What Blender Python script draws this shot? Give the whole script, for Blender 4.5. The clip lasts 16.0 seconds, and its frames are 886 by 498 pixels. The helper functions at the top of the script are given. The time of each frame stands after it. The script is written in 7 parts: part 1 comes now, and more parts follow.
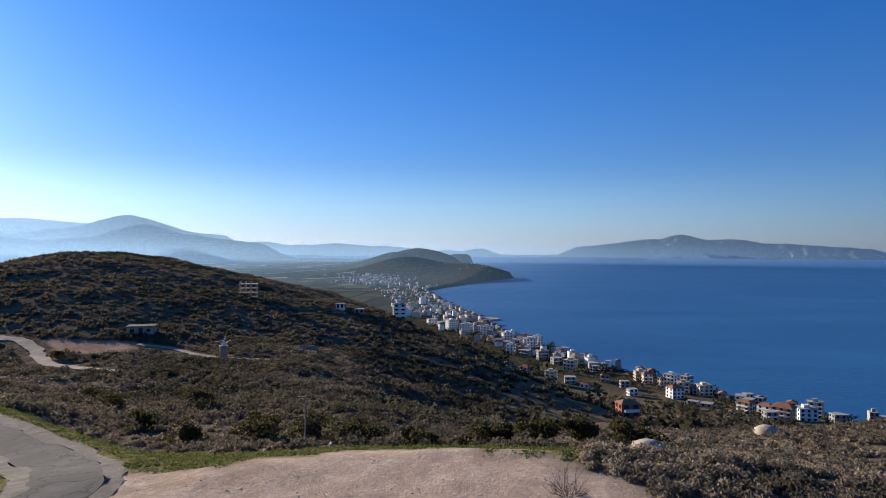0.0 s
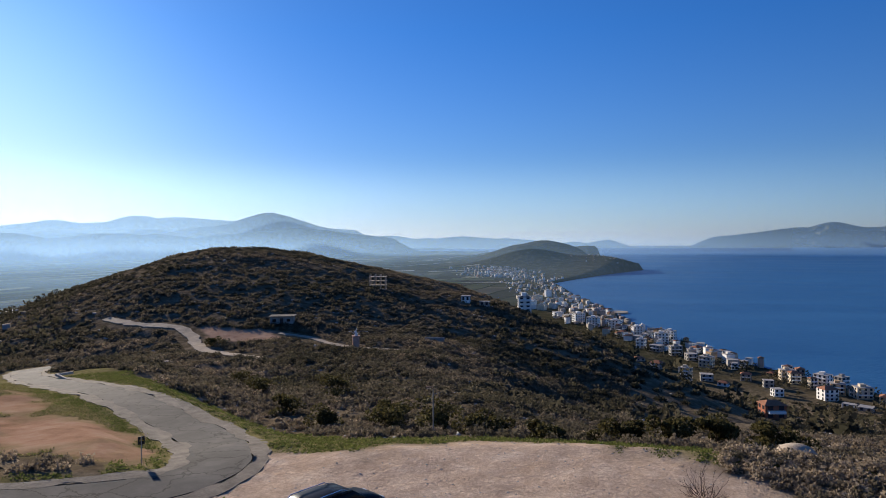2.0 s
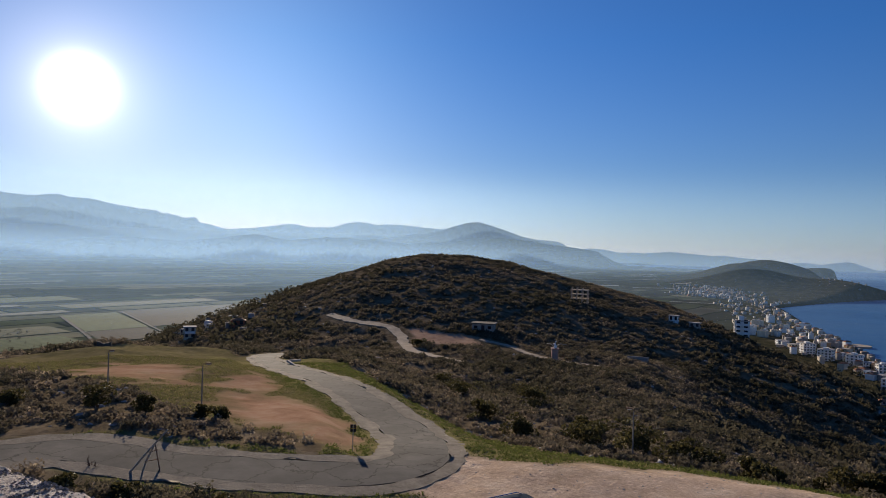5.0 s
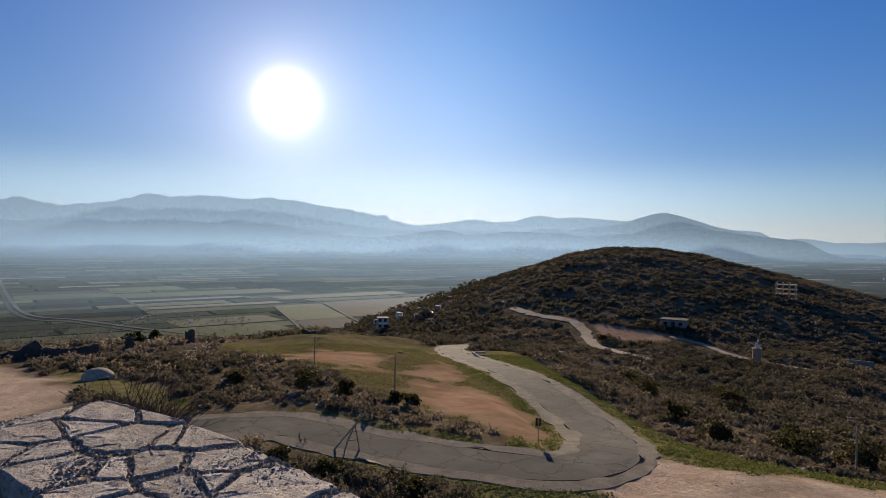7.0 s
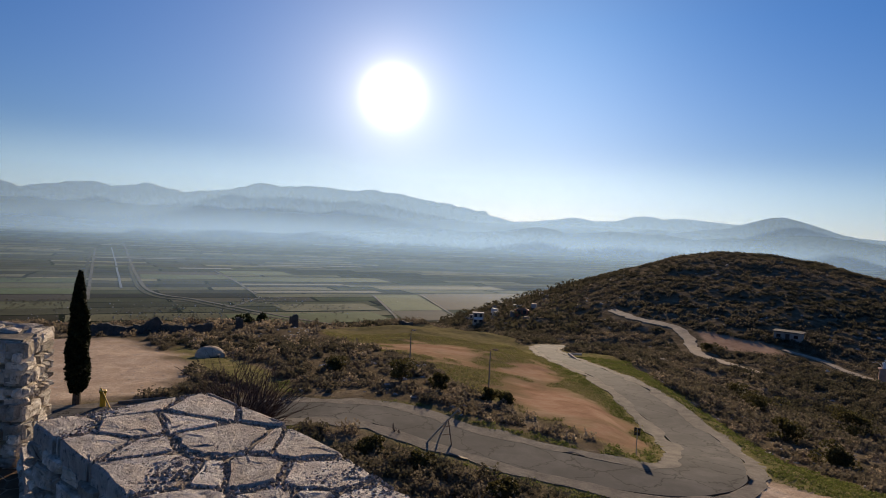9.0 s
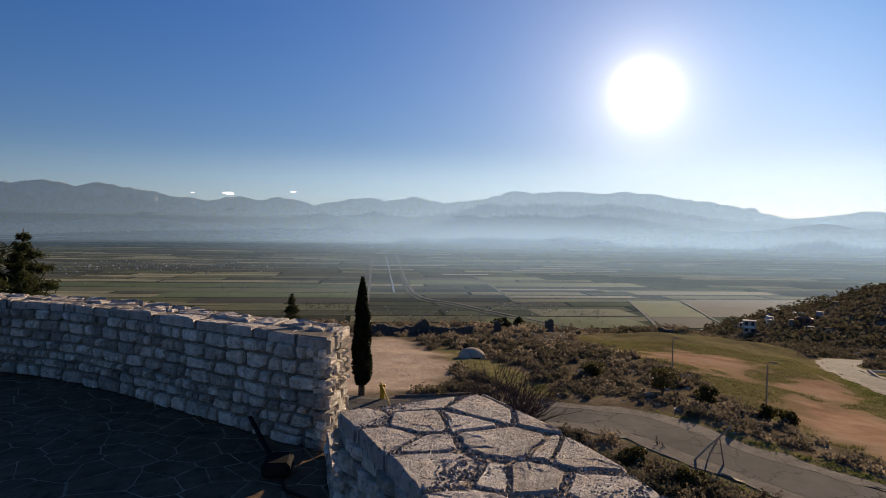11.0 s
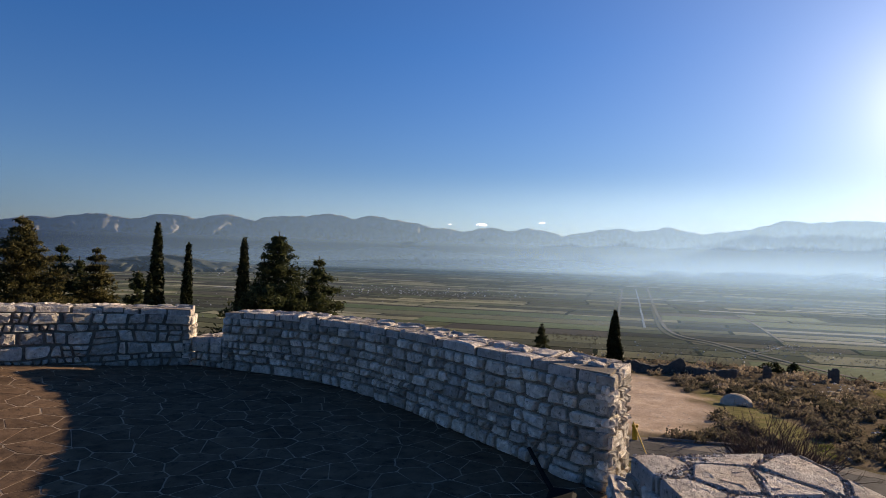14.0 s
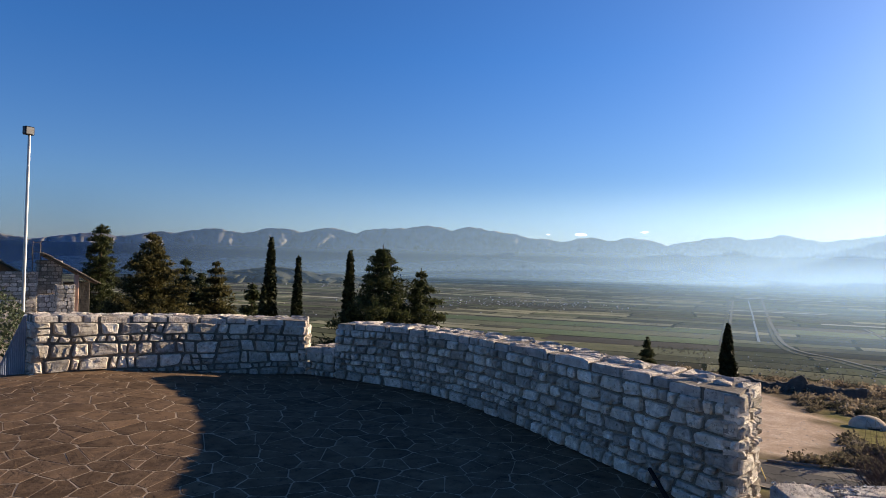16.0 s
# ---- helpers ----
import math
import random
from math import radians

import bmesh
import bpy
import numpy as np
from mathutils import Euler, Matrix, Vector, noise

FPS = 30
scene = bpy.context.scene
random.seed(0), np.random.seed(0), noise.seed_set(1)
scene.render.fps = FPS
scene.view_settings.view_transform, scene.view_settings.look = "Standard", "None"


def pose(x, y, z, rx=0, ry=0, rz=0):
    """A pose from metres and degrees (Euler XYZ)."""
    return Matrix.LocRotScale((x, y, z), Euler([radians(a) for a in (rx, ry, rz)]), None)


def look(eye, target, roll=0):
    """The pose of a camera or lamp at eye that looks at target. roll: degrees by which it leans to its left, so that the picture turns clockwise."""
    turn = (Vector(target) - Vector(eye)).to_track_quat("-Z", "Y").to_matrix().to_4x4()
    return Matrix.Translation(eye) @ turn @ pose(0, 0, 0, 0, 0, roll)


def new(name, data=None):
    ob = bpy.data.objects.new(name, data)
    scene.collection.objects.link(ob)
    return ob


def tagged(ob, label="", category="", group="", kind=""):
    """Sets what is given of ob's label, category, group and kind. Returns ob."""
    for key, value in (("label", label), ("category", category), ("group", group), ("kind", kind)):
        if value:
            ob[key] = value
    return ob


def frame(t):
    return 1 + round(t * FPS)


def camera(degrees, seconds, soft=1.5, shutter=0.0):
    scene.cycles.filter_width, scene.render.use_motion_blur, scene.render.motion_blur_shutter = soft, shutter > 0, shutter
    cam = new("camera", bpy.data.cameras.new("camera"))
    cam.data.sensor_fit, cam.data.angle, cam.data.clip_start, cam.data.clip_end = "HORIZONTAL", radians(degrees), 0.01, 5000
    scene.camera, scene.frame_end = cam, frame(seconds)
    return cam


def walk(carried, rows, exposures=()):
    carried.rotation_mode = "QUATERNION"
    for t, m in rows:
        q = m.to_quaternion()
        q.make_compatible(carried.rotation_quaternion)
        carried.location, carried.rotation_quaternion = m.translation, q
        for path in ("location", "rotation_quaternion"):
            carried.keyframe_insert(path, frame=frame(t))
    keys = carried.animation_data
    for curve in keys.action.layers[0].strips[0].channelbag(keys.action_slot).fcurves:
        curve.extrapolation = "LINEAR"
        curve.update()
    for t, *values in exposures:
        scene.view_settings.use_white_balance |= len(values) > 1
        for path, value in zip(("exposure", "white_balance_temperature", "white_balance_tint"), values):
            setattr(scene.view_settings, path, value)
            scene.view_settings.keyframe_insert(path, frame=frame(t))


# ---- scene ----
cam = camera(68.4, 16.0, 0.8)
PATH = [
    (0.0, look((0.000, 0.000, 1.750), (-1.610, 9.869, 1.691), 0.28)),
    (0.5, look((0.000, 0.005, 1.750), (-2.170, 9.766, 1.673), -0.35)),
    (1.0, look((0.001, 0.008, 1.750), (-2.693, 9.638, 1.642), -0.59)),
    (1.5, look((0.001, 0.012, 1.750), (-3.051, 9.534, 1.607), -0.79)),
    (2.0, look((0.001, 0.016, 1.750), (-3.445, 9.402, 1.580), -0.48)),
    (2.5, look((0.002, 0.020, 1.750), (-3.861, 9.242, 1.583), 0.04)),
    (3.0, look((0.002, 0.023, 1.750), (-4.214, 9.090, 1.647), 0.69)),
    (3.5, look((0.002, 0.029, 1.750), (-4.610, 8.902, 1.724), 1.25)),
    (3.7, look((0.003, 0.034, 1.750), (-4.852, 8.777, 1.733), 1.67)),
    (5.8, look((0.003, 0.040, 1.749), (-6.891, 7.284, 1.704), 1.58)),
    (6.0, look((-0.029, 0.049, 1.749), (-7.142, 7.078, 1.689), 1.82)),
    (6.5, look((-0.034, 0.005, 1.715), (-7.712, 6.411, 1.589), 1.64)),
    (7.0, look((-0.181, 0.077, 1.713), (-8.236, 6.001, 1.534), 0.75)),
    (7.5, look((-0.317, 0.164, 1.760), (-8.636, 5.709, 1.531), 1.39)),
    (8.0, look((-0.456, 0.204, 1.761), (-8.952, 5.471, 1.494), 1.92)),
    (8.2, look((-0.546, 0.196, 1.754), (-9.080, 5.401, 1.472), 2.20)),
    (10.3, look((-0.620, 0.185, 1.722), (-10.330, 2.562, 1.446), 1.70)),
    (10.5, look((-0.660, 0.175, 1.718), (-10.476, 2.059, 1.434), 1.31)),
    (11.0, look((-0.752, 0.123, 1.707), (-10.695, 1.137, 1.368), 0.85)),
    (11.5, look((-0.793, 0.071, 1.700), (-10.787, 0.117, 1.378), 0.79)),
    (12.0, look((-0.785, 0.025, 1.704), (-10.764, -0.579, 1.454), 0.95)),
    (12.5, look((-0.779, -0.009, 1.707), (-10.720, -1.083, 1.549), 1.16)),
    (13.0, look((-0.784, -0.050, 1.710), (-10.646, -1.706, 1.657), 1.55)),
    (13.5, look((-0.801, -0.102, 1.709), (-10.547, -2.341, 1.723), 1.68)),
    (14.0, look((-0.806, -0.150, 1.710), (-10.430, -2.864, 1.765), 1.58)),
    (14.5, look((-0.804, -0.180, 1.711), (-10.330, -3.221, 1.812), 1.55)),
    (15.0, look((-0.800, -0.211, 1.716), (-10.233, -3.528, 1.837), 1.39)),
    (15.5, look((-0.791, -0.242, 1.720), (-10.100, -3.891, 1.865), 1.12)),
    (16.0, look((-0.768, -0.266, 1.729), (-9.878, -4.387, 1.916), 1.23)),
]
EXPOSURES = [(0.0, 0.80, 6300, 11), (2.0, 0.66, 6450, 11), (3.5, 0.48, 6700, 12), (6.0, 0.28, 7200, 12), (8.0, 0.32, 7550, 13),
             (11.0, 0.40, 8050, 14), (12.0, 0.48, 8100, 14), (13.0, 0.60, 7950, 14), (14.5, 0.92, 7700, 13), (16.0, 1.10, 7400, 11)]
walk(cam, PATH, EXPOSURES)

# ---- world and sun ----
SUN_BEARING, SUN_HEIGHT = 54.0, 13.6
GLARE_BEARING, GLARE_HEIGHT = 67.3, 11.3
SUN_WAY = Vector((-math.sin(radians(SUN_BEARING)) * math.cos(radians(SUN_HEIGHT)),
                  math.cos(radians(SUN_BEARING)) * math.cos(radians(SUN_HEIGHT)), math.sin(radians(SUN_HEIGHT))))
GLARE_WAY = Vector((-math.sin(radians(GLARE_BEARING)) * math.cos(radians(GLARE_HEIGHT)),
                    math.cos(radians(GLARE_BEARING)) * math.cos(radians(GLARE_HEIGHT)), math.sin(radians(GLARE_HEIGHT))))
world = bpy.data.worlds.new("world")
scene.world = world
world.use_nodes = True
wn, wl = world.node_tree.nodes, world.node_tree.links
wn.clear()
sky = wn.new("ShaderNodeTexSky")
sky.sky_type, sky.sun_disc = "NISHITA", False
sky.sun_elevation, sky.sun_rotation = radians(SUN_HEIGHT), radians(-SUN_BEARING)
sky.altitude, sky.air_density, sky.dust_density, sky.ozone_density = 200, 1.0, 0.22, 4.8
back = wn.new("ShaderNodeBackground")
back.inputs["Strength"].default_value = 0.056
# the sun's own glare in the sky round it
coord, dot = wn.new("ShaderNodeTexCoord"), wn.new("ShaderNodeVectorMath")
dot.operation, dot.inputs[1].default_value = "DOT_PRODUCT", GLARE_WAY
wl.new(coord.outputs["Generated"], dot.inputs[0])


def glare(power, gain):
    p, g = wn.new("ShaderNodeMath"), wn.new("ShaderNodeMath")
    p.operation, g.operation = "POWER", "MULTIPLY"
    p.use_clamp = True
    p.inputs[1].default_value, g.inputs[1].default_value = power, gain
    wl.new(dot.outputs["Value"], p.inputs[0])
    wl.new(p.outputs[0], g.inputs[0])
    return g


more = glare(2600, 3.0)
for power, gain in ((480, 0.32), (110, 0.18), (22, 0.10), (6, 0.025)):
    total = wn.new("ShaderNodeMath")
    total.operation = "ADD"
    wl.new(more.outputs[0], total.inputs[0])
    wl.new(glare(power, gain).outputs[0], total.inputs[1])
    more = total
halo, both, out = wn.new("ShaderNodeBackground"), wn.new("ShaderNodeAddShader"), wn.new("ShaderNodeOutputWorld")
halo.inputs["Color"].default_value = (1.0, 0.96, 0.88, 1)
wl.new(more.outputs[0], halo.inputs["Strength"])
tint = wn.new("ShaderNodeMix")
tint.data_type, tint.blend_type = "RGBA", "MULTIPLY"
tint.inputs[0].default_value = 1.0
# the air: neutral low down, clear deep blue above
up, band = wn.new("ShaderNodeSeparateXYZ"), wn.new("ShaderNodeValToRGB")
wl.new(coord.outputs["Generated"], up.inputs[0])
wl.new(up.outputs["Z"], band.inputs[0])
band.color_ramp.elements[0].color, band.color_ramp.elements[1].color = (0.90, 0.93, 1.19, 1), (0.42, 0.92, 1.48, 1)
band.color_ramp.elements[1].position = 0.30
wl.new(band.outputs[0], tint.inputs[7])
wl.new(sky.outputs[0], tint.inputs[6])
wl.new(tint.outputs[2], back.inputs["Color"])
wl.new(back.outputs[0], both.inputs[0])
wl.new(halo.outputs[0], both.inputs[1])
wl.new(both.outputs[0], out.inputs["Surface"])

sun = new("sun", bpy.data.lights.new("sun", "SUN"))
sun.data.energy, sun.data.angle, sun.data.color = 5.0, radians(0.5), (1.0, 0.88, 0.72)
sun.matrix_world = look(SUN_WAY * 100, (0, 0, 0))


# ---- materials ----
def material(name):
    m = bpy.data.materials.new(name)
    m.use_nodes = True
    n = m.node_tree.nodes
    n.clear()
    bsdf, o = n.new("ShaderNodeBsdfPrincipled"), n.new("ShaderNodeOutputMaterial")
    m.node_tree.links.new(bsdf.outputs[0], o.inputs["Surface"])
    return m, n, m.node_tree.links, bsdf


def noise_node(n, l, scale, detail=4, rough=0.55, stretch=None, space="Object"):
    t, c = n.new("ShaderNodeTexNoise"), n.new("ShaderNodeTexCoord")
    t.inputs["Scale"].default_value, t.inputs["Detail"].default_value, t.inputs["Roughness"].default_value = scale, detail, rough
    if stretch:
        m = n.new("ShaderNodeMapping")
        m.inputs["Scale"].default_value = stretch
        l.new(c.outputs[space], m.inputs[0])
        l.new(m.outputs[0], t.inputs["Vector"])
    else:
        l.new(c.outputs[space], t.inputs["Vector"])
    return t


def ramp(n, l, source, stops):
    r = n.new("ShaderNodeValToRGB")
    while len(r.color_ramp.elements) < len(stops):
        r.color_ramp.elements.new(0.5)
    for e, (p, c) in zip(r.color_ramp.elements, stops):
        e.position, e.color = p, (*c, 1) if len(c) == 3 else c
    l.new(source, r.inputs["Fac"])
    return r.outputs["Color"]


def mixed(n, l, a, b, fac, mode="MIX"):
    m = n.new("ShaderNodeMix")
    m.data_type, m.blend_type = "RGBA", mode
    for key, v in ((6, a), (7, b), (0, fac)):
        if isinstance(v, (int, float)):
            m.inputs[key].default_value = v
        elif isinstance(v, tuple):
            m.inputs[key].default_value = (*v, 1)
        else:
            l.new(v, m.inputs[key])
    return m.outputs[2]


def bumped(n, l, bsdf, source, strength, distance):
    b = n.new("ShaderNodeBump")
    b.inputs["Strength"].default_value, b.inputs["Distance"].default_value = strength, distance
    l.new(source, b.inputs["Height"])
    l.new(b.outputs[0], bsdf.inputs["Normal"])


def simple(name, dark, light, scale=3.0, rough=0.8, bump_at=0.0, bump_scale=None, metal=0.0, vary=0.0, space="Object"):
    """A surface that varies between two colours at two scales, with a fine relief."""
    m, n, l, bsdf = material(name)
    a, b = noise_node(n, l, scale, 5, 0.6, None, space), noise_node(n, l, scale * 7, 3, 0.6, None, space)
    half = n.new("ShaderNodeMath")
    half.operation = "MULTIPLY_ADD"
    half.inputs[1].default_value = 0.35
    l.new(b.outputs["Fac"], half.inputs[0])
    less = n.new("ShaderNodeMath")
    less.operation, less.inputs[1].default_value = "MULTIPLY", 0.65
    l.new(a.outputs["Fac"], less.inputs[0])
    l.new(less.outputs[0], half.inputs[2])
    col = ramp(n, l, half.outputs[0], [(0.32, dark), (0.68, light)])
    if vary:
        info, hsv, mr = n.new("ShaderNodeObjectInfo"), n.new("ShaderNodeHueSaturation"), n.new("ShaderNodeMapRange")
        mr.inputs[3].default_value, mr.inputs[4].default_value = 1 - vary, 1 + vary
        l.new(info.outputs["Random"], mr.inputs[0])
        l.new(mr.outputs[0], hsv.inputs["Value"])
        l.new(col, hsv.inputs["Color"])
        col = hsv.outputs[0]
    l.new(col, bsdf.inputs["Base Color"])
    bsdf.inputs["Roughness"].default_value, bsdf.inputs["Metallic"].default_value = rough, metal
    if rough > 0.75:
        bsdf.inputs["Specular IOR Level"].default_value = 0.03
    if bump_at:
        s = noise_node(n, l, bump_scale or scale * 12, 4, 0.6, None, space)
        bumped(n, l, bsdf, s.outputs["Fac"], 0.8, bump_at)
    return m


def leafy(name, dark, light, through_light=0.25, rough=0.6):
    """Foliage: each leaf or clump takes its own shade, and some light comes through."""
    m, n, l, bsdf = material(name)
    geo = n.new("ShaderNodeNewGeometry")
    col = ramp(n, l, geo.outputs["Random Per Island"], [(0.0, dark), (1.0, light)])
    wide = noise_node(n, l, 0.25, 3)
    col = mixed(n, l, col, ramp(n, l, wide.outputs["Fac"], [(0.35, (0.62, 0.56, 0.46)), (0.65, (1.2, 1.15, 1.05))]), 0.75, "MULTIPLY")
    l.new(col, bsdf.inputs["Base Color"])
    bsdf.inputs["Roughness"].default_value, bsdf.inputs["Specular IOR Level"].default_value = rough, 0.05
    tr, mx = n.new("ShaderNodeBsdfTranslucent"), n.new("ShaderNodeMixShader")
    l.new(col, tr.inputs["Color"])
    mx.inputs[0].default_value = through_light
    l.new(bsdf.outputs[0], mx.inputs[1])
    l.new(tr.outputs[0], mx.inputs[2])
    for node in n:
        if node.bl_idname == "ShaderNodeOutputMaterial":
            l.new(mx.outputs[0], node.inputs["Surface"])
    return m


# ---- mesh helpers ----
def mesh_of(name, verts, faces, mat=None, flat=True):
    me = bpy.data.meshes.new(name)
    if isinstance(verts, np.ndarray):
        verts = verts.tolist()
    if isinstance(faces, np.ndarray):
        faces = faces.tolist()
    me.from_pydata(verts, [], faces)
    if mat:
        me.materials.append(mat)
    if not flat:
        me.polygons.foreach_set("use_smooth", [True] * len(me.polygons))
    me.update()
    return me


def part(name, bm, mat, parent=None, label="", flat=True):
    """Links a bmesh as one mesh object under a thing or a part."""
    me = bpy.data.meshes.new(name)
    bm.to_mesh(me)
    bm.free()
    if mat:
        me.materials.append(mat)
    if not flat:
        me.polygons.foreach_set("use_smooth", [True] * len(me.polygons))
    ob = new(name, me)
    if parent:
        ob.parent = parent
    return tagged(ob, label)


def thing(name, m, label, category, group="", kind=""):
    ob = new(name)
    ob.empty_display_size = 0.2
    ob.matrix_basis = m
    return tagged(ob, label, category, group, kind)


def box(bm, x0, x1, y0, y1, z0, z1, bevel=0.0, m=None):
    r = bmesh.ops.create_cube(bm, size=1)
    v = r["verts"]
    bmesh.ops.scale(bm, vec=(x1 - x0, y1 - y0, z1 - z0), verts=v)
    bmesh.ops.translate(bm, vec=((x0 + x1) / 2, (y0 + y1) / 2, (z0 + z1) / 2), verts=v)
    if bevel:
        e = {e for q in v for e in q.link_edges}
        v = bmesh.ops.bevel(bm, geom=list(e), offset=bevel, segments=1, affect="EDGES")["verts"]
    if m is not None:
        bmesh.ops.transform(bm, matrix=m, verts=list(v))
    return v


def tube(bm, points, radii, sides=8, cap=True):
    """A tapered round bar along points."""
    rings = []
    pts = [Vector(p) for p in points]
    for i, p in enumerate(pts):
        d = (pts[min(i + 1, len(pts) - 1)] - pts[max(i - 1, 0)]).normalized()
        side = d.cross(Vector((0, 0, 1)) if abs(d.z) < 0.9 else Vector((1, 0, 0))).normalized()
        up = side.cross(d)
        rings.append([bm.verts.new(p + radii[i] * (math.cos(2 * math.pi * k / sides) * side + math.sin(2 * math.pi * k / sides) * up)) for k in range(sides)])
    for a, b in zip(rings, rings[1:]):
        for k in range(sides):
            bm.faces.new((a[k], a[(k + 1) % sides], b[(k + 1) % sides], b[k]))
    if cap:
        bm.faces.new(rings[0][::-1])
        bm.faces.new(rings[-1])


def polar(az, r):
    return -r * math.sin(radians(az)), r * math.cos(radians(az))


# ---- the land ----
SEA = -110.0


def smooth(a, b, x):
    t = np.clip((x - a) / (b - a), 0, 1)
    return t * t * (3 - 2 * t)


def soft_max(a, b, k):
    m = np.maximum(a, b)
    return m + k * np.log(np.exp((a - m) / k) + np.exp((b - m) / k))


def bump(x, y, az, r, long, wide, turn, h):
    """A rounded hill of height h at a bearing and distance."""
    cx, cy = -r * np.sin(np.radians(az)), r * np.cos(np.radians(az))
    c, s = np.cos(np.radians(turn)), np.sin(np.radians(turn))
    u, v = (x - cx) * c + (y - cy) * s, -(x - cx) * s + (y - cy) * c
    return h / (1 + (u / long) ** 2 + (v / wide) ** 2) ** 1.5


def coast_bearing(r):
    return np.interp(r, [0, 430, 490, 549, 609, 745, 834, 990, 1219, 1593, 1800, 2150, 2270, 2400, 2800, 3400, 3900, 4300, 5000],
                     [-60, -42, -20.5, -13, -6, 0.5, 3.5, 5.5, 8.4, 10.4, 8.0, 4.4, 3.1, 6.0, 8.5, 6.6, 10, 24, 27])


def terrain(x, y):
    """The height of the land at (x, y), before the fine relief."""
    x, y = np.asarray(x, float), np.asarray(y, float)
    r = np.hypot(x, y) + 1e-6
    az = (np.degrees(np.arctan2(-x, y)) + 90) % 360 - 90
    sea = np.interp(r, [0, 36, 60, 98, 165, 275, 430, 510], [-9.5, -10.0, -17.5, -25.5, -47, -70, -100, -112])
    saddle = np.interp(r, [0, 36, 62, 110, 190, 320, 700], [-9.5, -10.2, -16.5, -23, -30, -46, -118])
    road = np.interp(r, [0, 36, 47, 62, 85, 124, 190, 320, 700], [-9.5, -10.2, -10.9, -12.5, -14.5, -19, -32, -50, -118])
    vale = np.interp(r, [0, 44, 65, 100, 135, 250, 600], [-9.2, -9.6, -11, -14.4, -18, -55, -116])
    ws = np.maximum(1 - smooth(4, 22, az), smooth(225, 265, az))
    wv = smooth(52, 66, az) * (1 - smooth(225, 265, az))
    wr = smooth(35, 47, az) * (1 - smooth(52, 66, az))
    z = ws * sea + wv * vale + wr * road + (1 - ws - wv - wr) * saddle
    z = z + bump(x, y, -36, 80, 26, 22, 0, 9)
    # the scrub hill across the saddle
    a = np.radians(38.5)
    u, v = -x * np.sin(a) + y * np.cos(a) - 400, -x * np.cos(a) - y * np.sin(a)
    side = np.where(v > 0, 0.38 * v, -0.25 * v + 0.35 * np.maximum(0, -v - 125))
    hill = -2.6 - (np.sqrt(side ** 2 + (np.where(u < 0, 0.15, 0.3) * u) ** 2 + 81) - 9)
    z = soft_max(z, hill, 4.0)
    low = np.full_like(z, -108.6) + bump(x, y, 13.2, 2330, 235, 165, -35, 80) + bump(x, y, 11.4, 2850, 300, 180, -30, 92) \
        + bump(x, y, 7.6, 3350, 260, 130, -10, 60) + bump(x, y, 6.0, 2200, 260, 110, -60, 26)
    z = soft_max(z, low, 2.5)
    shore = np.radians(az - coast_bearing(r)) * r
    land = smooth(-14, 10, shore)
    z = np.where((az > 40) & (az < 225), z, SEA - 7 + (z - SEA + 7) * land)
    return z + 42 * smooth(3100, 4950, r)


def lattice(x, y, seed):
    """Smooth value noise between -1 and 1."""
    def h(i, j):
        v = np.sin(i * 127.1 + j * 311.7 + seed * 74.7) * 43758.5453
        return (v - np.floor(v)) * 2 - 1
    i, j = np.floor(x), np.floor(y)
    f, g = x - i, y - j
    f, g = f * f * (3 - 2 * f), g * g * (3 - 2 * g)
    return (h(i, j) * (1 - f) + h(i + 1, j) * f) * (1 - g) + (h(i, j + 1) * (1 - f) + h(i + 1, j + 1) * f) * g


ROAD = [(-52, -40), (-47, -20), (-42, -6), (-40, 4), (-38.3, 11.5), (-36, 15.4), (-32, 17.4), (-29, 19.3), (-26.5, 21.2), (-24.3, 23.0),
        (-23.0, 25.4), (-23.6, 28.4), (-26.8, 32.6), (-31.5, 36.6), (-38, 40.8), (-45.5, 45), (-54.5, 49.5), (-64, 53.5), (-74, 58), (-86, 65), (-96, 74), (-101, 84)]


def spline(points, step=0.5):
    """A smooth line through points, in even steps."""
    p = np.array([points[0]] + list(points) + [points[-1]], float)
    out = []
    for i in range(1, len(p) - 2):
        for t in np.linspace(0, 1, 24, endpoint=False):
            a, b, c, d = p[i - 1:i + 3]
            out.append(0.5 * (2 * b + (c - a) * t + (2 * a - 5 * b + 4 * c - d) * t * t + (3 * b - a - 3 * c + d) * t ** 3))
    out = np.array(out + [p[-2]])
    s = np.concatenate([[0], np.cumsum(np.hypot(*np.diff(out, axis=0).T))])
    k = np.arange(0, s[-1], step)
    return np.stack([np.interp(k, s, out[:, 0]), np.interp(k, s, out[:, 1])], -1)


ROAD_LINE = spline(ROAD)


def near_road(x, y):
    """Distance to the road's middle line, and the road's height there."""
    x, y = np.asarray(x, float), np.asarray(y, float)
    best = np.full(x.shape, 1e9)
    where = np.zeros(x.shape, int)
    for i in range(0, len(ROAD_LINE), 2):
        d = (x - ROAD_LINE[i, 0]) ** 2 + (y - ROAD_LINE[i, 1]) ** 2
        k = d < best
        best[k], where[k] = d[k], i
    return np.sqrt(best), where


road_z = terrain(ROAD_LINE[:, 0], ROAD_LINE[:, 1])
road_z = np.convolve(np.pad(road_z, 12, mode="edge"), np.ones(25) / 25, "valid")


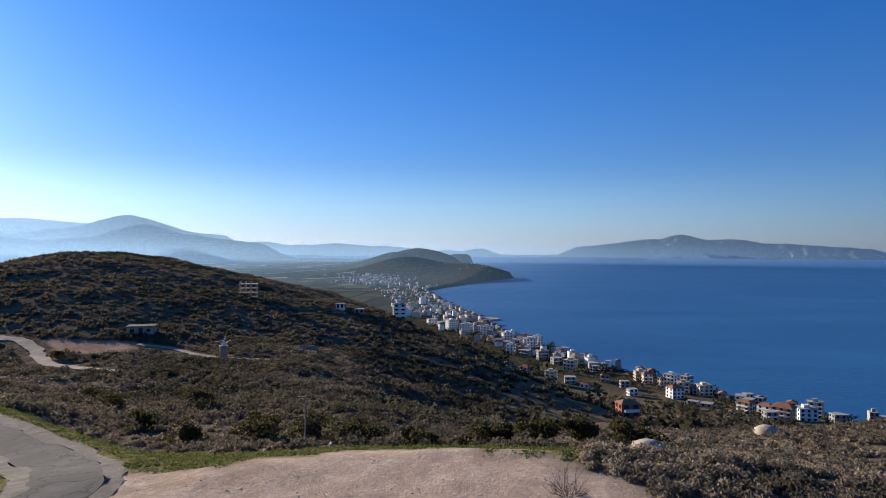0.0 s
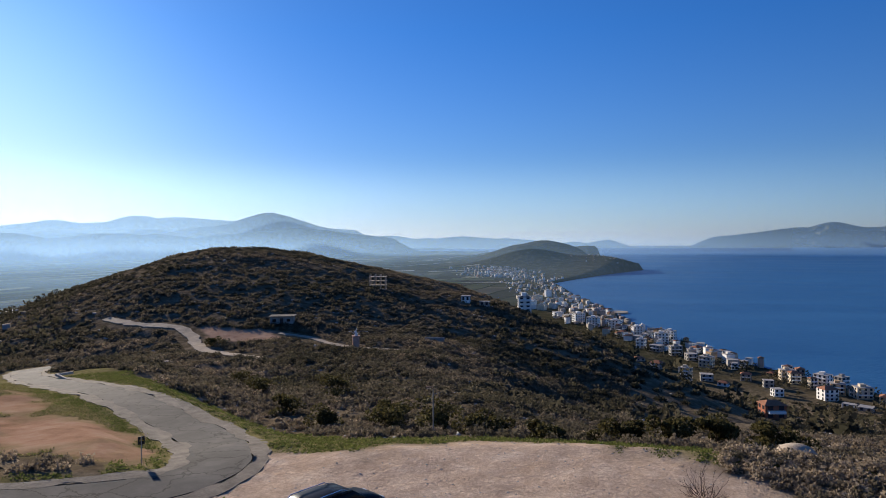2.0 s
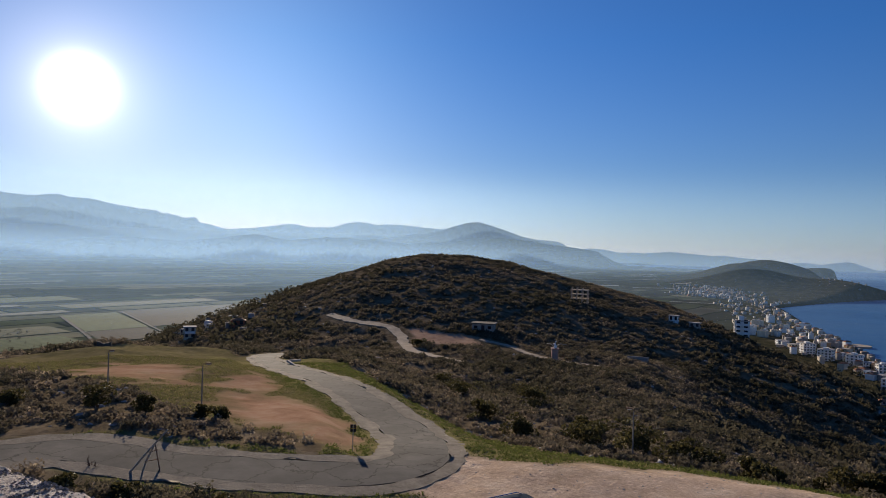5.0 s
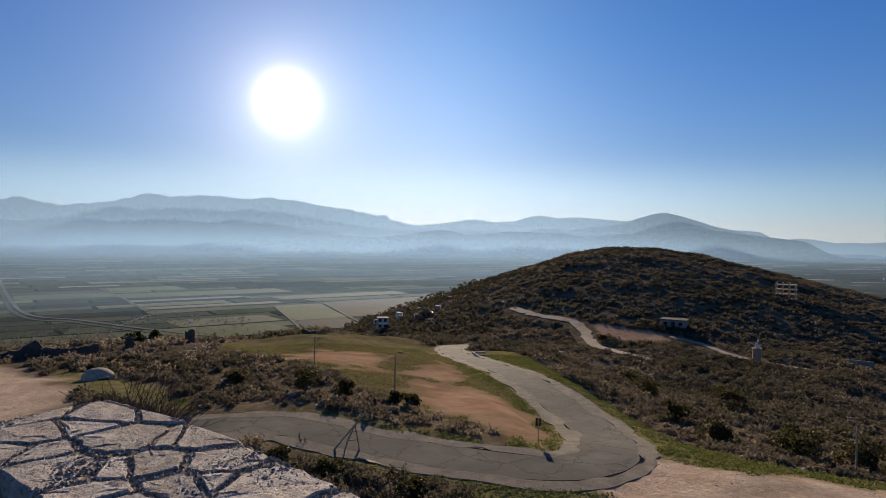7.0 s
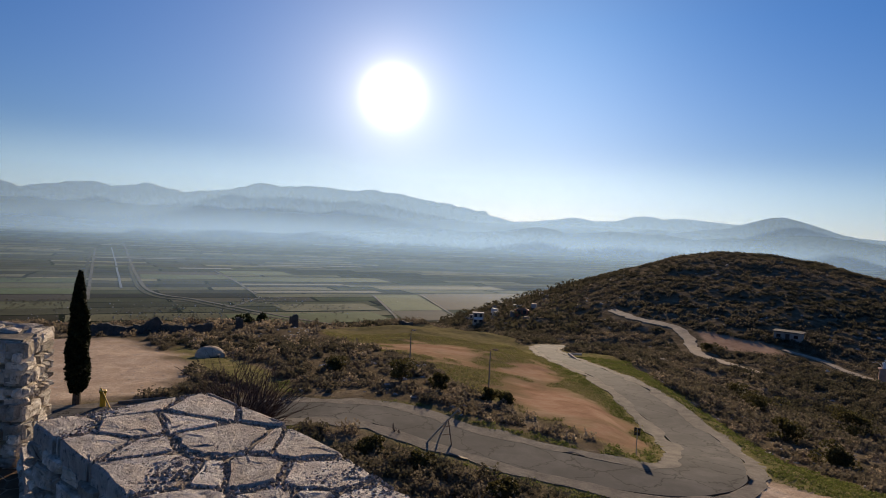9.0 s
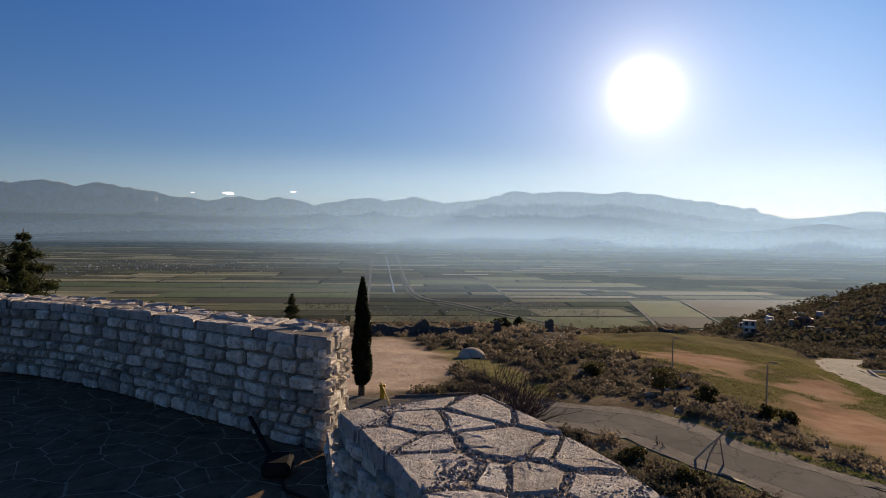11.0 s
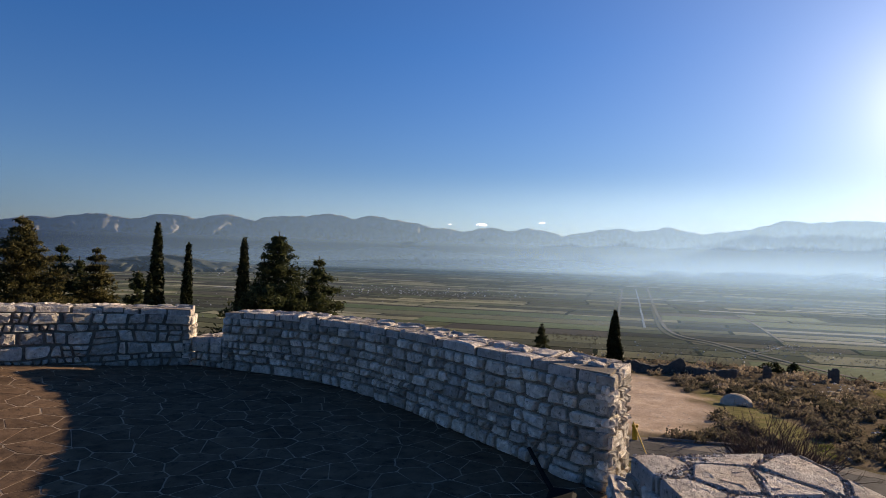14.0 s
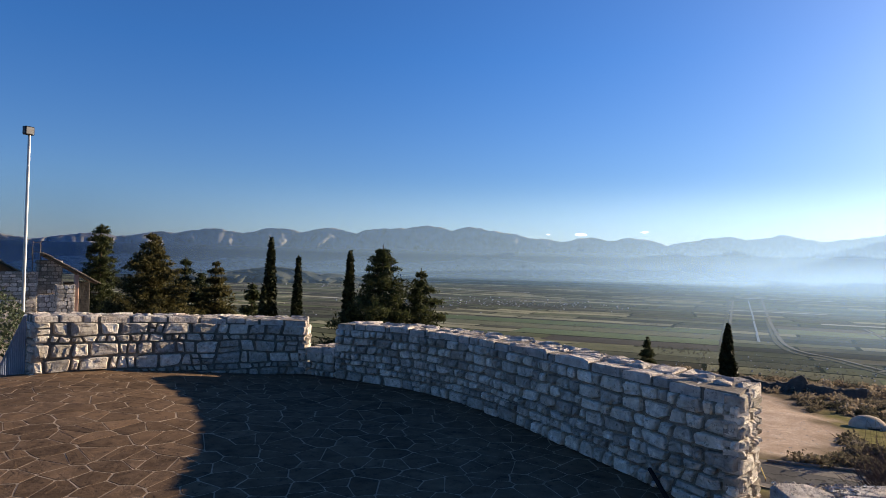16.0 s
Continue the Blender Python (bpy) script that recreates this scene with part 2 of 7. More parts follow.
PATH_LINE = spline([(-175, 160), (-160, 155), (-150, 154), (-140, 153), (-131, 148), (-124, 142), (-115, 134), (-108, 130), (-100, 128), (-90, 125.5)])
SPUR_LINE = spline([(-108, 158), (-98, 157), (-90, 153), (-82, 149.5), (-74, 149), (-66, 150)])


def off_track(x, y):
    """0 on the saddle's tracks and its bare patch, 1 away from them."""
    out = np.ones(x.shape)
    near = (x < -55) & (x > -190) & (y > 110) & (y < 175)
    if np.any(near):
        px, py = x[near], y[near]
        d = np.hypot((px + 118) * 0.8, (py - 152) * 1.4) - 10
        for line in (PATH_LINE, SPUR_LINE):
            for q in line[::5]:
                d = np.minimum(d, np.hypot(px - q[0], py - q[1]))
        out[near] = smooth(2.5, 9.0, d)
    return out


def relief(x, y):
    """The land with its fine relief; the road is cut in flat."""
    x, y = np.asarray(x, float), np.asarray(y, float)
    z = terrain(x, y)
    r = np.hypot(x, y)
    amp = smooth(40, 120, r) * (z > SEA - 1) * (1 - smooth(700, 1500, r))
    rocky = smooth(-104, -90, z)
    amp = amp * (0.12 + 0.88 * off_track(x, y))
    z = z + amp * rocky * (1.0 * lattice(x / 31, y / 31, 1) + 0.8 * lattice(x / 11, y / 11, 2) + 0.35 * lattice(x / 4, y / 4, 3))
    z = z + 0.05 * lattice(x / 2.3, y / 2.3, 4) + 0.03 * lattice(x / 0.8, y / 0.8, 5)
    near = (r < 140) & (r > 15)
    if np.any(near):
        d, i = near_road(x[near], y[near])
        k = 1 - smooth(3.3, 7.0, d)
        z[near] = z[near] * (1 - k) + (road_z[i] - 0.06 + 0.095 * smooth(1.7, 3.0, d)) * k
    return z


def height(x, y):
    return float(relief(np.array([float(x)]), np.array([float(y)]))[0])


# bearings: fine where the camera looks, coarse behind it
BEARINGS = np.concatenate([np.arange(-38, 165, 0.28), np.arange(165, 322, 2.5)])
RANGES = np.concatenate([[7, 9, 11, 13, 15, 17, 19], np.geomspace(20, 4950, 370)])
A, R = np.meshgrid(np.radians(BEARINGS), RANGES)
GX, GY = -R * np.sin(A), R * np.cos(A)
GZ = relief(GX.ravel(), GY.ravel()).reshape(GX.shape)
n_r, n_a = GX.shape


def sheet(nr, na, closed):
    i, j = np.meshgrid(np.arange(nr - 1), np.arange(na if closed else na - 1), indexing="ij")
    k = (j + 1) % na
    return np.stack([i * na + j, (i + 1) * na + j, (i + 1) * na + k, i * na + k], -1).reshape(-1, 4)


def ellipse(x, y, cx, cy, rx, ry, turn=0.0, soft=0.25, rag=0.12):
    """1 inside a ragged oval, 0 outside."""
    c, s = math.cos(radians(turn)), math.sin(radians(turn))
    u, v = ((x - cx) * c + (y - cy) * s) / rx, (-(x - cx) * s + (y - cy) * c) / ry
    d = np.sqrt(u * u + v * v) + rag * lattice(x / 3.1, y / 3.1, 8) + rag * 0.6 * lattice(x / 1.1, y / 1.1, 9)
    return 1 - smooth(1 - soft, 1 + soft * 0.4, d)


MEADOW = [(-95, 28), (-65, 25.8), (-48, 26), (-41, 27), (-33, 27.5), (-27.5, 27.6), (-30.5, 32), (-42, 38), (-62, 49), (-90, 67), (-116, 68), (-113, 53), (-107, 35)]
RED_PATCH = [(-134, 155.5), (-112, 160), (-104, 153), (-107, 148), (-114, 143.5), (-122, 146)]


def in_area(x, y, outline, soft):
    """1 inside a ragged outline, 0 outside."""
    x, y = np.asarray(x, float), np.asarray(y, float)
    (ax, ay), (bx, by) = np.min(outline, axis=0) - 12, np.max(outline, axis=0) + 12
    out = np.zeros(x.shape)
    near = (x > ax) & (x < bx) & (y > ay) & (y < by)
    if not np.any(near):
        return out
    px, py = x[near], y[near]
    within, dist = np.zeros(px.shape, bool), np.full(px.shape, 1e9)
    for (x1, y1), (x2, y2) in zip(outline, outline[1:] + outline[:1]):
        if y1 != y2:
            within ^= ((y1 > py) != (y2 > py)) & (px < (x2 - x1) * (py - y1) / (y2 - y1) + x1)
        k = np.clip(((px - x1) * (x2 - x1) + (py - y1) * (y2 - y1)) / ((x2 - x1) ** 2 + (y2 - y1) ** 2), 0, 1)
        dist = np.minimum(dist, np.hypot(px - x1 - k * (x2 - x1), py - y1 - k * (y2 - y1)))
    d = np.where(within, dist, -dist) + soft * lattice(px / 3.3, py / 3.3, 14)
    out[near] = smooth(-soft * 0.5, soft * 0.5, d)
    return out


def zones(x, y):
    """How far each spot is bare lot, red soil, grass or farmed plain."""
    r = np.hypot(x, y)
    az = np.degrees(np.arctan2(-x, y))
    lot = np.maximum(ellipse(x, y, -7, 26.5, 12.5, 11.5), ellipse(x, y, -62, -3.5, 21, 10.5, 4))
    lot = np.maximum(lot, ellipse(x, y, -19, 28, 6, 4.5))
    lot = np.maximum(lot, ellipse(x, y, 25, 34, 3.2, 9, 30))
    lot = np.maximum(lot, 0.22 * in_area(x, y, RED_PATCH, 1.2))
    meadow = in_area(x, y, MEADOW, 1.6)
    bare = np.maximum(ellipse(x, y, -41, 32.5, 14, 5.5, -22, 0.6, 0.3), ellipse(x, y, -67, 35, 12, 6.5, -30, 0.7, 0.4) * 0.9)
    bare = np.maximum(bare, ellipse(x, y, -56, 41, 9, 4, -35, 0.7, 0.4) * 0.9)
    soil = np.maximum(bare * meadow, in_area(x, y, RED_PATCH, 1.2))
    grass = np.maximum(meadow * 0.62, ellipse(x, y, -5, 37.5, 19, 3.6, -4))
    grass = np.maximum(grass, ellipse(x, y, 18, 28, 9, 7, 40))
    near = r < 130
    d = np.full(x.shape, 99.0)
    if np.any(near):
        d[near], where = near_road(x[near], y[near])
        outer = np.zeros(x.shape)
        outer[near] = (where > 140)
        verge = (1 - smooth(7.5, 10.0, d + 1.5 * lattice(x / 4, y / 4, 11))) * outer * (r < 104)
        thin = (1 - smooth(2.8, 3.8, d + 1.0 * lattice(x / 3, y / 3, 12)))
        grass = np.maximum(grass, np.maximum(verge, thin * 0.7))
    grass = np.maximum(grass, ellipse(x, y, -57, 9.5, 16, 2.2, 8))
    plain = smooth(430, 640, r) * smooth(11, 17, az) * (1 - smooth(-107.5, -103, terrain(x, y) - 42 * smooth(3100, 4950, r)))
    return lot, soil, grass * (1 - lot), plain


GROUND_MAT, n, l, bsdf = material("ground")


def attr(n, name):
    a = n.new("ShaderNodeAttribute")
    a.attribute_name = name
    return a.outputs["Fac"]


scrub = ramp(n, l, noise_node(n, l, 0.35, 6, 0.65).outputs["Fac"], [(0.3, (0.075, 0.060, 0.038)), (0.5, (0.14, 0.108, 0.070)), (0.64, (0.21, 0.165, 0.112)), (0.78, (0.32, 0.27, 0.21))])
dirt = ramp(n, l, noise_node(n, l, 0.5, 8, 0.7).outputs["Fac"], [(0.3, (0.40, 0.295, 0.215)), (0.55, (0.53, 0.41, 0.315)), (0.75, (0.64, 0.53, 0.43))])
stones = n.new("ShaderNodeTexVoronoi")
stones.inputs["Scale"].default_value = 2.2
l.new(noise_node(n, l, 1, 1).inputs["Vector"].links[0].from_socket, stones.inputs["Vector"])
dirt = mixed(n, l, dirt, ramp(n, l, noise_node(n, l, 7, 5, 0.7).outputs["Fac"], [(0.35, (0.72, 0.70, 0.68)), (0.62, (1.22, 1.2, 1.16))]), 0.7, "MULTIPLY")
dirt = mixed(n, l, dirt, ramp(n, l, stones.outputs["Distance"], [(0.0, (1.25, 1.2, 1.12)), (0.22, (1, 1, 1)), (0.6, (0.88, 0.87, 0.86))]), 0.8, "MULTIPLY")
red = ramp(n, l, noise_node(n, l, 0.22, 7, 0.7).outputs["Fac"], [(0.3, (0.24, 0.138, 0.085)), (0.5, (0.38, 0.232, 0.15)), (0.7, (0.47, 0.325, 0.225))])
turf = ramp(n, l, noise_node(n, l, 0.9, 7, 0.7).outputs["Fac"], [(0.3, (0.11, 0.105, 0.042)), (0.5, (0.18, 0.158, 0.068)), (0.62, (0.24, 0.195, 0.095)), (0.78, (0.34, 0.26, 0.16))])
# fields of the plain: long strips with ditches between
brick, coordn, mapn = n.new("ShaderNodeTexBrick"), n.new("ShaderNodeTexCoord"), n.new("ShaderNodeMapping")
mapn.inputs["Rotation"].default_value = (0, 0, radians(91))
l.new(coordn.outputs["Object"], mapn.inputs[0])
warp = noise_node(n, l, 0.0016, 2)
wadd, wsc = n.new("ShaderNodeVectorMath"), n.new("ShaderNodeVectorMath")
wsc.operation, wsc.inputs["Scale"].default_value = "SCALE", 130
l.new(warp.outputs["Color"], wsc.inputs[0])
l.new(mapn.outputs[0], wadd.inputs[0])
l.new(wsc.outputs[0], wadd.inputs[1])
l.new(wadd.outputs[0], brick.inputs["Vector"])
brick.offset, brick.squash_frequency, brick.squash = 0.37, 3, 1.6
for key, v in (("Scale", 1.0), ("Mortar Size", 3.2), ("Mortar Smooth", 0.3), ("Brick Width", 190), ("Row Height", 52)):
    brick.inputs[key].default_value = v
brick.inputs["Color1"].default_value, brick.inputs["Color2"].default_value, brick.inputs["Mortar"].default_value = (0, 0, 0, 1), (1, 1, 1, 1), (0.5, 0.5, 0.5, 1)
crop = ramp(n, l, brick.outputs["Color"], [(0.0, (0.050, 0.045, 0.037)), (0.16, (0.072, 0.076, 0.046)), (0.32, (0.105, 0.095, 0.074)), (0.48, (0.105, 0.120, 0.060)), (0.6, (0.048, 0.046, 0.038)), (0.74, (0.082, 0.090, 0.052)), (0.9, (0.25, 0.235, 0.15))])
crop = mixed(n, l, crop, ramp(n, l, noise_node(n, l, 0.012, 5).outputs["Fac"], [(0.35, (0.7, 0.7, 0.7)), (0.65, (1.3, 1.25, 1.15))]), 0.8, "MULTIPLY")
crop = mixed(n, l, crop, (0.020, 0.024, 0.014), brick.outputs["Fac"])
wood = ramp(n, l, noise_node(n, l, 0.05, 8, 0.75).outputs["Fac"], [(0.35, (0.028, 0.030, 0.018)), (0.52, (0.060, 0.056, 0.034)), (0.7, (0.13, 0.11, 0.075))])
col = mixed(n, l, scrub, wood, attr(n, "distant"))
col = mixed(n, l, col, crop, attr(n, "plain"))
col = mixed(n, l, col, turf, attr(n, "grass"))
col = mixed(n, l, col, red, attr(n, "soil"))
col = mixed(n, l, col, dirt, attr(n, "lot"))
l.new(col, bsdf.inputs["Base Color"])
bsdf.inputs["Roughness"].default_value = 0.95
bsdf.inputs["Specular IOR Level"].default_value = 0.0
bumped(n, l, bsdf, noise_node(n, l, 4, 6, 0.7).outputs["Fac"], 0.9, 0.12)
for node in n:
    if node.bl_idname == "ShaderNodeBump":
        l.new(ramp(n, l, attr(n, "plain"), [(0.0, (0.9, 0.9, 0.9)), (0.8, (0.03, 0.03, 0.03))]), node.inputs["Strength"])

ground_mesh = mesh_of("ground", np.stack([GX, GY, GZ], -1).reshape(-1, 3), sheet(n_r, n_a, True), GROUND_MAT, False)
for key, values in zip(("lot", "soil", "grass", "plain", "distant"), (*zones(GX.ravel(), GY.ravel()), smooth(420, 620, np.hypot(GX, GY).ravel()))):
    ground_mesh.attributes.new(key, "FLOAT", "POINT").data.foreach_set("value", values.astype(np.float32))
ground = tagged(new("ground", ground_mesh), "scrub hillside, bare earth lots and farmed plain", "ground", kind="structure")

# ---- the sea ----
SEA_MAT, n, l, bsdf = material("sea_water")
streak = noise_node(n, l, 0.0022, 4, 0.6, (1, 3.5, 1))
l.new(ramp(n, l, streak.outputs["Fac"], [(0.35, (0.021, 0.105, 0.245)), (0.65, (0.034, 0.145, 0.31))]), bsdf.inputs["Base Color"])
l.new(ramp(n, l, streak.outputs["Fac"], [(0.4, (0.42, 0.42, 0.42)), (0.62, (0.55, 0.55, 0.55))]), bsdf.inputs["Roughness"])
bsdf.inputs["IOR"].default_value = 1.33
bsdf.inputs["Specular IOR Level"].default_value = 0.22
bumped(n, l, bsdf, noise_node(n, l, 0.12, 5, 0.6, (1, 2.2, 1)).outputs["Fac"], 0.35, 1.5)
sb, sr = np.arange(-100, 60.1, 1.0), np.geomspace(300, 4950, 70)
A2, R2 = np.meshgrid(np.radians(sb), sr)
sea_z = SEA + 42 * smooth(3100, 4950, R2)
sea = tagged(new("sea", mesh_of("sea", np.stack([-R2 * np.sin(A2), R2 * np.cos(A2), sea_z], -1).reshape(-1, 3), sheet(len(sr), len(sb), False), SEA_MAT, False)),
             "calm deep blue sea in the bay", "sea", kind="structure")


# ---- far mountains ----
def ridge(name, label, r_foot, r_top, az0, az1, peaks, foot, mat, rough=0.10, step=0.12, seed=1, rows=26):
    """A far range: its skyline is the upper edge of rounded peaks (bearing, elevation, slope)."""
    az = np.arange(az0, az1, step)
    el = np.full(az.shape, float(foot))
    for a, e, s in peaks:
        el = np.maximum(el, e - s * (np.sqrt((az - a) ** 2 + 0.5) - 0.7))
    edge = smooth(az0, az0 + 3, az) * (1 - smooth(az1 - 3, az1, az))
    el = foot + (el - foot) * edge + rough * edge * (lattice(az / 1.7, az * 0, seed) + 0.5 * lattice(az / 0.6, az * 0, seed + 1) + 0.25 * lattice(az / 0.22, az * 0, seed + 2))
    verts = []
    for k in range(rows):
        t = k / (rows - 1)
        gully = (lattice(az / 1.3 + 3 * lattice(az / 4, az * 0 + t * 2, seed + 4), az * 0 + t * 3.0, seed + 5) + 0.6 * lattice(az / 0.5, az * 0 + t * 6, seed + 6) + 0.35 * lattice(az / 0.27, az * 0 + t * 11, seed + 7)) * math.sin(math.pi * min(1, t * 1.02))
        r = r_foot + (r_top - r_foot) * t + 190 * gully * (r_top - r_foot) / 400
        e = foot - 0.6 + (el - foot + 0.6) * (t ** 0.85) + 0.13 * gully
        verts.append(np.stack([-r * np.sin(np.radians(az)), r * np.cos(np.radians(az)), 1.75 + r_top * np.tan(np.radians(e))], -1))
    verts.append(np.stack([-(r_top + 40) * np.sin(np.radians(az)), (r_top + 40) * np.cos(np.radians(az)), np.full(az.shape, -130.0)], -1))
    ob = new(name, mesh_of(name, np.concatenate(verts), sheet(rows + 1, len(az), False), mat, False))
    return tagged(ob, label, "mountains", kind="structure")


ROCK = simple("mountain_rock", (0.10, 0.095, 0.085), (0.23, 0.215, 0.19), 0.006, 0.95, 0, None)
WOODED = simple("wooded_slope", (0.045, 0.052, 0.040), (0.095, 0.095, 0.068), 0.008, 0.95)
ridge("mountain_range", "hazy blue mountain range beyond the plain", 4620, 4890, 56, 168,
      [(160, 1.4, .3), (150, 1.5, .2), (141.6, 1.62, .15), (137.9, 1.88, .2), (133.3, 2.28, .12), (128.5, 2.36, .1), (124.3, 2.69, .22), (118.5, 2.89, .2), (115.5, 3.05, .16), (112.6, 2.93, .12),
       (109.4, 2.62, .2), (101.3, 2.35, .2), (98.4, 2.2, .18), (91, 2.39, .16), (87.4, 2.46, .15), (77.4, 3.13, .25), (73.5, 3.26, .12), (68.3, 3.1, .16), (64.6, 2.55, .45), (60.9, 2.05, .3), (58.6, 1.97, .25)], -1.0, ROCK, 0.13, seed=11)
ridge("mountain_range_south", "pale hazy mountains in the sun's glare", 4600, 4880, 25, 66,
      [(60, 1.7, .2), (55, 1.1, .1), (51, 1.55, .15), (45, 1.98, .25), (42.3, 1.85, .08), (38, 1.45, .12), (29, .3, .1)], -0.9, ROCK, 0.05, seed=31)
ridge("cone_mountain", "blue conical mountain with a long flank", 4230, 4420, 20, 46,
      [(35.0, 2.25, .32), (38.3, 1.3, .16), (31.6, 1.2, .26), (41, .9, .2)], -0.9, ROCK, 0.04, seed=51)
ridge("foothill", "dark hazy foothill below the mountain", 3930, 4150, 22, 44, [(33.0, .95, .12), (30.5, .75, .25), (38, .5, .12)], -1.1, WOODED, 0.03, seed=61)
ridge("far_coast", "faint low hills on the far coast", 4550, 4850, 3, 30, [(25.0, .25, .16), (21.5, .0, .1), (18.6, .12, .10), (14.5, -.1, .12), (9.0, -.45, .10), (6.0, -.30, .24)], -0.9, WOODED, 0.03, seed=71)
ridge("island", "long mountainous island across the strait", 4500, 4700, -27, 0.5,
      [(-3.4, -.55, .22), (-5.6, .10, .24), (-8.6, .6, .14), (-10.8, .92, .3), (-13, .5, .06), (-14.7, .62, .2), (-17.2, .0, .22), (-19, -.25, .25), (-22, -.8, .12)], -1.15, WOODED, 0.045, seed=81)
ridge("low_hill", "low misty hills at the plain's edge", 3700, 4000, 38, 90,
      [(78.7, -1.2, .12), (69, -.35, .1), (63.3, .15, .1), (57.3, .15, .1), (53.9, .65, .2), (47.5, .6, .12), (43.7, .5, .15)], -1.5, WOODED, 0.05, seed=91)
ridge("spur", "dark wooded spur at the plain's far side", 2900, 3150, 116, 150, [(129, -.75, .16), (124, -1.3, .15), (137, -1.1, .2)], -2.0, WOODED, 0.04, seed=101)
ridge("mountain_front", "lower slopes in front of the range", 4230, 4420, 84, 150, [(95, -.3, .1), (104, .1, .12), (110, .45, .1), (121, .2, .14), (131, .0, .12), (140, .1, .1)], -1.2, ROCK, 0.12, seed=111)


# ---- mist and distance haze, put in as translucent sheets over the plain and the sea ----
def haze_sheet(r, az0, az1, low, full, top, end, thick):
    """A thin upright sheet, coloured as lit haze, that lets most light through."""
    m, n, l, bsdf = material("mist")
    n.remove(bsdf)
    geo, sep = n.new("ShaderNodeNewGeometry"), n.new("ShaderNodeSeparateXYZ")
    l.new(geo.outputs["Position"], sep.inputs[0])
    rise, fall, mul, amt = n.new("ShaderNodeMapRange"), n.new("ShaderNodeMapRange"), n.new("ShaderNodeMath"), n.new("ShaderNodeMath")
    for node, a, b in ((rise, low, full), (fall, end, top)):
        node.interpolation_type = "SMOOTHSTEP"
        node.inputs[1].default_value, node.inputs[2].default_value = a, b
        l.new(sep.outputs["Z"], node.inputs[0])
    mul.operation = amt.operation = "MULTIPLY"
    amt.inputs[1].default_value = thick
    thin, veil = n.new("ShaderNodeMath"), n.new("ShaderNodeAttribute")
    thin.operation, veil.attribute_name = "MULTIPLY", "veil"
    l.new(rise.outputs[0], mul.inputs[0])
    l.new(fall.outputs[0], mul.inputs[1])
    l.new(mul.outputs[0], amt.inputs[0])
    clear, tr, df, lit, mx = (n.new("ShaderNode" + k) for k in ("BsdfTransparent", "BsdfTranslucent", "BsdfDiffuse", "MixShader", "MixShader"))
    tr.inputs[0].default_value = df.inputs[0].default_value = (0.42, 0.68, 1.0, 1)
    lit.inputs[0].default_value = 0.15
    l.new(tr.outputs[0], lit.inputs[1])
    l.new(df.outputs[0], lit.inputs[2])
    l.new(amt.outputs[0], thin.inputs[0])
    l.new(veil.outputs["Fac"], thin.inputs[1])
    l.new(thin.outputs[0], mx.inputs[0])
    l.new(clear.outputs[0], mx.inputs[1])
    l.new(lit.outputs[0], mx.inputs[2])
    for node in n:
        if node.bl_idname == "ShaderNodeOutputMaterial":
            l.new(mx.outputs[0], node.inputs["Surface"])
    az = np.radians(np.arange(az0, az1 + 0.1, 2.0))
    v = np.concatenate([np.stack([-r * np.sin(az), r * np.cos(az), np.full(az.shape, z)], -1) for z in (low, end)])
    ob = new("haze_sheet", mesh_of("haze_sheet", v, sheet(2, len(az), False), m, False))
    # haze set thickest round the sun's bearing, thinner to both sides
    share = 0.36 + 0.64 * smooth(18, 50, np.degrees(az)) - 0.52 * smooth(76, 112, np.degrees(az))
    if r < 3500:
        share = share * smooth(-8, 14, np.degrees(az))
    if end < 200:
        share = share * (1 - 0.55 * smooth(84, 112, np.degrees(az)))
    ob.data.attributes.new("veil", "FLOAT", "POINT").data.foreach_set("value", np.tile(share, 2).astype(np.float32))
    return tagged(ob, "upright translucent sheet standing in for mist and distance haze", "mist", kind="structure")


haze_sheet(720, 30, 190, -109, -85, -60, 30, 0.03)
haze_sheet(950, -8, 190, -109, -85, -60, 40, 0.085)
haze_sheet(1500, -8, 190, -109, -75, -50, 60, 0.13)
haze_sheet(2250, -8, 190, -109, -70, -45, 90, 0.175)
haze_sheet(2850, -8, 190, -109, -72, -40, 120, 0.22)
# tall sheets up to 520 m put aerial haze over the far mountains
haze_sheet(3650, -60, 190, -106, -80, 110, 520, 0.30)
haze_sheet(4170, -60, 190, -106, -80, 110, 520, 0.20)
haze_sheet(4475, -60, 190, -106, -80, 110, 520, 0.18)
haze_sheet(3600, -60, 190, -106, -80, -60, 40, 0.24)
haze_sheet(4465, -60, 190, -106, -80, -60, 70, 0.30)

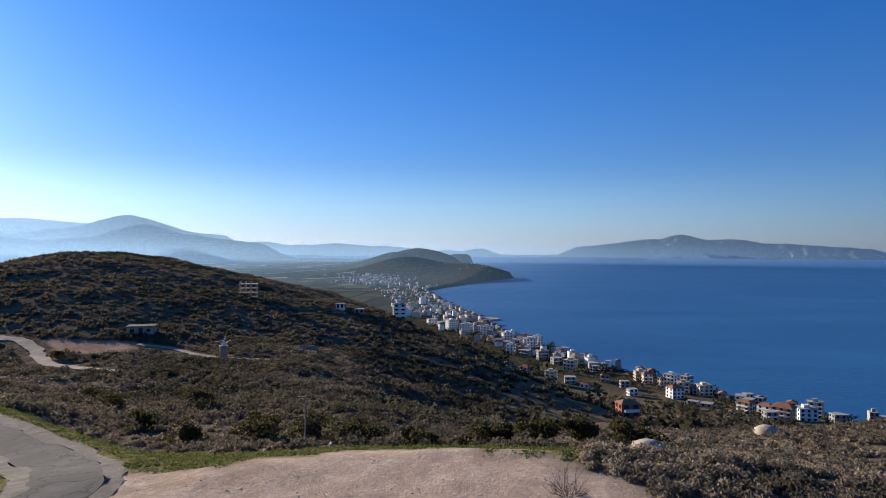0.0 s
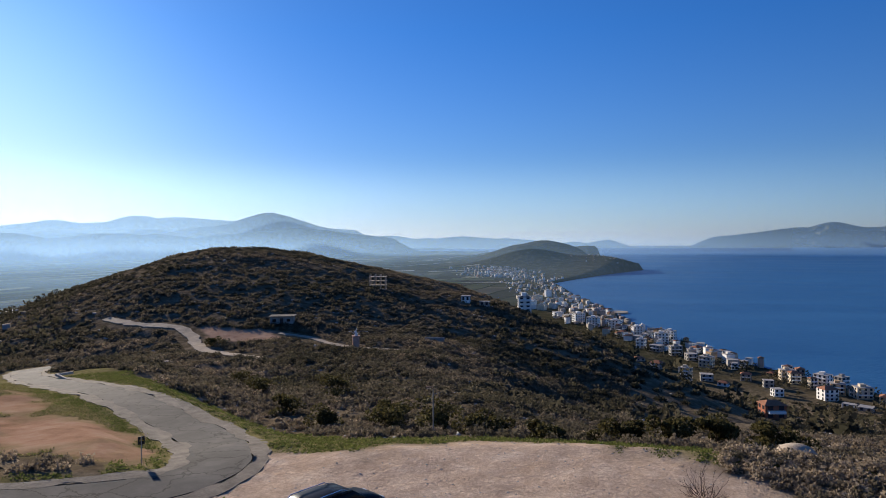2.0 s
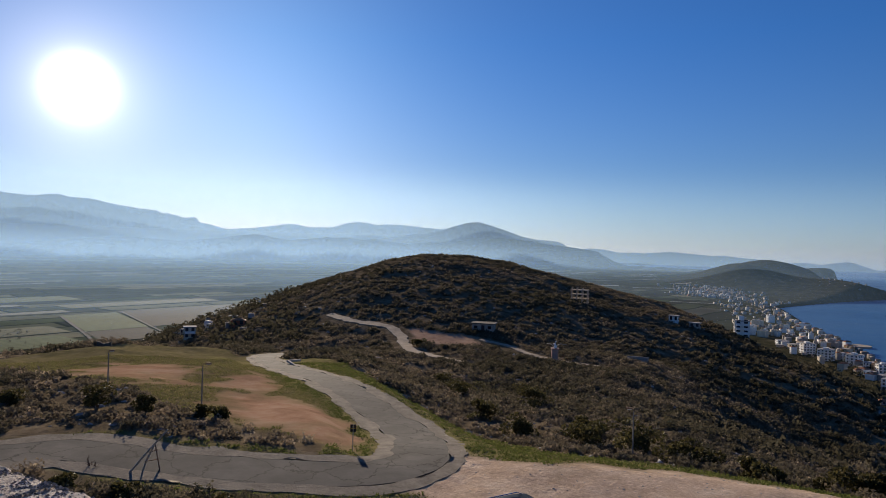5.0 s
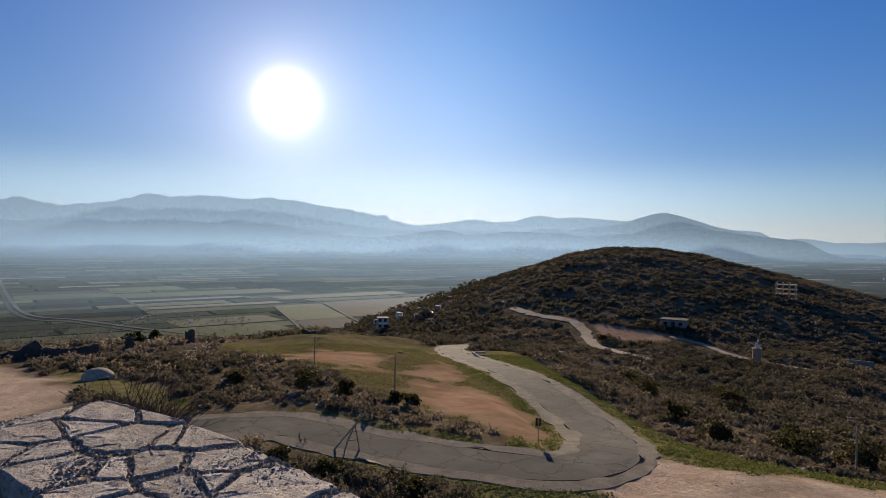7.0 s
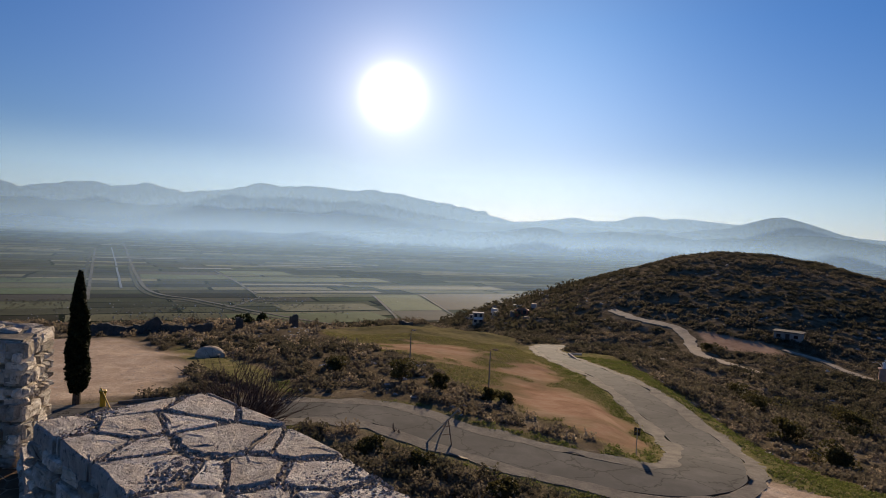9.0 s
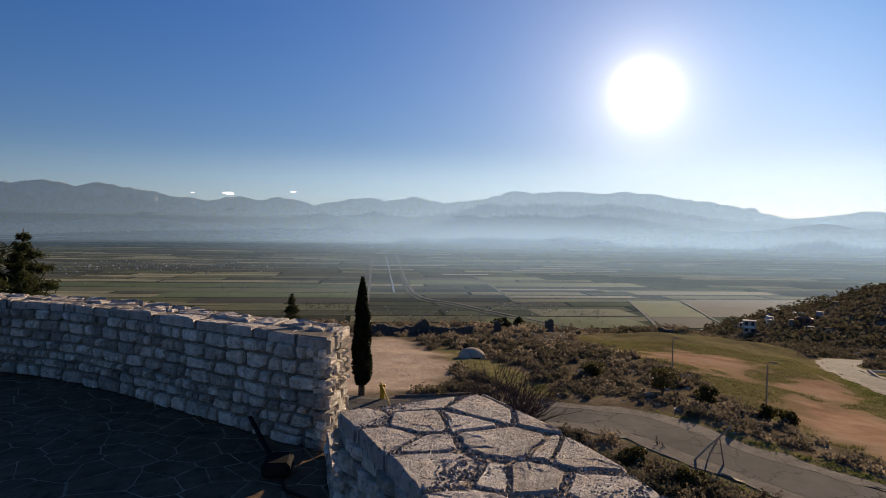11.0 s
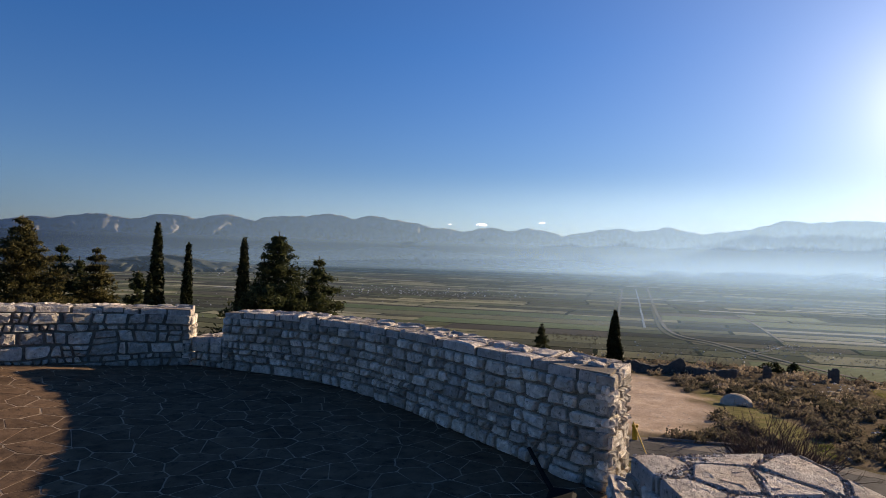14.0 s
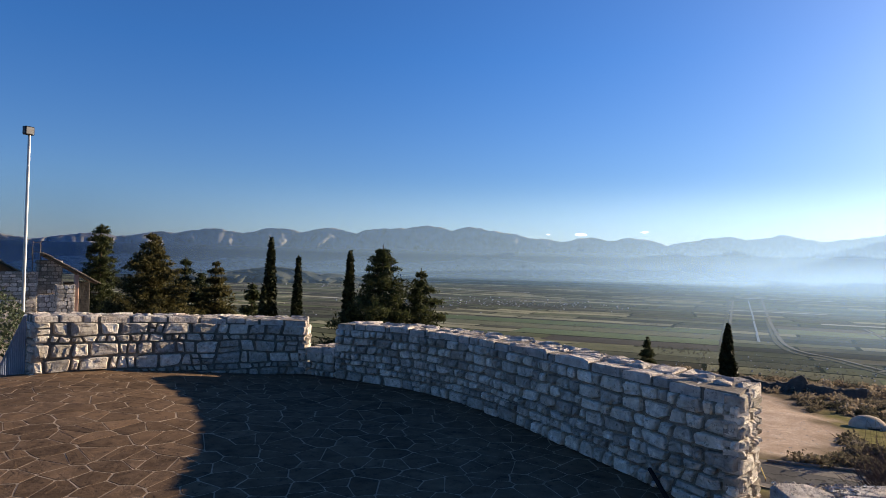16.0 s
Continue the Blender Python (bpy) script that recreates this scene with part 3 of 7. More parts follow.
# ---- stone materials ----
def stone_material(name, dark, light, stain, warm, scale=6.0, relief=0.02, vary=0.18):
    """Weathered limestone: mottled, pitted, with grey-black lichen stains."""
    m, n, l, bsdf = material(name)
    info, shift = n.new("ShaderNodeObjectInfo"), n.new("ShaderNodeVectorMath")
    geo = n.new("ShaderNodeNewGeometry")
    grow = n.new("ShaderNodeVectorMath")
    grow.operation, grow.inputs["Scale"].default_value = "SCALE", 1.0
    l.new(geo.outputs["Position"], grow.inputs[0])
    off = n.new("ShaderNodeCombineXYZ")
    times = n.new("ShaderNodeMath")
    times.operation, times.inputs[1].default_value = "MULTIPLY", 37.0
    l.new(info.outputs["Random"], times.inputs[0])
    for k in range(3):
        l.new(times.outputs[0], off.inputs[k])
    l.new(grow.outputs[0], shift.inputs[0])
    l.new(off.outputs[0], shift.inputs[1])

    def tex(s, d=6, r=0.65):
        t = n.new("ShaderNodeTexNoise")
        t.inputs["Scale"].default_value, t.inputs["Detail"].default_value, t.inputs["Roughness"].default_value = s, d, r
        l.new(shift.outputs[0], t.inputs["Vector"])
        return t.outputs["Fac"]
    col = ramp(n, l, tex(scale), [(0.3, dark), (0.52, tuple((a + b) / 2 for a, b in zip(dark, light))), (0.7, light)])
    col = mixed(n, l, col, warm, ramp(n, l, tex(scale * 0.35, 3), [(0.45, (0, 0, 0)), (0.7, (0.55, 0.55, 0.55))]))
    col = mixed(n, l, col, stain, ramp(n, l, tex(scale * 1.7, 7, 0.75), [(0.55, (0, 0, 0)), (0.66, (0.8, 0.8, 0.8))]))
    hsv, mr = n.new("ShaderNodeHueSaturation"), n.new("ShaderNodeMapRange")
    mr.inputs[3].default_value, mr.inputs[4].default_value = 1 - vary, 1 + vary
    l.new(info.outputs["Random"], mr.inputs[0])
    l.new(mr.outputs[0], hsv.inputs["Value"])
    l.new(col, hsv.inputs["Color"])
    l.new(hsv.outputs[0], bsdf.inputs["Base Color"])
    bsdf.inputs["Roughness"].default_value = 0.92
    bsdf.inputs["Specular IOR Level"].default_value = 0.06
    h = mixed(n, l, tex(scale * 1.1, 6, 0.7), tex(scale * 5, 6, 0.75), 0.45)
    h = mixed(n, l, h, ramp(n, l, tex(scale * 2.6, 4), [(0.36, (0.25, 0.25, 0.25)), (0.46, (1, 1, 1))]), 0.7, "MULTIPLY")
    bumped(n, l, bsdf, h, 1.0, relief)
    return m


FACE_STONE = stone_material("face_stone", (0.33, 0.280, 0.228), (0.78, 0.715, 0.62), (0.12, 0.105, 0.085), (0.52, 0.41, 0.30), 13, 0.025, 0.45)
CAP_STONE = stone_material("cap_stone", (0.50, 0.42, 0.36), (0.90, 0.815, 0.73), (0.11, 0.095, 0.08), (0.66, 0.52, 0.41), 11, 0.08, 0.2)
FLAG_STONE = stone_material("flag_stone", (0.070, 0.044, 0.027), (0.165, 0.106, 0.066), (0.040, 0.028, 0.020), (0.185, 0.112, 0.064), 6, 0.006, 0.2)
MORTAR = simple("wall_mortar", (0.12, 0.102, 0.081), (0.33, 0.28, 0.225), 9, 0.95, 0.02, 45)
GRAVEL_MORTAR = simple("gravel_mortar", (0.16, 0.122, 0.086), (0.43, 0.34, 0.25), 30, 0.95, 0.03, 55)
JOINT = simple("paving_joint", (0.15, 0.110, 0.072), (0.44, 0.335, 0.235), 4, 0.95, 0.006, 60)


# ---- stones ----
def stone_mesh(seed, sides=12):
    """A rough-faced stone in a unit box: its face looks along -y, the tail is plain."""
    rnd = random.Random(seed)
    ring = []
    for k in range(sides):
        a = 2 * math.pi * (k + 0.5 * rnd.random()) / sides
        c, s = math.cos(a), math.sin(a)
        f = 0.5 / (abs(c) ** 7 + abs(s) ** 7) ** (1 / 7) * rnd.uniform(0.94, 1.0)
        if rnd.random() < 0.12:
            f = min(f, 0.58)
        ring.append((c * f, s * f))
    v, f = [], []
    for y, k in ((0.5, 0.97), (-0.43, 1.0), (-0.485, 0.975)):
        v += [(x * k, y + (0.03 * rnd.uniform(-1, 1) if y < 0 else 0), z * k) for x, z in ring]
    v += [(x * 0.6, -0.495 + 0.03 * rnd.uniform(-1, 0.8), z * 0.6) for x, z in ring[::2]]
    n = sides
    for b in range(2):
        f += [(b * n + k, b * n + (k + 1) % n, (b + 1) * n + (k + 1) % n, (b + 1) * n + k) for k in range(n)]
    inner = list(range(3 * n, len(v)))
    m = len(inner)
    for k in range(n):
        i, j = inner[(k // 2) % m], inner[((k + 1) // 2 + (0 if (k + 1) < n else 0)) % m]
        a, b = 2 * n + k, 2 * n + (k + 1) % n
        f.append((a, b, i) if i == j else (a, b, j, i))
    f.append(tuple(inner))
    me = mesh_of("stone", v, f, FACE_STONE)
    return me


STONES = [stone_mesh(100 + k) for k in range(18)]


def walk_line(points, step=0.05, straight=False):
    p = np.array(points, float)
    if not straight:
        p = spline(points, step)
    s = np.concatenate([[0], np.cumsum(np.hypot(*np.diff(p, axis=0).T))])

    def at(d):
        d = min(max(d, 0), s[-1])
        x, y = np.interp(d, s, p[:, 0]), np.interp(d, s, p[:, 1])
        e = 0.06
        a, b = max(d - e, 0), min(d + e, s[-1])
        t = Vector((np.interp(b, s, p[:, 0]) - np.interp(a, s, p[:, 0]), np.interp(b, s, p[:, 1]) - np.interp(a, s, p[:, 1]), 0)).normalized()
        return Vector((x, y, 0)), t
    return at, s[-1]


def lay_slab(name, parent, v, f, mat):
    c = sum((Vector(p) for p in v), Vector()) / len(v)
    ob = new(name, mesh_of(name, [tuple(Vector(p) - c) for p in v], f, mat))
    ob.location = c
    ob.parent = parent
    return ob


def courses(length, z0, top, rnd):
    """Rough courses of blocks: each a middle and a ring of corners, with wavy beds and slanting joints."""
    wave, z, beds = rnd.uniform(0, 50), z0, [z0]
    while z < top - 0.05:
        h = rnd.choice((0.06, 0.08, 0.095, 0.11, 0.125, 0.145)) * rnd.uniform(0.9, 1.1)
        z = top if top - (z + h) < 0.08 else z + h
        beds.append(z)

    def bed(i, d):
        if i in (0, len(beds) - 1):
            return beds[i]
        return beds[i] + 0.024 * noise.noise(Vector((d * 2.1 + wave, i * 7.7, 0))) + 0.020 * noise.noise(Vector((d * 6.3 + wave, i * 3.1, 4)))
    for i in range(len(beds) - 1):
        h, d, lean = beds[i + 1] - beds[i], 0.0, 0.0
        while d < length - 0.01:
            w = max(0.09, min(h * rnd.choice((0.6, 0.8, 1.0, 1.3, 1.6, 2.0, 2.5)), 0.36))
            e = length if length - (d + w) < 0.09 else d + w
            lean2 = rnd.uniform(-0.024, 0.024) if e < length else 0.0
            a, b = Vector((d - lean, bed(i, d - lean))), Vector((e - lean2, bed(i, e - lean2)))
            c, q = Vector((e + lean2, bed(i + 1, e + lean2))), Vector((d + lean, bed(i + 1, d + lean)))
            split = rnd.random()
            if split < 0.15 and h > 0.12:
                k = rnd.uniform(0.4, 0.6)
                m, o = a.lerp(q, k), b.lerp(c, k + rnd.uniform(-0.08, 0.08))
                rings = [[a, b, o, m], [m, o, c, q]]
            elif split < 0.42:
                k = rnd.uniform(0.15, 0.35)
                rings = [[a.lerp(b, k), b, c, q, a.lerp(q, k)]] if split < 0.28 else [[a, b, c.lerp(b, k), c.lerp(q, k), q]]
            else:
                rings = [[a, b, c, q]]
            for ring in rings:
                yield sum(ring, Vector((0, 0))) / len(ring), ring
            d, lean = e, lean2


def lay_face(parent, points, face_side, z0, top, seed, straight=False, proud=0.010):
    """Roughly coursed rubble along a line. face_side: +1 when the face looks to the left of the line."""
    rnd = random.Random(seed)
    at, length = walk_line(points, straight=straight)
    t0 = top(0)

    def place(p, dz):
        q, t = at(p.x)
        out = Vector((-t.y, t.x, 0)) * face_side
        zz = z0 + (p.y - z0) * (top(p.x) - z0) / (t0 - z0)
        return (*(q + out * (proud + dz)).xy, zz)
    for mid, poly in courses(length, z0, t0, rnd):
        calm = 0.4 if straight else 1.0
        lift, tilt = rnd.uniform(-0.012, 0.010) * calm, (rnd.uniform(-0.07, 0.07) * calm, rnd.uniform(-0.07, 0.07) * calm)
        reach = max((p - mid).length_squared for p in poly)

        def put(p, dz):
            belly = 0.016 * calm * (1 - min(1, (p - mid).length_squared / reach))
            return place(p, dz + lift + belly + (p.x - mid.x) * tilt[0] + (p.y - mid.y) * tilt[1])
        v, f = slab(poly, mid, 0.015, 0.13, rnd, put, 0.012, 0.007, 0.965 if straight else 0.90, 2, 0.98 if straight else 0.93)
        lay_slab("stone", parent, v, f, FACE_STONE)


def cells(x0, x1, y0, y1, size, seed, stretch=1.0, jitter=0.5, rise=None, drop=0.10):
    """Irregular pieces that fill a rectangle: each a middle and a ring of corners."""
    rnd = random.Random(seed)
    nx, ny = max(1, round((x1 - x0) / size / stretch)), max(1, round((y1 - y0) / size))
    dx, dy = (x1 - x0) / nx, (y1 - y0) / ny
    seeds = {(i, j): Vector((x0 + (i + 0.5 + (0.25 if j % 2 else -0.25) + rnd.uniform(-jitter, jitter)) * dx, y0 + (j + 0.5 + rnd.uniform(-1, 1) * (jitter if rise is None else rise)) * dy)) for i in range(nx) for j in range(ny) if rnd.random() > drop}
    out = []
    for (i, j), c in seeds.items():
        poly = [Vector((x0, y0)), Vector((x1, y0)), Vector((x1, y1)), Vector((x0, y1))]
        for k in range(i - 3, i + 4):
            for q in range(j - 3, j + 4):
                o = seeds.get((k, q))
                if o is None or o == c:
                    continue
                mid, way = (c + o) / 2, o - c
                kept = []
                for a, b in zip(poly, poly[1:] + poly[:1]):
                    da, db = (a - mid).dot(way), (b - mid).dot(way)
                    if da <= 0:
                        kept.append(a)
                    if da * db < 0:
                        kept.append(a + (b - a) * (da / (da - db)))
                poly = kept
                if len(poly) < 3:
                    break
            if len(poly) < 3:
                break
        if len(poly) >= 3:
            out.append((sum(poly, Vector((0, 0))) / len(poly), poly))
    return out


def shared_out(seeds, x0, x1, y0, y1):
    """The pieces into which a rectangle falls round the given middles, some larger than their share."""
    out, pick = [], random.Random(8)
    weight = {tuple(c): pick.uniform(-0.022, 0.022) for c in seeds}
    for c in seeds:
        poly = [Vector((x0, y0)), Vector((x1, y0)), Vector((x1, y1)), Vector((x0, y1))]
        for o in seeds:
            if o == c or len(poly) < 3:
                continue
            way = o - c
            mid = (c + o) / 2 + way * (weight[tuple(c)] - weight[tuple(o)]) / (2 * max(way.length_squared, 0.03))
            kept = []
            for a, b in zip(poly, poly[1:] + poly[:1]):
                da, db = (a - mid).dot(way), (b - mid).dot(way)
                if da <= 0:
                    kept.append(a)
                if da * db < 0:
                    kept.append(a + (b - a) * (da / (da - db)))
            poly = kept
        if len(poly) >= 3:
            out.append((sum(poly, Vector((0, 0))) / len(poly), poly))
    return out


def slab(poly, mid, gap, thick, rnd, place, soft=0.012, rough=0.006, ragged=0.9, fine=2, blunt=1.0):
    """Vertices and faces of one flat stone with worn edges; place maps plan to world; blunt draws its corners in."""
    ring = []
    if blunt < 1:
        cut = []
        for a, b in zip(poly, poly[1:] + poly[:1]):
            cut += [a.lerp(b, rnd.uniform(0.10, 0.24) * 2 * (1 - blunt) + 0.06), a.lerp(b, 1 - rnd.uniform(0.10, 0.24) * 2 * (1 - blunt) - 0.06)]
        poly = cut
    for a, b in zip(poly, poly[1:] + poly[:1]):
        ring += [a] + [a + (b - a) * (k + rnd.uniform(-0.15, 0.15)) / fine for k in range(1, fine)]
    size = max((p - mid).length for p in ring)
    shrink = max(0.4, 1 - gap / max(size * 0.75, 0.01))
    ring = [mid + (p - mid) * shrink * rnd.uniform(ragged, 1.0) for p in ring]
    n = len(ring)
    v = [place(p, -thick) for p in ring]
    v += [place(p, -soft - abs(rnd.gauss(0, rough))) for p in ring]
    v += [place(mid + (p - mid) * (1 - 1.6 * soft / size), rnd.uniform(-1, 1) * rough * 0.7) for p in ring]
    v += [place(mid + (p - mid) * 0.5 + Vector((rnd.uniform(-1, 1), rnd.uniform(-1, 1))) * size * 0.06, rnd.uniform(-1, 1) * rough * 1.6) for p in ring[::2]]
    f = []
    for b in range(2):
        f += [(b * n + k, b * n + (k + 1) % n, (b + 1) * n + (k + 1) % n, (b + 1) * n + k) for k in range(n)]
    m = n // 2
    for k in range(n):
        i, j = 3 * n + (k // 2), 3 * n + ((k + 1) // 2) % m
        f.append((2 * n + k, 2 * n + (k + 1) % n, i) if i == j else (2 * n + k, 2 * n + (k + 1) % n, j, i))
    f.append(tuple(range(3 * n, 3 * n + m)))
    return v, f


def core(points, width, z0, top, inset, straight=False, sunk=0.007, skew=0.0):
    """The wall's mortared body; skew sets its outer corner back at the line's start."""
    at, length = walk_line(points, straight=straight)
    bm = bmesh.new()
    rows = []
    n = max(2, int(length / 0.25))
    for i in range(n + 1):
        d = length * i / n
        p, t = at(d)
        o = Vector((t.y, -t.x, 0))
        a, b = p + o * inset, p + o * (width - inset) + t * skew * max(0, 1 - d / 0.7)
        if i == 0:
            a, b = a + t * inset, b + t * inset
        if i == n:
            a, b = a - t * inset, b - t * inset
        z1 = top(d) - sunk
        rows.append([bm.verts.new((*q.xy, z)) for q, z in ((a, z0), (a, z1), (b, z1), (b, z0))])
    for a, b in zip(rows, rows[1:]):
        for k in range(4):
            bm.faces.new((a[k], a[(k + 1) % 4], b[(k + 1) % 4], b[k]))
    bm.faces.new(rows[0])
    bm.faces.new(rows[-1][::-1])
    bmesh.ops.recalc_face_normals(bm, faces=bm.faces)
    return bm


def lay_top(parent, points, band, top, size, seed, mat, stretch=1.3, gap=0.012, thick=0.12, rough=0.012, straight=False, start=0.0, skew=0.0, uneven=0.006, ragged=0.9, fine=2):
    """Flat stones over a band of the wall's top, from one depth to another."""
    at, length = walk_line(points, straight=straight)
    rnd = random.Random(seed)

    def place(p, dz):
        d = p.x + skew * p.y / 0.6 * max(0, 1 - p.x / 0.7)
        q, t = at(d)
        return (*(q + Vector((t.y, -t.x, 0)) * p.y).xy, top(d) + dz)
    for mid, poly in cells(start, length, *band, size, seed, stretch):
        lift = rnd.uniform(-1, 0.8) * uneven
        v, f = slab(poly, mid, gap, thick, rnd, lambda p, dz: place(p, dz + lift), 0.011, rough, ragged, fine)
        lay_slab("capstone", parent, v, f, mat)


WALL_A = [(-5.66, -0.235), (-5.95, -0.64), (-6.32, -1.08), (-6.86, -1.70), (-7.50, -2.46), (-8.12, -3.32), (-8.58, -4.38), (-8.75, -5.56)]
WALL_B = [(-8.78, -6.08), (-8.52, -6.46), (-7.86, -7.02), (-6.93, -7.60), (-5.94, -8.06)]
WALL_C = [(-4.72, -0.12), (-4.2, 0.08), (-3.5, 0.30), (-2.5, 0.46), (-1.0, 0.55), (1.0, 0.58), (3.5, 0.5)]
at_a, len_a = walk_line(WALL_A)
at_b, len_b = walk_line(WALL_B)
at_c, len_c = walk_line(WALL_C)


def top_a(d):
    return 0.87 - 0.07 * min(1, d / len_a)


def top_b(d):
    return 0.80 + 0.16 * d / len_b


def top_c(d):
    return 0.58


def end_line(at, d, width, back=False):
    """The line across a wall's end, so that the face looks outwards to the left of it."""
    p, t = at(d)
    o = p + Vector((t.y, -t.x, 0)) * width
    return [o.xy[:], p.xy[:]] if not back else [p.xy[:], o.xy[:]]


def rampart(name, label, points, width, top, seed, base, skew=0.0, sunk=0.008):
    body = part(name, core(points, width, base, top, 0.03, False, sunk, skew), MORTAR)
    return tagged(body, label, "wall", kind="structure")


# the lines run with the terrace on their left
wall_a = rampart("wall_a", "curved rampart parapet of rough grey limestone", WALL_A, 0.58, top_a, 1, -10.5, 0.23)
wall_b = rampart("wall_b", "low rampart parapet of rough limestone at the terrace's end", WALL_B, 0.62, top_b, 2, -10.5)
wall_c = rampart("wall_c", "broad parapet with flat slabs set in gravelly mortar", WALL_C[::-1], 1.02, top_c, 3, -10.5, 0.0, 0.004)
wall_c.data.materials[0] = GRAVEL_MORTAR


def rev(points):
    return points[::-1]


at_cr, _ = walk_line(rev(WALL_C))
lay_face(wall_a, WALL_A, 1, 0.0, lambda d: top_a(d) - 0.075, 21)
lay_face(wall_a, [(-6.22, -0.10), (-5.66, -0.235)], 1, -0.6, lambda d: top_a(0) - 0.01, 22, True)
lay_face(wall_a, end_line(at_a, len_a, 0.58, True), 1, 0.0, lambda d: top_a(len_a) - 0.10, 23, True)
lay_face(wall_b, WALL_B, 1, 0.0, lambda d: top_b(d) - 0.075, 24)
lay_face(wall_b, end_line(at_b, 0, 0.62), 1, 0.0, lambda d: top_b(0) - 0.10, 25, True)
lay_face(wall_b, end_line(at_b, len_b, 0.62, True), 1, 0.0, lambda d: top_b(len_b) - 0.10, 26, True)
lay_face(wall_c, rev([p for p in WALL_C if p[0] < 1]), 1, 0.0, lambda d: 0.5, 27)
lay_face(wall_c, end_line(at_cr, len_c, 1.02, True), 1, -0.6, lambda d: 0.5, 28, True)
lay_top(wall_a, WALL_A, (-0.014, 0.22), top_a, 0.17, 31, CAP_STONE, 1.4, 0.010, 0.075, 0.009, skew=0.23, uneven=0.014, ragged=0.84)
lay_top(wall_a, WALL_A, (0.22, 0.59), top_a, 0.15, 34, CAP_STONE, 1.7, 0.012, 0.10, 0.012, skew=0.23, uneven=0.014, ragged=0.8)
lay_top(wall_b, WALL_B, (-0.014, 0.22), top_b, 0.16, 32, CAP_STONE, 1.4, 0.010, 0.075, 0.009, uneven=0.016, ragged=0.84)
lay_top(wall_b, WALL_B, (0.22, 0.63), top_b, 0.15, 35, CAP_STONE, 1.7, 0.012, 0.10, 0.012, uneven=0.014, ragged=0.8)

# the broad parapet's slabs: large ones at its open end, at the spots where they lie, then more of their size
SPOTS = [(-4.53, 0.10), (-4.46, 0.40), (-4.80, 0.34), (-4.56, 0.76), (-4.10, 0.42), (-4.50, 1.06), (-4.10, 0.80), (-3.85, 1.14), (-3.72, 0.46), (-3.60, 0.80), (-3.42, 1.12), (-3.28, 0.50), (-3.20, 0.84),
         (-3.02, 1.20), (-2.92, 0.62), (-2.70, 0.98), (-2.55, 1.34), (-2.50, 0.62)]
slab_rnd = random.Random(12)


def on_parapet(x, y):
    """Plan place to distance along the parapet's line and depth from its inner face."""
    best = min(np.arange(len_c - 4, len_c, 0.05), key=lambda d: (at_cr(d)[0].x - x) ** 2 + (at_cr(d)[0].y - y) ** 2)
    p, t = at_cr(best)
    return Vector((best, max(0.08, (x - p.x) * t.y - (y - p.y) * t.x)))


slab_seeds = [on_parapet(x, y) for x, y in SPOTS]
# small stones that fill the joints
slab_seeds += [on_parapet(x + 0.21 * math.cos(7.3 * x + k), y + 0.19 * math.sin(9.1 * y + k)) for k, (x, y) in enumerate(SPOTS) if k % 2]
edge_d = min(q.x for q in slab_seeds) - 0.3
slab_seeds += [Vector((edge_d - 0.42 * i + slab_rnd.uniform(-0.12, 0.12), 0.17 + 0.34 * j + slab_rnd.uniform(-0.1, 0.1))) for i in range(14) for j in range(3) if edge_d - 0.42 * i > 0]
for mid, poly in shared_out(slab_seeds, 0.0, len_c, -0.014, 1.034):
    lift, tilt = slab_rnd.uniform(-0.003, 0.005), (slab_rnd.uniform(-0.03, 0.03), slab_rnd.uniform(-0.03, 0.03))

    def put(p, dz):
        q, t = at_cr(min(p.x, len_c))
        return (*(q + Vector((t.y, -t.x, 0)) * p.y).xy, 0.585 + dz + lift + (p - mid).dot(Vector(tilt)))
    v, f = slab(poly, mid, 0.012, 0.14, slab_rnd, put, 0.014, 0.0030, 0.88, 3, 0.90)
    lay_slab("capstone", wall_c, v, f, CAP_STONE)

# sills of the two gaps
SILL = [((-8.75, -5.56), (-8.78, -6.08), 0.42), ((-4.72, -0.12), (-5.66, -0.235), 0.16)]
for (a, b, z), wide, seed in zip(SILL, (0.6, 0.75), (41, 42)):
    line = [b, a] if seed == 41 else [a, b]
    at_s, len_s = walk_line(line, straight=True)
    p, t = at_s(len_s / 2)
    left = Vector((-t.y, t.x, 0))
    line = line if left.x * (-3 - p.x) + left.y * (-4 - p.y) > 0 else line[::-1]
    sill = tagged(part("sill", core(line, wide, -10.5, lambda d: z, 0.04, True), MORTAR), "low stone sill in a gap of the parapet", "sill", kind="structure")
    lay_face(sill, line, 1, 0.0, lambda d: z - 0.06, seed, True)
    lay_top(sill, line, (-0.014, wide + 0.014), lambda d: z, 0.22, seed, CAP_STONE, 1.3, 0.012, 0.1, 0.008, True)

# ---- terrace floor ----
EDGE = [at_a(d)[0].xy for d in np.arange(0, len_a, 0.3)] + [at_b(d)[0].xy for d in np.arange(0, len_b + 0.01, 0.3)]
OUTLINE = [(3.4, 0.5), (1.0, 0.6)] + [tuple(q) for q in reversed(WALL_C[:5])] + [tuple(q) for q in EDGE] + [(-5.76, -8.3), (-4.9, -8.85), (-1.5, -11.0), (4.5, -11.5)]


def inside(p, outline):
    hit, n = False, len(outline)
    for i in range(n):
        (x1, y1), (x2, y2) = outline[i][:2], outline[(i + 1) % n][:2]
        if (y1 > p[1]) != (y2 > p[1]) and p[0] < (x2 - x1) * (p[1] - y1) / (y2 - y1) + x1:
            hit = not hit
    return hit


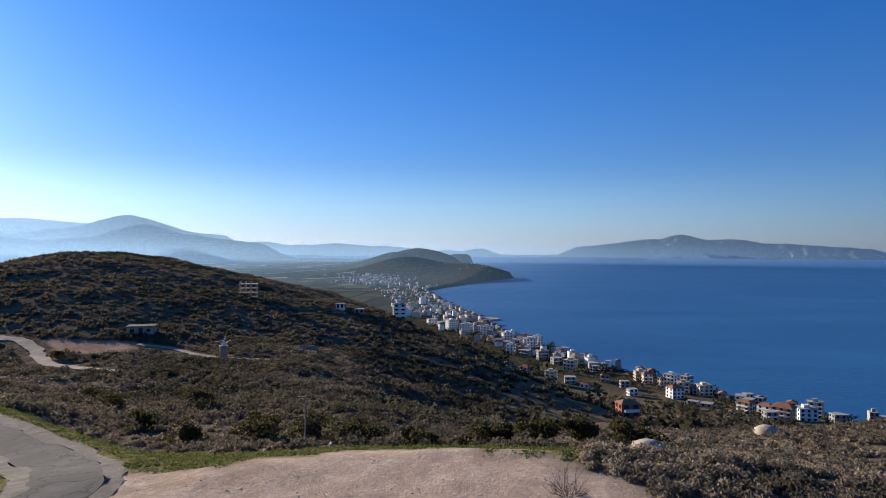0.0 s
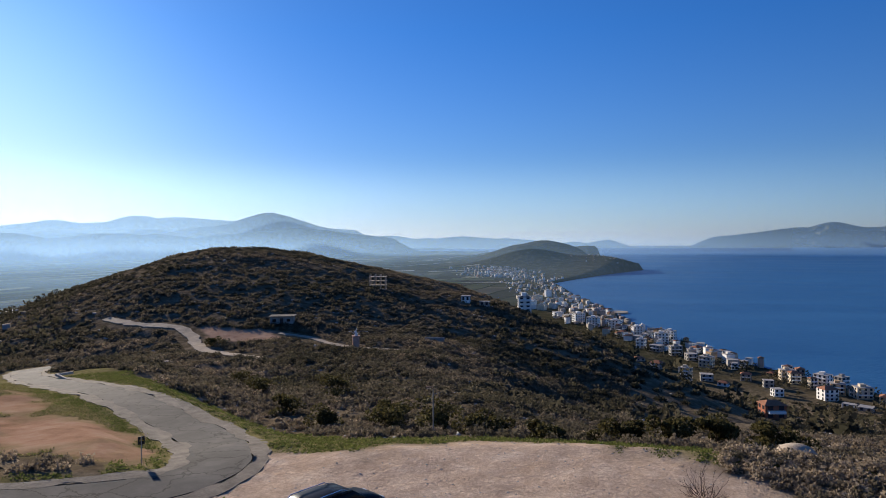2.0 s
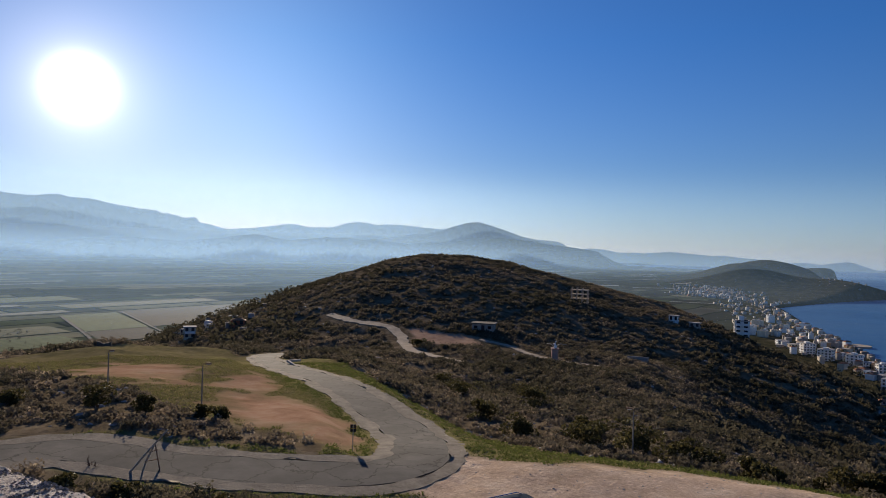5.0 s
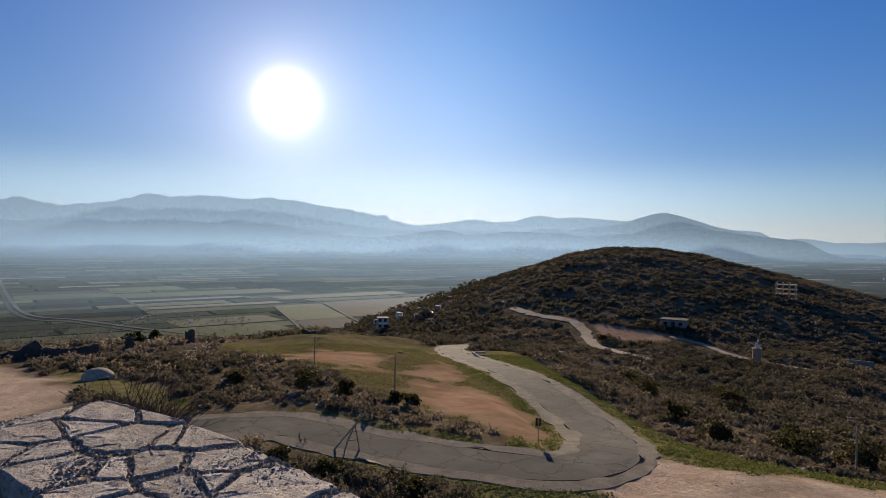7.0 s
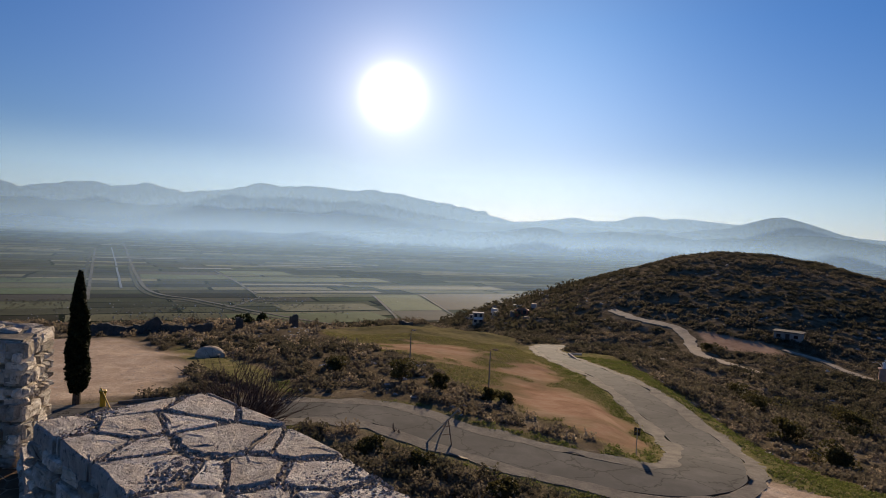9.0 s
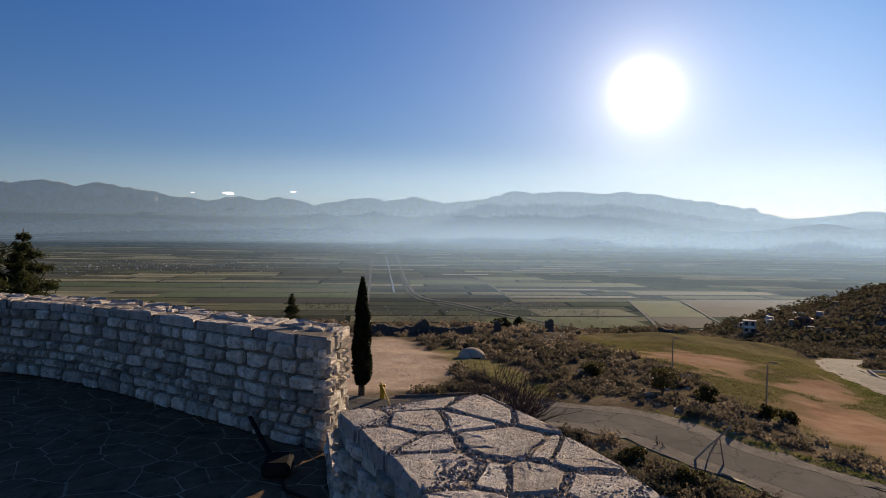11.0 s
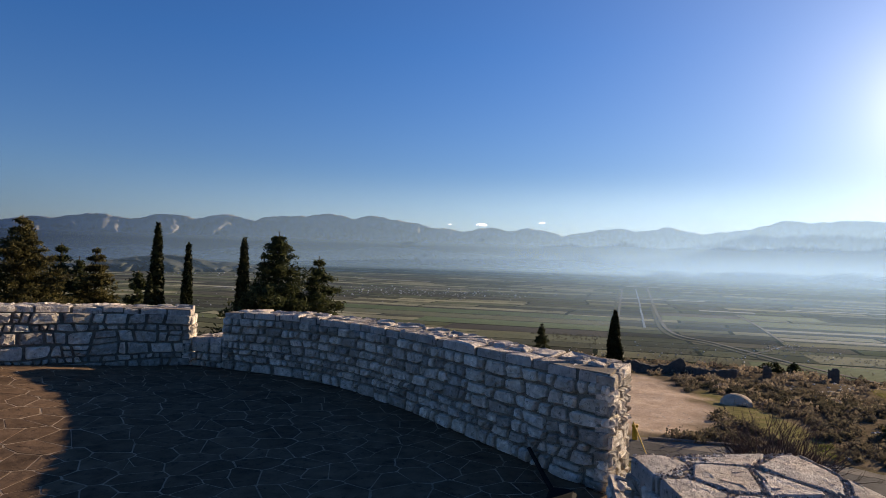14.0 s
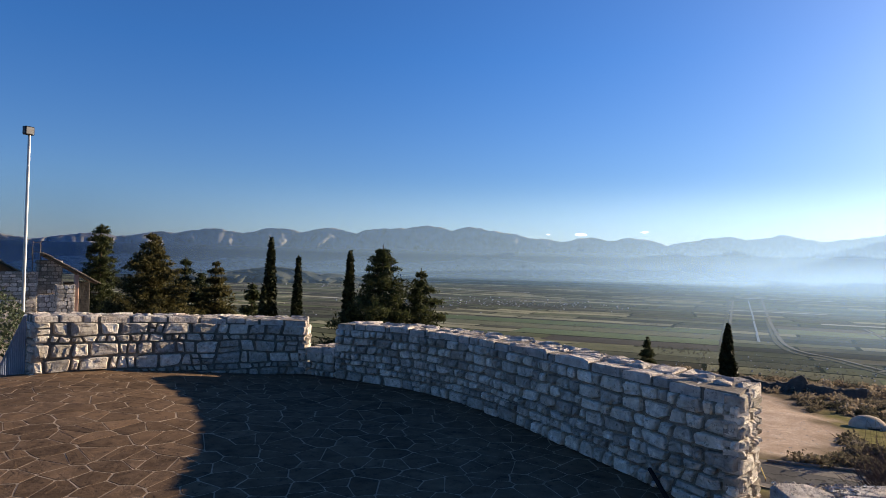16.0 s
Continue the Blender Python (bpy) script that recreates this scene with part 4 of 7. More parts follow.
def floor_rise(x, y):
    """The paving climbs a little towards its far corner."""
    s, v = -0.56 * x - 0.83 * y, -0.83 * x + 0.56 * y
    return 0.24 * smooth(5.0, 9.6, s) * (1 - smooth(0.6, 4.0, v))


bm = bmesh.new()
ring = [bm.verts.new((*p, -0.045)) for p in OUTLINE]
low = [bm.verts.new((*p, -10.5)) for p in OUTLINE]
bm.faces.new(ring)
for i in range(len(ring)):
    j = (i + 1) % len(ring)
    bm.faces.new((ring[i], low[i], low[j], ring[j]))
bmesh.ops.recalc_face_normals(bm, faces=bm.faces)
floor = tagged(part("floor", bm, JOINT), "dark crazy-paved stone terrace with pale joints", "floor", kind="structure")


def pebbles(parent, rnd, count):
    """Loose chippings pressed into the mortar between the slabs."""
    base = [(1, 0, 0), (-0.5, 0.87, 0), (-0.5, -0.87, 0), (0.1, 0.1, 0.7), (0.2, -0.1, -0.6)]
    tri = [(0, 1, 3), (1, 2, 3), (2, 0, 3), (1, 0, 4), (2, 1, 4), (0, 2, 4)]
    v, f = [], []
    for _ in range(count):
        d, o = rnd.uniform(len_c - 4.6, len_c), rnd.uniform(0.02, 1.0)
        p, t = at_cr(d)
        c = p + Vector((t.y, -t.x, 0)) * o
        s, a = rnd.uniform(0.005, 0.016), rnd.uniform(0, 6.28)
        ca, sa = math.cos(a), math.sin(a)
        k = len(v)
        for x, y, z in base:
            x, y = x * rnd.uniform(0.7, 1.3), y * rnd.uniform(0.7, 1.3)
            v.append((c.x + s * (x * ca - y * sa), c.y + s * (x * sa + y * ca), 0.5775 + s * z))
        f += [tuple(k + q for q in x) for x in tri]
    ob = new("chippings", mesh_of("chippings", v, f, CHIPPING))
    ob.parent = parent
    tagged(ob, kind="stuff")


CHIPPING, n, l, bsdf = material("chipping")
geo = n.new("ShaderNodeNewGeometry")
l.new(ramp(n, l, geo.outputs["Random Per Island"], [(0.0, (0.12, 0.09, 0.068)), (0.5, (0.30, 0.23, 0.17)), (0.85, (0.44, 0.355, 0.28)), (1.0, (0.6, 0.54, 0.48))]), bsdf.inputs["Base Color"])
bsdf.inputs["Roughness"].default_value = 0.9
pebbles(wall_c, random.Random(9), 15000)


# ---- roads and tracks ----
def ribbon(name, label, line, zs, half, mat, lift, edge=0.10, wobble=0.0, seed=1, category="road"):
    """A strip of paving along a line, with a thickness at its edges."""
    d = np.gradient(line, axis=0)
    d /= np.hypot(d[:, 0], d[:, 1])[:, None]
    side = np.stack([-d[:, 1], d[:, 0]], -1)
    k = np.arange(len(line)) * 0.5
    cols = []
    for f in (-1, -0.5, 0, 0.5, 1):
        w = half * f + (wobble * lattice(k / 2.7 + 9 * (f > 0), k * 0, seed) + 0.5 * wobble * lattice(k / 0.9 + 5 * (f > 0), k * 0, seed + 1)) * (abs(f) > 0.9)
        p = line + side * np.asarray(w)[..., None] if np.ndim(w) else line + side * w
        level = relief(p[:, 0], p[:, 1]) if zs is None else zs
        cols.append(np.stack([p[:, 0], p[:, 1], level + lift], -1))
    skirts = [np.stack([c, c - [0, 0, edge]], 1).reshape(-1, 3) for c in (cols[0], cols[-1])]
    n = len(line)
    v = np.concatenate([np.stack(cols, 1).reshape(-1, 3), *skirts])
    f = np.concatenate([sheet(n, 5, False)[:, ::-1], sheet(n, 2, False) + 5 * n, sheet(n, 2, False)[:, ::-1] + 7 * n])
    return tagged(new(name, mesh_of(name, v, f, mat, False)), label, category, kind="structure")


ASPHALT, n, l, bsdf = material("asphalt")
col = ramp(n, l, noise_node(n, l, 0.35, 7, 0.7).outputs["Fac"], [(0.3, (0.062, 0.058, 0.055)), (0.5, (0.092, 0.086, 0.080)), (0.7, (0.135, 0.125, 0.114))])
vor, crack = n.new("ShaderNodeTexVoronoi"), n.new("ShaderNodeTexVoronoi")
vor.inputs["Scale"].default_value, crack.inputs["Scale"].default_value = 0.21, 0.33
crack.feature = "DISTANCE_TO_EDGE"
wob = noise_node(n, l, 0.9, 4, 0.6, None)
shift = n.new("ShaderNodeVectorMath")
shift.operation = "MULTIPLY_ADD"
shift.inputs[1].default_value = (1.6, 1.6, 1.6)
l.new(wob.outputs["Color"], shift.inputs[0])
l.new(wob.inputs["Vector"].links[0].from_socket, shift.inputs[2])
l.new(shift.outputs[0], vor.inputs["Vector"])
l.new(shift.outputs[0], crack.inputs["Vector"])
col = mixed(n, l, col, ramp(n, l, vor.outputs["Color"], [(0.0, (0.68, 0.68, 0.68)), (0.3, (1, 1, 1)), (0.75, (1, 1, 1)), (0.9, (1.18, 1.16, 1.12))]), 0.8, "MULTIPLY")
col = mixed(n, l, (0.022, 0.020, 0.018), col, ramp(n, l, crack.outputs["Distance"], [(0.0, (0.1, 0.1, 0.1)), (0.022, (1, 1, 1))]))
l.new(col, bsdf.inputs["Base Color"])
bsdf.inputs["Roughness"].default_value = 0.9
bsdf.inputs["Specular IOR Level"].default_value = 0.03
bumped(n, l, bsdf, noise_node(n, l, 14, 6, 0.7).outputs["Fac"], 0.5, 0.02)
GUTTER = simple("gutter_concrete", (0.10, 0.088, 0.073), (0.26, 0.222, 0.18), 0.9, 0.92, 0.06, 7)
TRACK = simple("track_dirt", (0.24, 0.19, 0.14), (0.42, 0.34, 0.26), 0.4, 0.95, 0.03, 6)
road = ribbon("road", "worn grey asphalt road with a hairpin bend", ROAD_LINE, road_z, 1.78, ASPHALT, 0.06, 0.05, 0.08, 3)


def beside(line, zs, off):
    d = np.gradient(line, axis=0)
    d /= np.hypot(d[:, 0], d[:, 1])[:, None]
    return line + np.stack([-d[:, 1], d[:, 0]], -1) * off


for off, seed in ((2.2, 5), (-2.2, 6)):
    ribbon("gutter", "cracked pale concrete gutter along the road", beside(ROAD_LINE, road_z, off), road_z, 0.55, GUTTER, 0.066, 0.12, 0.34, seed, "gutter")
ribbon("track", "pale dirt track over the saddle", PATH_LINE, None, 1.6, TRACK, 0.22, 0.5, 0.4, 8, "track")
ribbon("track", "narrow dirt track to the monument", SPUR_LINE, None, 1.0, TRACK, 0.22, 0.5, 0.4, 9, "track")


# ---- scrub ----
def stuff_mesh(name, verts, quads, mat, tone=None):
    me = bpy.data.meshes.new(name)
    nq = len(quads)
    me.vertices.add(len(verts))
    me.vertices.foreach_set("co", np.ascontiguousarray(verts, np.float32).ravel())
    me.loops.add(nq * quads.shape[1])
    me.loops.foreach_set("vertex_index", np.ascontiguousarray(quads, np.int32).ravel())
    me.polygons.add(nq)
    me.polygons.foreach_set("loop_start", np.arange(0, nq * quads.shape[1], quads.shape[1], dtype=np.int32))
    me.update(calc_edges=True)
    if tone is not None:
        me.attributes.new("tone", "FLOAT", "POINT").data.foreach_set("value", tone.astype(np.float32))
    me.materials.append(mat)
    return me


def leaf_blades(centres, sizes, rng):
    """One small three-cornered blade at each centre, turned at random."""
    n = len(centres)
    a = rng.normal(size=(n, 3))
    a /= np.linalg.norm(a, axis=1)[:, None]
    b = np.cross(a, rng.normal(size=(n, 3)))
    b /= np.linalg.norm(b, axis=1)[:, None]
    s = sizes[:, None]
    return np.stack([centres - a * s * 0.45 - b * s * 0.42, centres - a * s * 0.35 + b * s * 0.42, centres + a * s * 0.55], 1).reshape(-1, 3), np.arange(3 * n).reshape(n, 3)


def leaf_quads(centres, sizes, rng, flat=0.0, aspect=0.62):
    """One small four-cornered blade at each centre, turned at random."""
    n = len(centres)
    a = rng.normal(size=(n, 3))
    a[:, 2] *= 1 - flat
    a /= np.linalg.norm(a, axis=1)[:, None]
    b = np.cross(a, rng.normal(size=(n, 3)))
    b /= np.linalg.norm(b, axis=1)[:, None]
    s = sizes[:, None]
    bend = np.cross(a, b) * s * 0.22
    v = np.stack([centres - a * s * 0.5, centres + b * s * aspect * 0.5 + bend, centres + a * s * 0.5, centres - b * s * aspect * 0.5 + bend], 1).reshape(-1, 3)
    return v, np.arange(4 * n).reshape(n, 4)


def scrub_material(name, stops):
    m, n, l, bsdf = material(name)
    geo = n.new("ShaderNodeNewGeometry")
    col = ramp(n, l, attr(n, "tone"), stops)
    col = mixed(n, l, col, ramp(n, l, geo.outputs["Random Per Island"], [(0, (0.7, 0.7, 0.7)), (1, (1.25, 1.25, 1.25))]), 1.0, "MULTIPLY")
    l.new(col, bsdf.inputs["Base Color"])
    bsdf.inputs["Roughness"].default_value = 0.7
    bsdf.inputs["Specular IOR Level"].default_value = 0.0
    soft, norm = n.new("ShaderNodeVectorMath"), n.new("ShaderNodeVectorMath")
    soft.operation, norm.operation = "ADD", "NORMALIZE"
    soft.inputs[1].default_value = (0, 0, 1.1)
    l.new(geo.outputs["Normal"], soft.inputs[0])
    l.new(soft.outputs[0], norm.inputs[0])
    l.new(norm.outputs[0], bsdf.inputs["Normal"])
    tr, mx = n.new("ShaderNodeBsdfTranslucent"), n.new("ShaderNodeMixShader")
    l.new(col, tr.inputs["Color"])
    mx.inputs[0].default_value = 0.35
    l.new(bsdf.outputs[0], mx.inputs[1])
    l.new(tr.outputs[0], mx.inputs[2])
    for node in n:
        if node.bl_idname == "ShaderNodeOutputMaterial":
            l.new(mx.outputs[0], node.inputs["Surface"])
    return m


SCRUB = scrub_material("scrub_leaves", [(0.0, (0.058, 0.054, 0.034)), (0.3, (0.100, 0.088, 0.058)), (0.55, (0.155, 0.128, 0.090)), (0.8, (0.23, 0.18, 0.126)), (1.0, (0.42, 0.33, 0.225))])


def scatter(rng, count, az0, az1, r0, r1):
    az = np.radians(rng.uniform(az0, az1, count))
    r = np.sqrt(rng.uniform(r0 ** 2, r1 ** 2, count))
    return -r * np.sin(az), r * np.cos(az)


def open_ground(x, y, road_gap=3.3):
    lot, soil, grass, plain = zones(x, y)
    d, _ = near_road(x, y)
    far = np.hypot(x, y) > 140
    ok = (lot < 0.15) & (soil < 0.25) & (grass < 0.3) & (plain < 0.2) & (far | (d > road_gap))
    for line, w in ((PATH_LINE, 4.2), (SPUR_LINE, 3.6)):
        for i in range(0, len(line), 4):
            ok &= (x - line[i, 0]) ** 2 + (y - line[i, 1]) ** 2 > w * w
    return ok & (terrain(x, y) > SEA + 4)


def shrubs(name, label, rng, x, y, size, blades, leaf, tone, squat=0.62):
    """Low bushes: each a lumpy dome of small blades."""
    z = relief(x, y)
    n = len(x)
    k = np.repeat(np.arange(n), blades)
    way = rng.normal(size=(len(k), 3))
    way[:, 2] = np.abs(way[:, 2]) * 0.9 + 0.02
    way /= np.linalg.norm(way, axis=1)[:, None]
    lump = 0.75 + 0.35 * np.sin(way[:, 0] * 5 + k * 1.7) * np.sin(way[:, 1] * 5 + k * 2.3)
    rad = size[k] * lump * rng.uniform(0.45, 1.0, len(k)) ** 0.5
    c = np.stack([x[k] + way[:, 0] * rad, y[k] + way[:, 1] * rad, z[k] + way[:, 2] * rad * squat * 1.5], -1)
    v, q = leaf_blades(c, leaf * size[k] ** 0.5 * rng.uniform(0.7, 1.35, len(k)), rng)
    t = np.clip(tone[k] + rng.normal(0, 0.06, len(k)), 0, 1)
    ob = new(name, stuff_mesh(name, v, q, SCRUB, np.repeat(t, 3)))
    return tagged(ob, label, "scrub", kind="stuff")


rng = np.random.default_rng(5)


def patchy(x, y, scale=14):
    return lattice(x / scale, y / scale, 21) * 0.6 + lattice(x / 5, y / 5, 22) * 0.4


# near the lots and the road
x, y = scatter(rng, 6800, -34, 86, 37, 84)
ok = open_ground(x, y) & (rng.random(len(x)) < 0.62 + 0.5 * patchy(x, y, 9))
x, y = x[ok], y[ok]
dry = np.clip(0.56 + 0.28 * lattice(x / 9, y / 9, 23) + 0.12 * (np.degrees(np.arctan2(-x, y)) < 3) + rng.normal(0, 0.13, len(x)), 0, 1)
shrubs("scrub", "dense low maquis bushes beside the road and lots", rng, x, y, rng.uniform(0.35, 1.05, len(x)) * (1.15 - 0.5 * dry), 110, 0.22, dry)
x, y = scatter(rng, 1500, -34, -3, 25, 38)
ok = (rng.random(len(x)) < 0.6 + 0.5 * patchy(x, y, 7)) & (zones(x, y)[0] < 0.2)
x, y = x[ok], y[ok]
dry = np.clip(0.72 + 0.34 * lattice(x / 3.5, y / 3.5, 28) + rng.normal(0, 0.2, len(x)), 0, 1)
shrubs("scrub", "dry brown and grey-green tufts on the stony slope", rng, x, y, rng.uniform(0.25, 0.75, len(x)), 120, 0.18, dry)
# the saddle
x, y = scatter(rng, 13000, 4, 70, 80, 205)
ok = open_ground(x, y) & (rng.random(len(x)) < 0.62 + 0.55 * patchy(x, y, 22))
x, y = x[ok], y[ok]
dry = np.clip(0.42 + 0.3 * lattice(x / 20, y / 20, 24) + rng.normal(0, 0.13, len(x)), 0, 1)
shrubs("scrub", "maquis bushes over the saddle", rng, x, y, rng.uniform(0.55, 1.6, len(x)) * (1.15 - 0.4 * dry), 62, 0.30, dry)
# the hill
x, y = scatter(rng, 23000, 4, 66, 200, 470)
ok = open_ground(x, y) & (rng.random(len(x)) < 0.55 + 0.6 * patchy(x, y, 40))
x, y = x[ok], y[ok]
dry = np.clip(0.36 + 0.28 * lattice(x / 45, y / 45, 25) + rng.normal(0, 0.12, len(x)), 0, 1)
shrubs("scrub", "dark scrub over the round hill", rng, x, y, rng.uniform(0.7, 2.0, len(x)), 44, 0.48, dry, 0.45)
# the slope to the bay
x, y = scatter(rng, 5200, -34, 16, 84, 480)
ok = open_ground(x, y) & (rng.random(len(x)) < 0.4 + 0.6 * patchy(x, y, 30))
x, y = x[ok], y[ok]
dry = np.clip(0.22 + 0.25 * lattice(x / 30, y / 30, 26) + rng.normal(0, 0.12, len(x)), 0, 1)
shrubs("scrub", "scrub on the steep slope above the bay", rng, x, y, rng.uniform(0.8, 2.4, len(x)), 36, 0.7, dry, 0.6)
# by the ruins at the plain's edge
x, y = scatter(rng, 1500, 62, 128, 62, 135)
ok = open_ground(x, y) & (rng.random(len(x)) < 0.55 + 0.5 * patchy(x, y, 9))
x, y = x[ok], y[ok]
dry = np.clip(0.76 + 0.22 * lattice(x / 11, y / 11, 27) + rng.normal(0, 0.12, len(x)), 0, 1)
shrubs("scrub", "rusty brown and olive bushes below the ruins", rng, x, y, rng.uniform(0.5, 1.3, len(x)), 60, 0.34, dry)
# right under the rampart
x, y = scatter(rng, 500, 38, 74, 24, 36)
ok = open_ground(x, y, 3.6) & (rng.random(len(x)) < 0.75)
x, y = x[ok], y[ok]
shrubs("scrub", "green bushes between rampart and road", rng, x, y, rng.uniform(0.4, 0.95, len(x)), 150, 0.17, np.clip(rng.normal(0.42, 0.2, len(x)), 0, 1))


# ---- rocks ----
def rocks(label, rng, x, y, size, mat):
    z = relief(x, y)
    base = np.array([(1, 0, 0), (0.5, 0.87, 0), (-0.5, 0.87, 0), (-1, 0, 0), (-0.5, -0.87, 0), (0.5, -0.87, 0), (0.55, 0.35, 0.6), (-0.55, 0.4, 0.65), (0, -0.6, 0.55)], float)
    tri = np.array([(0, 1, 6), (1, 2, 7), (1, 7, 6), (2, 3, 7), (3, 4, 8), (3, 8, 7), (4, 5, 8), (5, 0, 6), (5, 6, 8), (6, 7, 8)])
    n = len(x)
    v = base[None] * (1 + 0.3 * rng.normal(size=(n, 9, 1))) * size[:, None, None] * np.array([1, 0.8, 0.75])
    a = rng.uniform(0, 6.28, n)
    c, s = np.cos(a)[:, None], np.sin(a)[:, None]
    w = np.stack([v[..., 0] * c - v[..., 1] * s + x[:, None], v[..., 0] * s + v[..., 1] * c + y[:, None], v[..., 2] + z[:, None] - 0.1 * size[:, None]], -1)
    f = (tri[None] + 9 * np.arange(n)[:, None, None]).reshape(-1, 3)
    return tagged(new("rocks", stuff_mesh("rocks", w.reshape(-1, 3), f, mat)), label, "rocks", kind="stuff")


LIMESTONE = simple("limestone", (0.20, 0.19, 0.175), (0.42, 0.40, 0.37), 1.2, 0.95, 0.03, 8)
x, y = scatter(rng, 2600, -34, 84, 36, 100)
ok = open_ground(x, y) & (lattice(x / 6, y / 6, 31) > 0.05)
rocks("pale limestone rocks strewn in the scrub", rng, x[ok], y[ok], rng.uniform(0.08, 0.38, ok.sum()) , LIMESTONE)
x, y = scatter(rng, 2600, 0, 66, 100, 420)
ok = open_ground(x, y) & (lattice(x / 16, y / 16, 32) > 0.1)
rocks("pale limestone outcrops on the hillside", rng, x[ok], y[ok], rng.uniform(0.2, 0.8, ok.sum()), LIMESTONE)
x, y = scatter(rng, 11000, -20, 120, 20, 80)
lot, soil, grass, plain = zones(x, y)
d, _ = near_road(x, y)
ok = (lot > 0.3) & (d > 2.4)
rocks("small loose stones on the bare lots", rng, x[ok], y[ok], rng.uniform(0.015, 0.075, ok.sum()), LIMESTONE)

# grass tufts on the verges
x, y = scatter(rng, 60000, -20, 76, 22, 96)
lot, soil, grass, plain = zones(x, y)
d, _ = near_road(x, y)
ok = (grass > 0.4) & (d > 3.0) & (soil < 0.3)
x, y = x[ok], y[ok]
z = relief(x, y)
k = np.repeat(np.arange(len(x)), 9)
TURF = scrub_material("turf_blades", [(0.0, (0.10, 0.122, 0.032)), (0.6, (0.16, 0.168, 0.052)), (1.0, (0.25, 0.205, 0.10))])
c = np.stack([x[k] + rng.normal(0, 0.2, len(k)), y[k] + rng.normal(0, 0.2, len(k)), z[k] + rng.uniform(0.0, 0.05, len(k))], -1)
v, q = leaf_blades(c, rng.uniform(0.06, 0.17, len(k)), rng)
tagged(new("grass", stuff_mesh("grass", v, q, TURF, np.repeat(np.clip(rng.normal(0.3, 0.2, len(k)) + 0.55 * in_area(x, y, MEADOW, 1.6)[k], 0, 1), 3))), "short green grass on the verges", "grass", kind="stuff")


# ---- trees ----
BARK = simple("bark", (0.06, 0.045, 0.032), (0.14, 0.11, 0.08), 5, 0.95, 0.02, 30)
NEEDLE = leafy("needles", (0.026, 0.034, 0.016), (0.075, 0.088, 0.038), 0.3)
NEEDLE_WARM = leafy("needles_warm", (0.040, 0.042, 0.018), (0.12, 0.105, 0.045), 0.35)
CYPRESS_LEAF = leafy("cypress_leaf", (0.012, 0.016, 0.008), (0.040, 0.046, 0.020), 0.15)
HEDGE_LEAF = leafy("hedge_leaf", (0.040, 0.055, 0.036), (0.10, 0.125, 0.085), 0.25)
BROAD_LEAF = leafy("broad_leaf", (0.055, 0.060, 0.020), (0.16, 0.145, 0.05), 0.35)


def leaf_part(name, parent, centres, sizes, mat, rng, flat=0.0, aspect=0.62, label=""):
    v, q = leaf_quads(centres, sizes, rng, flat, aspect)
    ob = new(name, stuff_mesh(name, v, q, mat))
    ob.parent = parent
    return tagged(ob, label)


def cypress(x, y, z, h, w, label, seed, leaves=9000, lean=0.0, twin=0.0):
    rng = np.random.default_rng(seed)
    t = thing("cypress", pose(x, y, z), label, "cypress tree", "cypresses")
    bm = bmesh.new()
    tube(bm, [(0, 0, -0.3), (0, 0, h * 0.3), (lean * 0.5, 0, h * 0.7)], [w * 0.16, w * 0.11, 0.03], 8)
    part("trunk", bm, BARK, t)
    k = rng.random(leaves) ** 0.85
    prof = np.where(k < 0.12, 0.55 + k * 3.5, 1.0) * (1 - k ** 2.4) ** 0.85
    a = rng.uniform(0, 6.283, leaves)
    bulge = 0.82 + 0.2 * np.sin(k * 23 + a * 2) * np.sin(a * 3 + k * 9)
    r = w / 2 * prof * bulge * rng.uniform(0.55, 1.05, leaves) ** 0.5
    c = np.stack([r * np.cos(a) + lean * k, r * np.sin(a), h * (0.10 + 0.9 * k) + rng.normal(0, 0.06, leaves)], -1)
    if twin:
        c[: leaves // 3, 0] += twin
        c[: leaves // 3, 2] *= 0.86
    leaf_part("crown", t, c, rng.uniform(0.14, 0.32, leaves) * (0.6 + 0.4 * w), CYPRESS_LEAF, rng, 0, 0.4)
    return t


